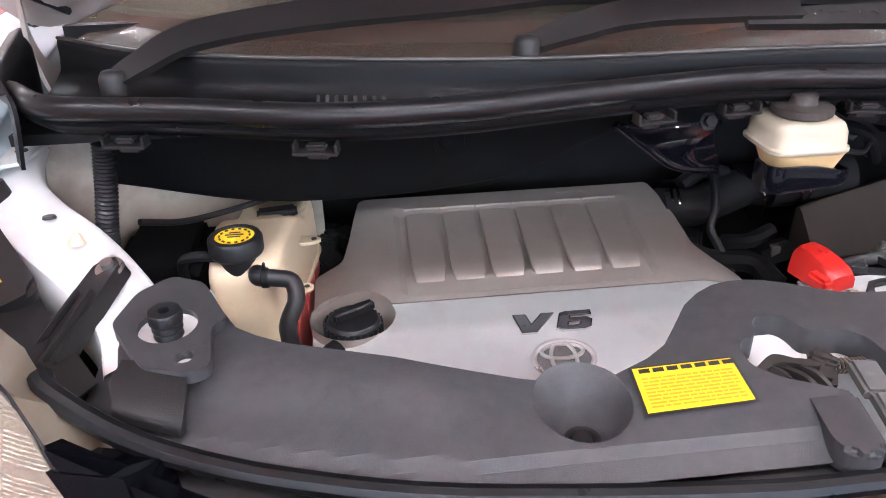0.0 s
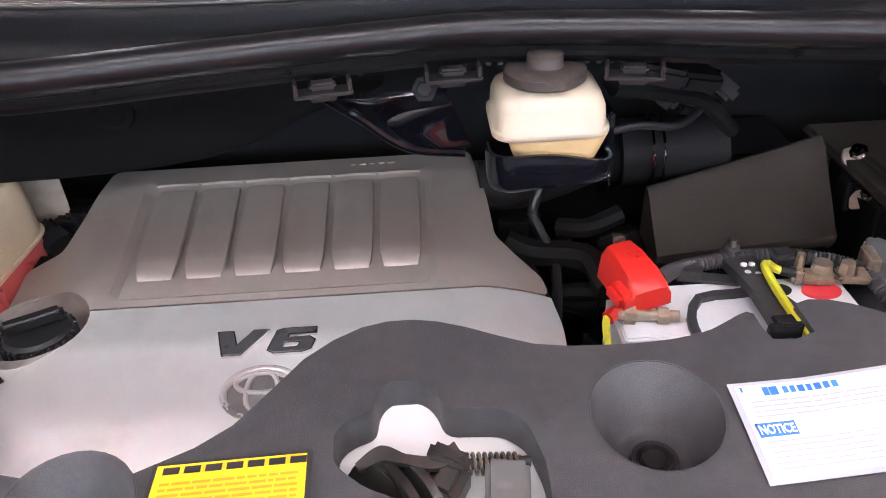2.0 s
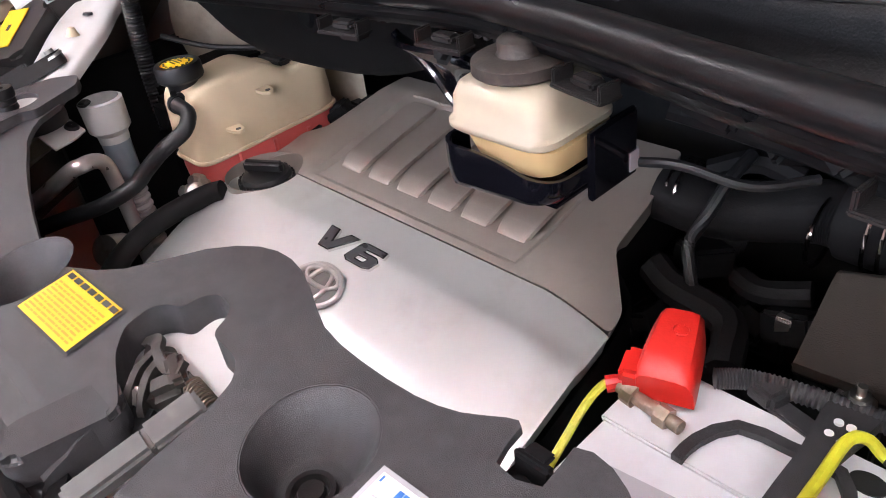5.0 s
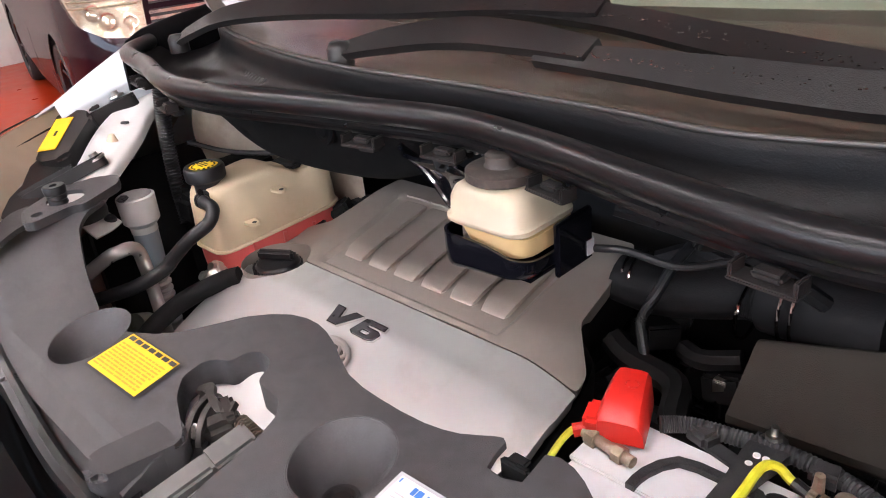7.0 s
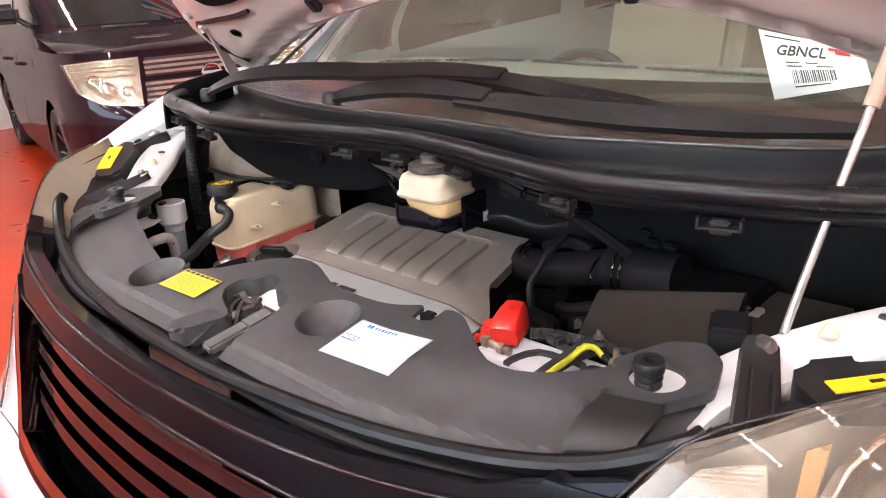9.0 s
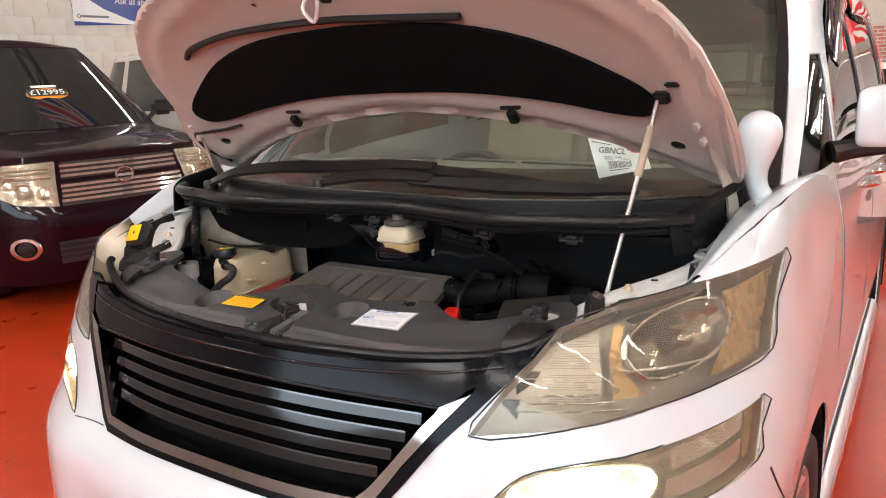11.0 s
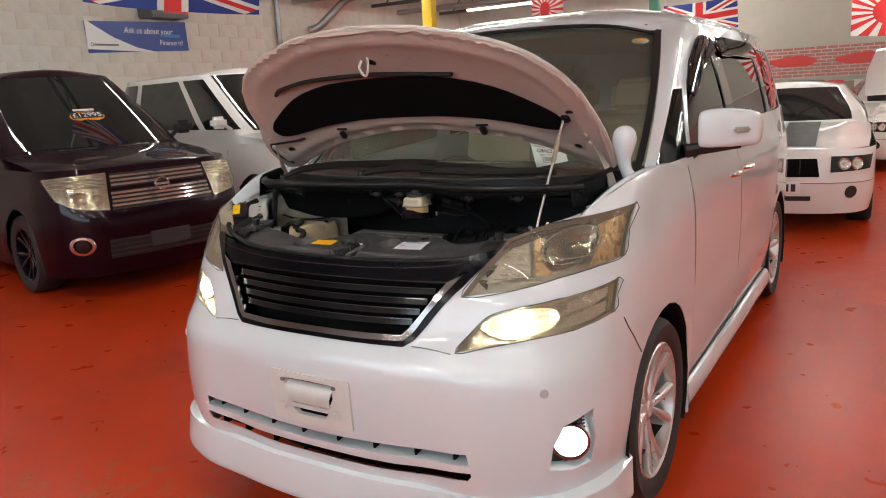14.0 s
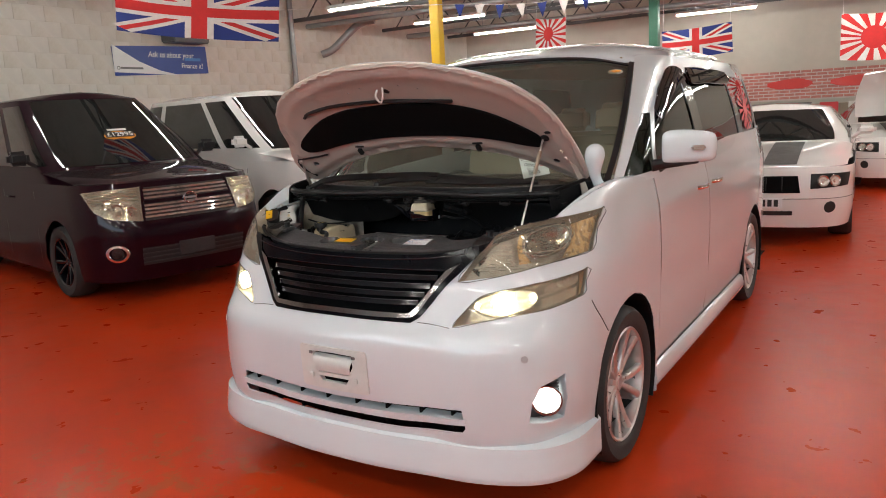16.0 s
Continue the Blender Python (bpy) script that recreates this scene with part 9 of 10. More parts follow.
for (xa, ya), (xb, yb), n in (((-0.19, 0.295), (0.08, 0.262), 16), ((0.10, 0.262), (0.42, 0.222), 18), ((-0.60, 0.215), (-0.45, 0.27), 9), ((-0.43, 0.275), (-0.22, 0.298), 12)):
    for k in range(n):
        f = (k + 0.5) / n
        x, y = xa + (xb - xa) * f, ya + (yb - ya) * f
        box(bm, (x, y, 1.2372 - 0.02 * max(0.0, abs(x) - 0.3)), (abs(xb - xa) / n * 0.72, 0.016, 0.004))
tagged(part("demist_vent", bm, "dash", cabin), kind="stuff")

# paper slip behind the windscreen
slip = thing("paper_slip", "white paper slip with letters and a barcode on the dashboard", "paper")
pa, pb, pc, pd = (Vector(p) + Vector((0, -0.009, 0.009)) for p in ((0.390, 0.047, 1.320), (0.525, 0.060, 1.292), (0.551, 0.022, 1.255), (0.451, -0.037, 1.2375)))
ux = (pb - pa).normalized()
un = (pb - pa).cross(pa - pd).normalized()
un = un if un.y < 0 or un.z > 0 else -un
uy = un.cross(ux)
PW, PH = (pb - pa).length, 0.107
PM = Matrix((( ux.x, uy.x, un.x, pa.x), (ux.y, uy.y, un.y, pa.y), (ux.z, uy.z, un.z, pa.z), (0, 0, 0, 1)))


def on_slip(u, v):
    p = pa * (1 - u) * (1 - v) + pb * u * (1 - v) + pc * u * v + pd * (1 - u) * v
    return p


def slip_quad(bm, u0, v0, u1, v1, lift):
    q = [bm.verts.new(on_slip(u, v) + un * lift) for u, v in ((u0, v0), (u0, v1), (u1, v1), (u1, v0))]
    bm.faces.new(q)


bm = bmesh.new()
slip_quad(bm, 0, 0, 1, 1, 0.0)
slip_quad(bm, 0, 0, 1, 1, -0.0006)
part("paper_sheet", bm, "label", slip)
bm = bmesh.new()
r = rng(3)
u = 0.24
while u < 0.66:
    w = r.uniform(0.004, 0.016)
    slip_quad(bm, u, 0.60, u + w, 0.82, 0.0008)
    u += w + r.uniform(0.006, 0.014)
for v, a, b in ((0.47, 0.2, 0.34), (0.47, 0.4, 0.52), (0.53, 0.2, 0.36), (0.86, 0.24, 0.6), (0.53, 0.5, 0.66), (0.08, 0.05, 0.4)):
    slip_quad(bm, a, v, b, v + 0.022, 0.0008)
tagged(part("paper_print", bm, "ink", slip), kind="stuff")
bm = bmesh.new()
slip_quad(bm, 0.66, 0.12, 0.9, 0.19, 0.0009)
slip_quad(bm, 0.72, 0.19, 0.86, 0.26, 0.0009)
part("red_mark", bm, "redink", slip)
tu = (on_slip(0.6, 0.36) - on_slip(0.15, 0.36)).normalized()
tv = un.cross(tu)
o = on_slip(0.36, 0.37) + un * 0.001
words("GBNCL", 0.026, Matrix(((tu.x, tv.x, un.x, o.x), (tu.y, tv.y, un.y, o.y), (tu.z, tv.z, un.z, o.z), (0, 0, 0, 1))), "ink", slip, "lettering", 0.0002, 0.0, 0.0003, 0.062)

# ---- the other cars ----
M["carglass"] = mat("dark_car_glass", (0.010, 0.011, 0.011), 0.04, 0.0, 0.1, 4, coat=0.35, rvar=0.02, spec=0.35)


def other_car(name, label, paint, m, style):
    """A parked car in its own frame: front axle at the origin, facing -y."""
    car = thing(name, label, "car", "parked cars", m)
    S = dict(
        mpv=dict(w=0.89, rear=3.85, wb=2.9, nose=(-0.90, -0.95, -0.97, -0.92, -0.84), hz=1.05, base=(0.06, 1.20), top=(1.12, 1.91), roof=1.99, belt=1.21, tail=3.85, r=0.345, rim=0.235, topw=0.66),
        saloon=dict(w=0.94, rear=4.05, wb=3.05, nose=(-0.93, -0.97, -0.99, -0.97, -0.92), hz=0.78, base=(0.52, 0.98), top=(1.30, 1.36), roof=1.43, belt=0.97, tail=3.2, r=0.36, rim=0.25, topw=0.62))[style]
    w, rear = S["w"], S["rear"]
    top_z = S["hz"] + 0.03
    zs = (0.20, 0.42, 0.64, 0.84, top_z) if top_z > 0.9 else (0.20, 0.38, 0.56, 0.72, top_z)
    rows = []
    for z, f in zip(zs, S["nose"]):
        ww = w - (0.03 if z < 0.3 else 0.0) - (0.03 if z > 0.95 else 0)
        rows.append([(0, f), (0.35 * ww, f + 0.012), (0.65 * ww, f + 0.06), (0.86 * ww, f + 0.18), (0.97 * ww, f + 0.40), (ww, f + 0.75), (ww, 0.9), (ww, 2.0), (ww, 3.0), (0.97 * ww, rear - 0.2), (0.8 * ww, rear), (0, rear)])
    low = Skin(zs, rows)
    holes = [[(low.find(w, y, z), z) for y, z in [(cy - 0.40, 0.18)] + [(cy - 0.40 * math.cos(a), 0.35 + 0.40 * math.sin(a)) for a in np.linspace(-0.2, math.pi + 0.2, 14)] + [(cy + 0.40, 0.18)]] for cy in (0.0, S["wb"])]
    bm = low.sheet([(0, 0.20), (1, 0.20), (1, zs[-1]), (0, zs[-1])], holes, -0.004, 0.0, du=0.025, dv=0.05)
    part("body", mirrored(bm), paint, car, angle=40)
    yb, zb = S["base"]
    yt, zt = S["top"]
    bm = bmesh.new()
    f = S["nose"][-1]
    W = w - 0.03
    surf(bm, [[(0, f, zs[-1]), (0.35 * W, f + 0.012, zs[-1]), (0.65 * W, f + 0.06, zs[-1]), (0.86 * W, f + 0.18, zs[-1]), (0.97 * W, f + 0.40, zs[-1])],
              [(0, f + 0.06, zs[-1] + 0.02), (0.35 * W, f + 0.08, zs[-1] + 0.02), (0.65 * W, f + 0.14, zs[-1] + 0.015), (0.84 * W, f + 0.28, zs[-1] + 0.01), (0.96 * W, f + 0.48, zs[-1] + 0.003)],
              [(0, (f + yb) / 2, (zs[-1] + zb) / 2 + 0.02), (0.35 * W, (f + yb) / 2 + 0.02, (zs[-1] + zb) / 2 + 0.02), (0.65 * W, (f + yb) / 2 + 0.06, (zs[-1] + zb) / 2 + 0.01), (0.85 * W, (f + yb) / 2 + 0.1, (zs[-1] + zb) / 2), (0.98 * W, (f + yb) / 2 + 0.2, (zs[-1] + zb) / 2 - 0.02)],
              [(0, yb, zb), (0.35 * W, yb + 0.03, zb), (0.65 * W, yb + 0.10, zb), (0.86 * W, yb + 0.2, zb - 0.005), (0.99 * W, yb + 0.3, S["belt"] - 0.03)]], 4, 5)
    hoodp = part("bonnet", mirrored(bm), paint, car, angle=60)
    hs = [zs[-1] - 0.01, S["belt"] + 0.1, (S["belt"] + zt) / 2, zt - 0.08, zt]
    rows = []
    for z in hs:
        k = (z - zb) / (zt - zb)
        yf = yb + (yt - yb) * k
        sw = W - (W - S["topw"]) * max(0.0, k) ** 1.1
        back = S["tail"] - (0.25 if style == "mpv" else 0.75) * max(0.0, k) - 0.03
        rows.append([(0, yf), (0.4 * sw, yf + 0.025), (0.72 * sw, yf + 0.09), (0.94 * sw, yf + 0.24), (sw, yf + 0.45), (sw, yf + 0.45 + (back - yf - 0.6) * 0.33), (sw, yf + 0.45 + (back - yf - 0.6) * 0.66), (0.985 * sw, back - 0.2), (0.75 * sw, back), (0, back)])
    up = Skin(hs, rows)
    bm = up.sheet([(0, hs[0]), (1, hs[0]), (1, zt), (0, zt)], (), -0.004, 0.0, du=0.03, dv=0.06)
    part("upper_body", mirrored(bm), paint, car, angle=50)
    bm = up.sheet([(0, zb + 0.02), (0.265, zb + 0.02), (0.285, zt - 0.02), (0, zt - 0.012)], (), 0.002, 0.004, du=0.04, dv=0.06)
    part("windscreen", mirrored(bm), "carglass", car)
    for a, b in ((0.325, 0.50), (0.515, 0.69), (0.705, 0.82)) if style == "mpv" else ((0.385, 0.555), (0.575, 0.70), (0.715, 0.82)):
        for right in (False, True):
            lo = S["belt"] + 0.03
            lean = 0.03 if a < 0.4 else 0.002
            bm = up.sheet([(a, lo), (b, lo), (b - 0.002, zt - 0.06), (a + lean, zt - 0.06)], (), 0.002, 0.004, du=0.04, dv=0.06)
            part("side_window", mirrored(bm, False) if right else bm, "carglass", car)
    bm = bmesh.new()
    tops = [up.at(u, zt) for u in np.linspace(0, 1, 15)]
    rowsr = []
    for t in (0.0, 0.5, 1.0):
        rowsr.append([(p.x * (1 - t), (p.y * (1 - t) + (0.5 * (tops[0].y + tops[-1].y) + (p.y - 0.5 * (tops[0].y + tops[-1].y)) * 0.8) * t), zt + (S["roof"] - zt) * (1 - (1 - t) ** 2)) for p in tops])
    surf(bm, rowsr, 1, 4)
    bmesh.ops.recalc_face_normals(bm, faces=bm.faces[:])
    part("roof", mirrored(bm), paint, car, angle=70)
    for y in (0.0, S["wb"]):
        for s in (1, -1):
            wheel(car, pose(s * (w - 0.12), y, S["r"], 0, 0, 0 if s > 0 else 180), S["rim"], S["r"], "alloy" if paint != "maroon" else "black", 5)
    bm = bmesh.new()
    box(bm, (0, 1.5, 0.42), (w * 1.7, 3.0, 0.4))
    part("underbody", bm, "ink", car)
    for s in (1, -1):
        bm = bmesh.new()
        mx = Vector((s * (w + 0.10), yb + 0.42, S["belt"] + 0.12))
        box(bm, mx, (0.20, 0.11, 0.14 if style == "mpv" else 0.12), None, bevel=0.04, seg=3)
        tube(bm, [mx - Vector((s * 0.07, 0, 0.03)), (s * (w - 0.05), yb + 0.40, S["belt"] + 0.03)], 0.022, 8, 3)
        part("door_mirror", bm, paint if paint == "white" else "rubber", car)
        x = s * (w + 0.012)
        for y in (1.2, 2.05):
            bm = bmesh.new()
            tube(bm, [(x - s * 0.02, y - 0.09, 0.93), (x + s * 0.012, y - 0.05, 0.935), (x + s * 0.012, y + 0.05, 0.935), (x - s * 0.02, y + 0.09, 0.93)], 0.011, 8, 4)
            part("door_handle", bm, paint, car)
        for y in (0.52, 1.45, 2.5):
            bm = bmesh.new()
            ribbon(bm, [(s * (w + 0.001), y, 0.3), (s * (w + 0.001), y + 0.01, 0.6), (s * (w - 0.012), y + 0.02, 1.0)], 0.006, 0.002, up=(1, 0, 0), n=3)
            part("door_gap", bm, "ink", car)
    return car, low, up, S


def patch(car, skin, pts, name, material, d0=0.001, d1=0.006, both=True, label="", parent=None):
    poly = [(skin.find(x, y, z), z) for x, y, z in pts]
    obs = []
    for right in ((False, True) if both else (False,)):
        bm = skin.sheet(poly, (), d0, d1, du=0.02, dv=0.05)
        if right:
            mirrored(bm, False)
        obs.append(part(name, bm, material, parent or car, label))
    return obs


def centre_patch(car, skin, x, z0, z1, name, material, d0=0.001, d1=0.006, slant=0.0, parent=None):
    u0, u1 = skin.find(x, -0.9, z0), skin.find(x - slant, -0.9, z1)
    bm = skin.sheet([(0, z0), (u0, z0), (u1, z1), (0, z1)], (), d0, d1, du=0.03, dv=0.05)
    return part(name, mirrored(bm), material, parent or car)


def mpv_face(car, low, up, maroon):
    grille = centre_patch(car, low, 0.44, 0.74, 1.03, "grille", "ink", 0.001, 0.004, 0.03)
    for k in (0, 1, 2, 3, 5, 6, 7):
        z = 0.762 + 0.033 * k
        centre_patch(car, low, 0.44 - 0.004 * k, z, z + 0.017, "chrome_bar", "chrome", 0.004, 0.014, 0.0, grille)
    centre_patch(car, low, 0.43, 0.888, 0.916, "centre_bar", "maroon" if maroon else "white", 0.004, 0.012, 0.0, grille)
    bm = bmesh.new()
    y = low.at(0, 0.90).y
    tube(bm, [(0.062 * math.cos(a), y - 0.02, 0.905 + 0.05 * math.sin(a)) for a in np.linspace(0, 6.283, 20, endpoint=False)], 0.009, 8, 1, closed=True)
    box(bm, (0, y - 0.02, 0.905), (0.13, 0.014, 0.02), bevel=0.004)
    part("badge", bm, "chrome", grille)
    for ob in patch(car, low, [(0.46, -0.9, 0.74), (0.68, -0.8, 0.77), (0.79, -0.7, 0.84), (0.86, -0.55, 1.01), (0.70, -0.8, 1.03), (0.44, -0.9, 1.035)], "headlamp", "reflector", 0.002, 0.010, True, "clear wide headlamp"):
        pass
    for x, z, r in ((0.535, 0.83, 0.045), (0.66, 0.85, 0.055), (0.77, 0.90, 0.05)):
        u = low.find(x, -0.85, z)
        p, n = low.at(u, z), low.normal(u, z)
        bm = bmesh.new()
        lathe(bm, [(0.0005, 0.022), (r * 0.25, 0.020), (r * 0.3, 0.011), (r * 0.7, 0.012), (r * 0.95, 0.022), (r, 0.022), (r * 1.04, 0.010)], Matrix.Translation(p) @ n.to_track_quat("Z", "Y").to_matrix().to_4x4(), 24)
        twin("lamp_bowl", bm, "chrome", car)
    for z in (0.93, 0.965, 0.99):
        bm = bmesh.new()
        pts = [low.at(u, z) + low.normal(u, z) * 0.014 for u in np.linspace(low.find(0.48, -0.9, z), low.find(0.80, -0.62, z), 6)]
        tube(bm, pts, 0.006, 6, 2)
        twin("lamp_blade", bm, "bezel", car)
    for ob in patch(car, low, [(0.46, -0.9, 0.74), (0.68, -0.8, 0.77), (0.79, -0.7, 0.84), (0.86, -0.55, 1.01), (0.70, -0.8, 1.03), (0.44, -0.9, 1.035)], "lamp_glass", "lens", 0.026, 0.029, True):
        clear(ob)
    centre_patch(car, low, 0.50, 0.34, 0.50, "lower_grille", "ink", 0.001, 0.004)
    for z in (0.36, 0.40, 0.44, 0.48):
        centre_patch(car, low, 0.50, z, z + 0.012, "lower_slat", "plastic", 0.004, 0.012)
    bm = bmesh.new()
    u = low.find(0.70, -0.85, 0.47)
    p, n = low.at(u, 0.47), low.normal(u, 0.47)
    mm = Matrix.Translation(p) @ n.to_track_quat("Z", "Y").to_matrix().to_4x4()
    lathe(bm, [(0.055, 0.004), (0.06, 0.012), (0.078, 0.008), (0.082, 0.0)], mm @ Matrix.Diagonal((1.25, 1, 1, 1)), 24)
    twin("fog_ring", bm, "chrome", car)
    bm = bmesh.new()
    lathe(bm, [(0.0005, 0.010), (0.035, 0.008), (0.054, 0.004)], mm, 24)
    twin("fog_lens", bm, "carglass", car)
    bm = bmesh.new()
    box(bm, (0, low.at(0, 0.45).y - 0.012, 0.455), (0.36, 0.012, 0.13), bevel=0.01)
    part("plate_holder", bm, "plastic", car)
    for s in (-1, 1):
        bm = bmesh.new()
        ribbon(bm, [(s * 0.1, 0.06, 1.203), (s * 0.35, 0.09, 1.203), (s * 0.62, 0.19, 1.20)], 0.02, 0.012, up=(0, -0.6, 0.8))
        part("wiper", bm, "rubber", car)


car, low, up, S = other_car("maroon_car", "dark maroon people carrier with a chrome grille", "maroon", pose(-4.69, 1.79, 0, 0, 0, 78), "mpv")
mpv_face(car, low, up, True)
# price sign behind its windscreen
bm = bmesh.new()
pm = Matrix.Translation((0.02, 0.50, 1.50)) @ pose(0, 0, 0, 38)
prism(bm, ring(0, -0.012, 0.165, 0.075, 24), 0, 0.004, pm)
sign = part("price_disc", bm, "orange", car, "round orange price card")
bm = bmesh.new()
box(bm, pm @ Vector((0, 0.0, 0.008)), (0.30, 0.085, 0.006), pose(0, 0, 0, 38), bevel=0.002)
part("price_strip", bm, "ink", sign)
words("£12995", 0.09, pm @ Matrix.Translation((0, -0.03, 0.0125)), "label", sign, "price_digits", 0.0005, 0.0, 0.001, 0.27)
bm = bmesh.new()
box(bm, pm @ Vector((0.0, 0.085, 0.006)), (0.20, 0.03, 0.002), pose(0, 0, 0, 38))
part("price_heading", bm, "label", sign)
car, low, up, S = other_car("white_car", "white people carrier parked against the wall", "white", pose(-4.45, 4.38, 0, 0, 0, 78), "mpv")
mpv_face(car, low, up, False)


def saloon_face(car, low, up):
    grille = centre_patch(car, low, 0.46, 0.56, 0.73, "grille", "dark", 0.001, 0.006, 0.02)
    for x in (-0.3, -0.15, 0.0, 0.15, 0.3):
        bm = bmesh.new()
        box(bm, (x, low.at(low.find(abs(x), -0.9, 0.645), 0.645).y - 0.004, 0.645), (0.012, 0.012, 0.16))
        part("grille_bar", bm, "satin", grille)
    for ob in patch(car, low, [(0.55, -0.9, 0.60), (0.88, -0.7, 0.62), (0.90, -0.62, 0.745), (0.56, -0.9, 0.745)], "headlamp", "satin", 0.002, 0.01, True, "black-backed twin headlamp"):
        pass
    for x in (0.645, 0.775):
        u = low.find(x, -0.85, 0.675)
        p, n = low.at(u, 0.675), low.normal(u, 0.675)
        bm = bmesh.new()
        lathe(bm, [(0.0005, 0.024), (0.016, 0.022), (0.018, 0.012), (0.042, 0.014), (0.054, 0.024), (0.06, 0.010)], Matrix.Translation(p) @ n.to_track_quat("Z", "Y").to_matrix().to_4x4(), 22)
        twin("lamp_bowl", bm, "reflector", car)
    bm = bmesh.new()
    tube(bm, [low.at(u, 0.50) + low.normal(u, 0.50) * 0.001 for u in np.linspace(0, low.find(0.94, -0.45, 0.50), 12)], 0.004, 6, 2)
    twin("bumper_line", bm, "grey", car)
    centre_patch(car, low, 0.40, 0.33, 0.375, "lower_intake", "ink", 0.001, 0.004)
    bm = bmesh.new()
    u = low.find(0.73, -0.85, 0.41)
    p, n = low.at(u, 0.41), low.normal(u, 0.41)
    lathe(bm, [(0.0005, 0.006), (0.055, 0.006), (0.06, 0.0)], Matrix.Translation(p) @ n.to_track_quat("Z", "Y").to_matrix().to_4x4(), 20)
    twin("fog_lamp", bm, "ink", car)
    for s in (-1, 1):
        bm = bmesh.new()
        surf(bm, [[(s * 0.10, -0.84, 0.838), (s * 0.42, -0.82, 0.838)], [(s * 0.10, -0.5, 0.893), (s * 0.42, -0.47, 0.893)], [(s * 0.10, -0.15, 0.938), (s * 0.42, -0.13, 0.938)], [(s * 0.10, 0.46, 0.992), (s * 0.42, 0.50, 0.990)]], 2, 6)
        part("racing_stripe", bm, "stripe", car, "brown-grey bonnet stripe")
        bm = bmesh.new()
        surf(bm, [[(s * 0.10, 1.42, 1.38), (s * 0.40, 1.44, 1.37)], [(s * 0.10, 1.9, 1.425), (s * 0.40, 1.9, 1.42)], [(s * 0.10, 2.3, 1.425), (s * 0.40, 2.3, 1.42)]], 2, 4)
        part("roof_stripe", bm, "stripe", car, "brown-grey roof stripe")
    bm = bmesh.new()
    box(bm, (0.1, low.at(0, 0.45).y - 0.01, 0.46), (0.42, 0.012, 0.11), bevel=0.006)
    part("number_plate", bm, "label", car, "white number plate with plain bars")
    bm = bmesh.new()
    for k in range(6):
        box(bm, (-0.05 + 0.06 * k, low.at(0, 0.45).y - 0.018, 0.46), (0.04, 0.004, 0.07))
    tagged(part("plate_bars", bm, "ink", car), kind="stuff")


car, low, up, S = other_car("striped_car", "white saloon with dark twin bonnet stripes", "white", pose(0.45, 6.15, 0, 0, 0, 3), "saloon")
saloon_face(car, low, up)
car, low, up, S = other_car("far_car", "white saloon with its bonnet raised at the far end", "white", pose(1.9, 11.2, 0, 0, 0, 8), "saloon")
saloon_face(car, low, up)
bm = bmesh.new()
surf(bm, [[(-0.8, 0.3, 1.10), (0, 0.25, 1.12), (0.8, 0.3, 1.10)], [(-0.82, 0.0, 1.45), (0, -0.05, 1.5), (0.82, 0.0, 1.45)], [(-0.75, -0.4, 1.78), (0, -0.5, 1.85), (0.75, -0.4, 1.78)]], 5, 5, 0.02)
part("raised_bonnet", bm, "white", car)

# ---- showroom fittings ----
nearest = []


def block_wall():
    """Painted blocks: each course a little proud of its joints."""
    bm = bmesh.new()
    r = rng(21)
    bh, bl = 0.225, 0.46
    for j in range(18):
        z = 0.02 + j * bh
        y = -1.0 - (bl / 2 if j % 2 else 0)
        while y < 15.9:
            d = r.uniform(0.004, 0.0055)
            if j >= 4 and 2.3 < y < 11.6:
                nearest.append((y + bl / 2, z + bh / 2, d))
            else:
                box(bm, (-9.0 + d / 2, y + bl / 2, z + bh / 2), (d, bl - 0.003, bh - 0.003))
            y += bl
    return bm


blocks = solid("wall_blocks", block_wall(), "wall", "off-white painted blocks of the side wall", "wall", kind="stuff")


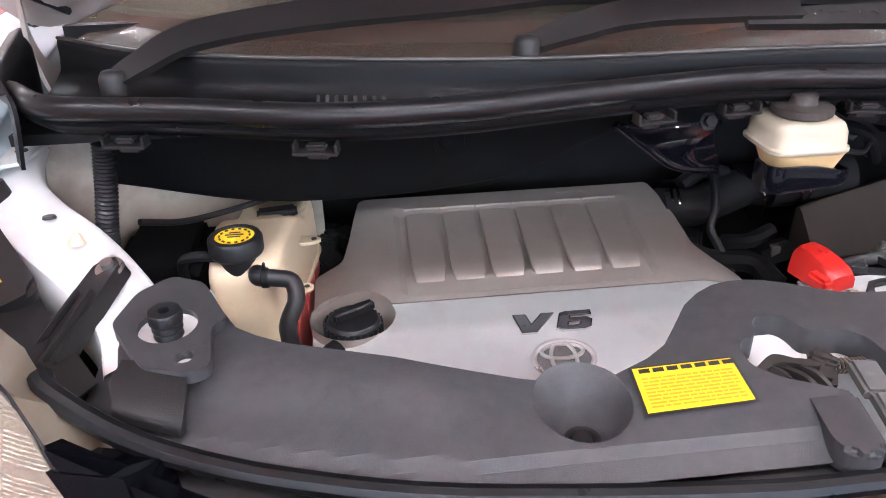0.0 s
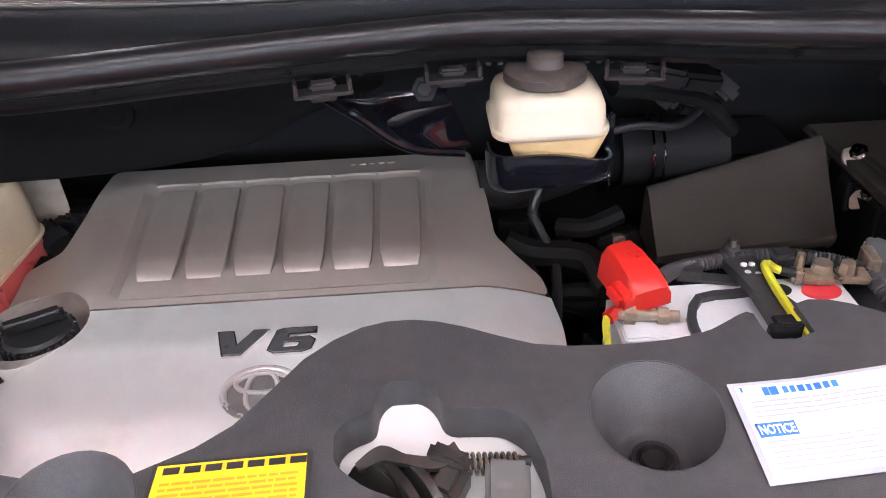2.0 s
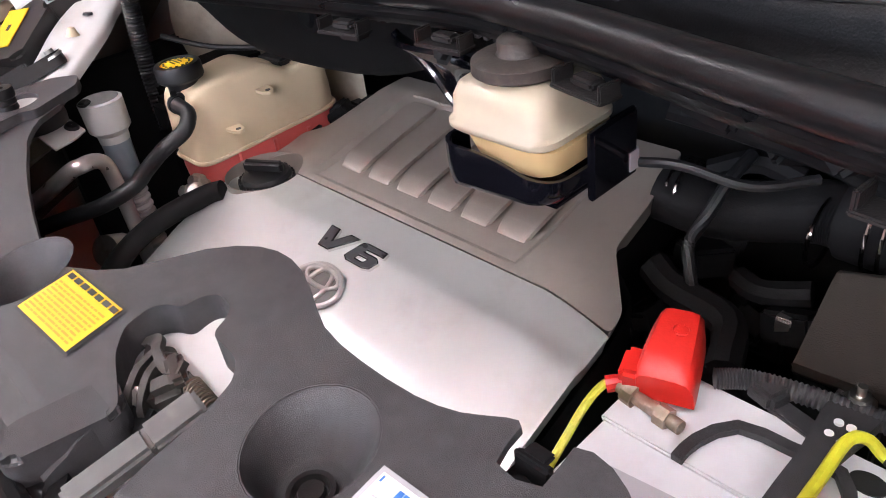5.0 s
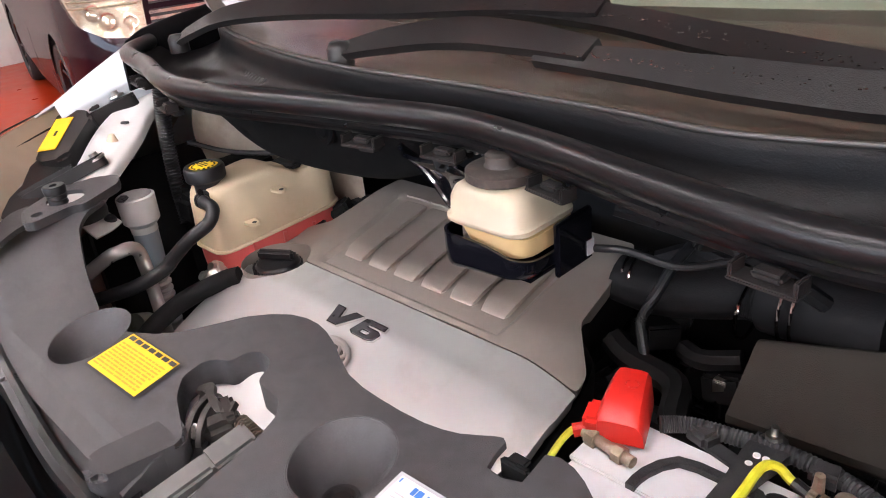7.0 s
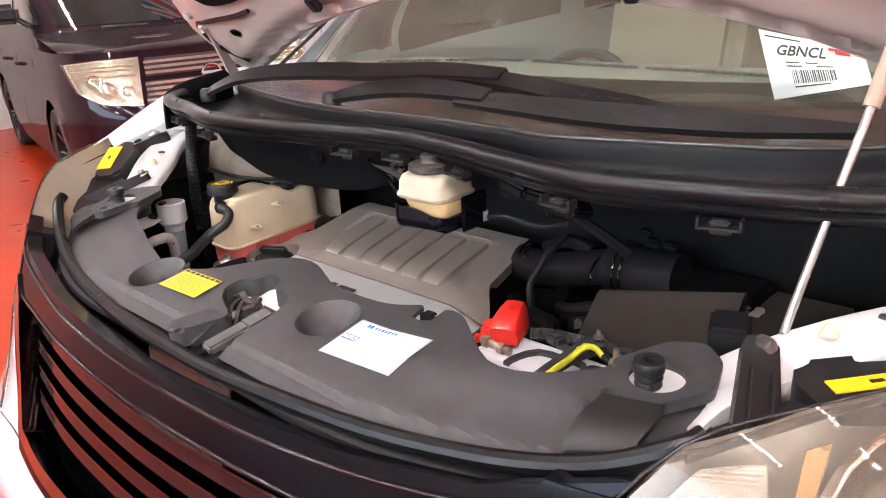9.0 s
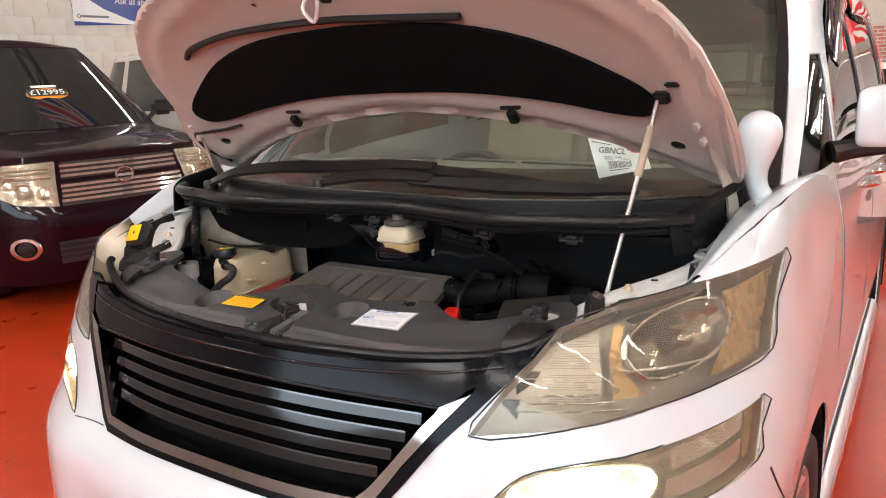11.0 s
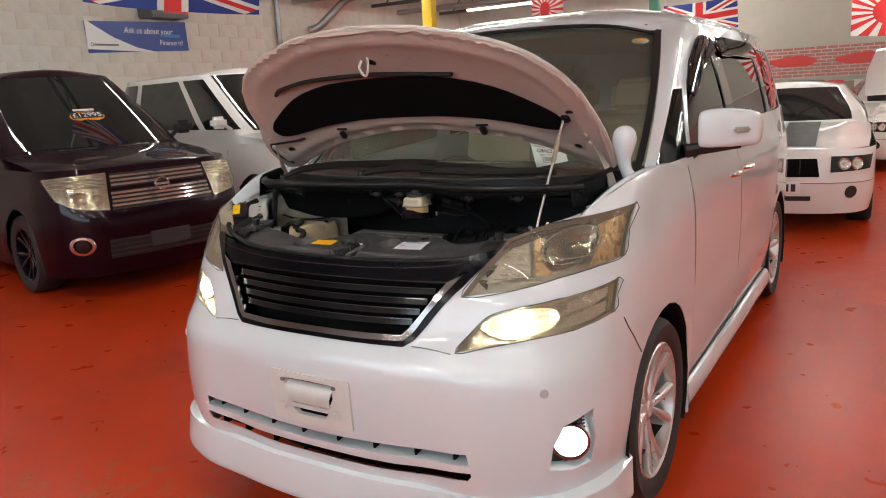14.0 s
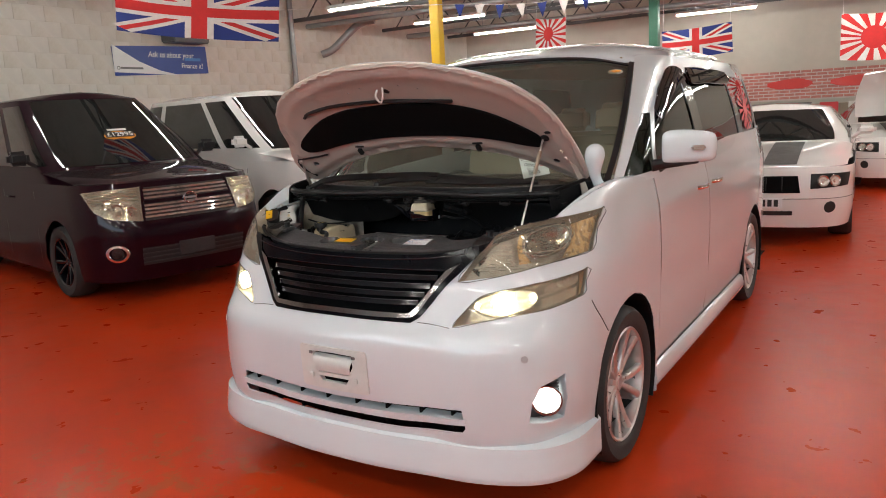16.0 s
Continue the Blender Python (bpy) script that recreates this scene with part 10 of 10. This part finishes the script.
def flag(name, label, centre, w, h, yaw, kind, tilt=0.0, seed=1):
    """A cloth flag hung by its upper edge, with soft waves."""
    f = thing(name, label, "flag", "hanging flags")
    R = Matrix.Translation(centre) @ pose(0, 0, 0, 0, tilt, yaw)

    def at(u, v, lift=0.0):
        wave = 0.035 * math.sin(5.0 * u + 2.0 * v + seed) + 0.02 * math.sin(11 * u + seed)
        return R @ Vector(((u - 0.5) * w, -wave - lift, -v * h - 0.05 * h * math.sin(math.pi * u)))

    def cloth(bm, pts, lift):
        """A convex outline in (u, v), cut into small pieces."""
        bm.faces.new([bm.verts.new((u, v, 0)) for u, v in pts])
        return bm

    def sheet(polys, material, lift, pname):
        bm = bmesh.new()
        for pts in polys:
            bm.faces.new([bm.verts.new((u, v, 0)) for u, v in pts])
        for k in range(1, 16):
            bmesh.ops.bisect_plane(bm, geom=bm.verts[:] + bm.edges[:] + bm.faces[:], plane_co=(k / 16, 0, 0), plane_no=(1, 0, 0))
        for k in range(1, 5):
            bmesh.ops.bisect_plane(bm, geom=bm.verts[:] + bm.edges[:] + bm.faces[:], plane_co=(0, k / 5, 0), plane_no=(0, 1, 0))
        for v in bm.verts:
            v.co = at(v.co.x, v.co.y, lift)
        part(pname, bm, material, f)

    def band(x0, y0, x1, y1, wd):
        dx, dy = x1 - x0, y1 - y0
        n = math.hypot(dx, dy)
        nx, ny = -dy / n * wd / 2, dx / n * wd / 2
        return [(x0 + nx, y0 + ny), (x1 + nx, y1 + ny), (x1 - nx, y1 - ny), (x0 - nx, y0 - ny)]

    if kind == "union":
        sheet([[(0, 0), (1, 0), (1, 1), (0, 1)]], "fblue", 0.0, "blue_field")
        sheet([band(0.03, 0.06, 0.97, 0.94, 0.16), band(0.03, 0.94, 0.97, 0.06, 0.16)], "fwhite", 0.003, "white_saltire")
        sheet([band(0.03, 0.06, 0.97, 0.94, 0.06), band(0.03, 0.94, 0.97, 0.06, 0.06)], "fred", 0.006, "red_saltire")
        sheet([[(0.41, 0), (0.59, 0), (0.59, 1), (0.41, 1)], [(0, 0.34), (1, 0.34), (1, 0.66), (0, 0.66)]], "fwhite", 0.009, "white_cross")
        sheet([[(0.45, 0), (0.55, 0), (0.55, 1), (0.45, 1)], [(0, 0.41), (1, 0.41), (1, 0.59), (0, 0.59)]], "fred", 0.012, "red_cross")
    else:
        sheet([[(0, 0), (1, 0), (1, 1), (0, 1)]], "fwhite", 0.0, "white_field")
        polys = []
        cx, cy = 0.42, 0.5
        for k in range(16):
            pts = [(cx, cy)]
            for a in np.linspace(2 * math.pi * k / 16, 2 * math.pi * (k + 0.5) / 16, 4):
                dx, dy = math.cos(a), math.sin(a)
                t = min((1 - cx) / dx if dx > 1e-6 else (-cx / dx if dx < -1e-6 else 9), (1 - cy) / dy if dy > 1e-6 else (-cy / dy if dy < -1e-6 else 9))
                pts.append((cx + dx * t * 0.999, cy + dy * t * 0.999))
            polys.append(pts)
        sheet(polys, "fred", 0.004, "ray_field")
        sheet([[(cx + 0.17 * math.cos(a), cy + 0.25 * math.sin(a)) for a in np.linspace(0, 2 * math.pi, 20, endpoint=False)]], "fred", 0.008, "red_sun")
    bm = bmesh.new()
    for u in (0.02, 0.98):
        p = at(u, 0.0)
        rod(bm, p, (p.x, p.y, 4.2), 0.004, seg=6)
    part("cord", bm, "fwhite", f)
    return f


flag("union_flag", "large blue, red and white crossed flag hung from the roof", (-4.95, 3.0, 3.12), 1.75, 0.58, 44, "union", 6, 2)
flag("union_flag", "small blue, red and white crossed flag at the far end", (-1.45, 11.0, 2.80), 1.22, 0.50, 0, "union", -2, 4)
flag("sun_flag", "white flag with red sun rays at the far end", (1.40, 11.0, 2.76), 1.12, 0.72, 0, "sun", 0, 1)
flag("sun_flag", "white flag with red sun rays near the post", (-4.2, 11.0, 3.25), 0.66, 0.55, 0, "sun", 4, 3)

banner = thing("wall_banner", "blue and white vinyl banner hung on the block wall", "banner")
bm = bmesh.new()
box(bm, (-8.975, 5.57, 2.67), (0.006, 1.90, 0.47), pose(0, 0, 0, 2))
part("banner_sheet", bm, "banner", banner)
bm = bmesh.new()
poly = [(4.62, 2.90), (4.62, 2.46), (5.9, 2.43), (5.5, 2.50), (5.1, 2.64), (4.8, 2.80)]
vs = [bm.verts.new((-8.970, y, z)) for y, z in poly]
bm.faces.new(vs)
part("white_corner", bm, "label", banner)
tm = Matrix(((0, 0, 1, -8.968), (1, 0, 0, 5.75), (0, 1, 0, 2.72), (0, 0, 0, 1)))
words("Ask us about your", 0.14, tm, "label", banner, "banner_line", 0.0005, 0.2, 0.0, 0.95)
tm2 = Matrix(((0, 0, 1, -8.968), (1, 0, 0, 6.18), (0, 1, 0, 2.55), (0, 0, 0, 1)))
words("Finance it?", 0.12, tm2, "label", banner, "banner_line", 0.0005, 0.0, 0.0, 0.46)
bm = bmesh.new()
box(bm, (-8.968, 4.95, 2.53), (0.003, 0.42, 0.03))
lathe(bm, [(0.018, 0.0), (0.03, 0.002)], Matrix.Translation((-8.967, 4.70, 2.53)) @ pose(0, 0, 0, 0, 90, 0), 18)
part("logo_bar", bm, "grey", banner)
bm = bmesh.new()
box(bm, (-8.968, 6.2, 2.70), (0.002, 0.34, 0.05))
part("blue_mark", bm, "blue", banner)

heater = thing("wall_heater", "black and red heater box on the wall", "heater")
bm = bmesh.new()
box(bm, (-8.80, 5.95, 3.16), (0.35, 0.75, 0.42), bevel=0.02)
part("heater_case", bm, "girder", heater)
bm = bmesh.new()
box(bm, (-8.62, 6.05, 3.13), (0.02, 0.50, 0.22), bevel=0.008)
part("heater_front", bm, "red", heater, "red front panel")
bm = bmesh.new()
box(bm, (-8.607, 6.05, 3.15), (0.004, 0.30, 0.05))
part("heater_bar", bm, "fwhite", heater)
pipe2 = thing("wall_pipe", "grey galvanised pipe up the block wall", "pipe")
bm = bmesh.new()
tube(bm, [(-8.92, 8.75, 0.0), (-8.92, 8.75, 2.0), (-8.92, 8.75, 4.1)], 0.055, 12, 3)
part("pipe_run", bm, "pipe", pipe2)
bm = bmesh.new()
tube(bm, [(-8.9, 9.6, 2.9), (-8.7, 9.75, 3.0), (-8.4, 10.0, 3.35), (-8.2, 10.1, 3.5), (-7.9, 10.2, 3.55)], 0.08, 12, 5)
part("pipe_elbow", bm, "pipe", pipe2)
bm = bmesh.new()
box(bm, (-5.35, 8.6, 2.1), (0.18, 0.18, 4.2), bevel=0.01)
solid("yellow_post", bm, "ypost", "yellow painted steel roof post", "post", "roof posts")
bm = bmesh.new()
box(bm, (-2.65, 12.6, 2.1), (0.18, 0.18, 4.2), bevel=0.01)
solid("green_post", bm, "gpost", "green painted steel roof post", "post", "roof posts")


def batten(x, y, z, length, along_x=True):
    lamp = thing("strip_light", "white fluorescent strip light hung under the roof", "strip light", "strip lights", pose(x, y, z, 0, 0, 0 if along_x else 90))
    bm = bmesh.new()
    box(bm, (0, 0, 0.03), (length, 0.09, 0.06), bevel=0.008)
    part("housing", bm, "batten", lamp)
    bm = bmesh.new()
    rod(bm, (-length / 2 + 0.03, 0, -0.02), (length / 2 - 0.03, 0, -0.02), 0.019)
    part("tube_lamp", bm, "tube", lamp)
    bm = bmesh.new()
    for s in (-1, 1):
        rod(bm, (s * length * 0.35, 0, 0.05), (s * length * 0.35, 0, 4.2 - z), 0.006)
    part("hanger", bm, "pipe", lamp)
    return lamp


first = batten(-5.95, 7.4, 3.4, 1.7)
# the last three are unseen extras, added to brighten the east side
for x, y in ((-6.15, 10.35), (-6.5, 13.5), (-1.85, 14.4), (-3.0, 7.4), (-2.6, 10.35), (0.8, 7.4), (0.9, 10.35), (3.6, 14.4), (-6.0, 4.3), (-2.4, 4.4), (2.4, 4.4), (-6.0, 1.2), (-6.0, -2.0), (4.6, 1.2), (4.6, -2.0), (4.4, 7.4), (-2.6, -1.6), (0.0, -1.6), (2.4, -1.6), (-2.2, -4.2), (0.2, -4.2), (2.6, -4.2), (-1.0, -6.8), (2.0, -6.8), (7.4, 1.2), (7.4, -2.0), (7.4, 4.4), (7.4, 7.4), (4.8, 4.4), (4.8, -4.6), (3.6, 9.0), (5.8, 9.6), (5.8, 12.2)):
    copy_thing(first, pose(x, y, 3.4))
for y in (2.9, 5.8, 8.9, 12.0, 15.0, 0.0, -3.0, -6.0):
    bm = bmesh.new()
    for z in (3.55, 4.05):
        box(bm, (0.5, y, z), (19.0, 0.07, 0.07))
    for k in range(24):
        x = -8.6 + 0.78 * k
        rod(bm, (x, y, 3.57), (x + 0.39, y, 4.03), 0.018, seg=6)
        rod(bm, (x + 0.39, y, 4.03), (x + 0.78, y, 3.57), 0.018, seg=6)
    solid("roof_truss", bm, "girder", "dark steel lattice roof truss", "roof truss", "roof trusses")
bm = bmesh.new()
for y, z, r in ((9.2, 3.45, 0.05), (9.5, 3.5, 0.035), (12.9, 3.45, 0.06)):
    tube(bm, [(-8.9, y, z), (0, y + 0.3, z), (9.9, y + 0.5, z)], r, 10, 3)
solid("roof_pipe", bm, "pipe", "grey service pipes under the roof", "pipe")
bunting = thing("bunting", "string of blue and white pennants under the roof", "bunting")
r = rng(8)
for k in range(26):
    bm = bmesh.new()
    x = -4.8 + 0.36 * k
    z = 3.36 - 0.12 * math.sin(math.pi * ((k % 9) / 8.0))
    vs = [bm.verts.new(p) for p in ((-0.09, 0, 0), (0.09, 0, 0), (0.0, 0.01, -0.24), (0, 0.012, 0.0))]
    bm.faces.new([vs[0], vs[2], vs[3]])
    bm.faces.new([vs[3], vs[2], vs[1]])
    ob = part("pennant", bm, ("fblue", "fwhite")[k % 2], bunting, ("blue" if k % 2 == 0 else "white") + " cloth pennant")
    ob.matrix_local = pose(x, 8.5 + 0.05 * k, z, r.uniform(-10, 10), 0, r.uniform(-15, 15))
bm = bmesh.new()
tube(bm, [(-8.99, 8.2, 3.7)] + [(-4.8 + 0.36 * k, 8.5 + 0.05 * k, 3.36 - 0.12 * math.sin(math.pi * ((k % 9) / 8.0))) for k in range(26)] + [(9.99, 10.2, 3.8)], 0.006, 6, 2)
part("cord", bm, "fwhite", bunting)

# far wall with its printed brick sheet and posters
mural = thing("brick_mural", "printed brick sheet along the far wall", "mural")
bm = bmesh.new()
box(bm, (2.0, 15.96, 1.72), (9.0, 0.02, 0.66))
part("mural_sheet", bm, "mortar", mural)
bm = bmesh.new()
for j in range(9):
    z = 1.42 + 0.072 * j
    x = -2.5 - (0.11 if j % 2 else 0)
    while x < 6.4:
        box(bm, (x + 0.1, 15.945, z + 0.03), (0.20, 0.012, 0.052))
        x += 0.22
tagged(part("mural_brick", bm, "brickp", mural), kind="stuff")
for x in (-0.55, 0.75, 2.2, 4.0):
    bm = bmesh.new()
    surf(bm, [[(x - 0.45, 15.93, 1.72), (x - 0.2, 15.93, 1.66), (x + 0.3, 15.93, 1.66), (x + 0.5, 15.93, 1.74)], [(x - 0.45, 15.93, 1.80), (x - 0.2, 15.93, 1.85), (x + 0.2, 15.93, 1.88), (x + 0.48, 15.93, 1.80)]], 4, 2)
    part("car_print", bm, "red", mural, "red car shape printed on the sheet")
slab("far_counter", (1.5, 15.5, 0.65), (7.0, 0.6, 1.3), "trim", "low wooden counter along the far wall", "counter", kind="")
for x, mt in ((-0.2, "fwhite"), (0.35, "redink"), (0.9, "fwhite"), (1.7, "orange")):
    bm = bmesh.new()
    box(bm, (x, 15.18, 1.18), (0.36, 0.03, 0.30), bevel=0.005)
    solid("notice_board", bm, mt, "small coloured notice board on the far counter", "notice", "notices")


# ---- the wall blocks nearest to the view, one by one ----
bm = bmesh.new()
box(bm, (0, 0, 0), (0.012, 0.457, 0.222), bevel=0.002, seg=1)
first_block = part("block", bm, "wall", west_wall)
for k, (y, z, d) in enumerate(nearest):
    ob = first_block if k == 0 else new("block", first_block.data)
    ob.parent = west_wall
    ob.matrix_world = pose(-9.006 + d, y, z)
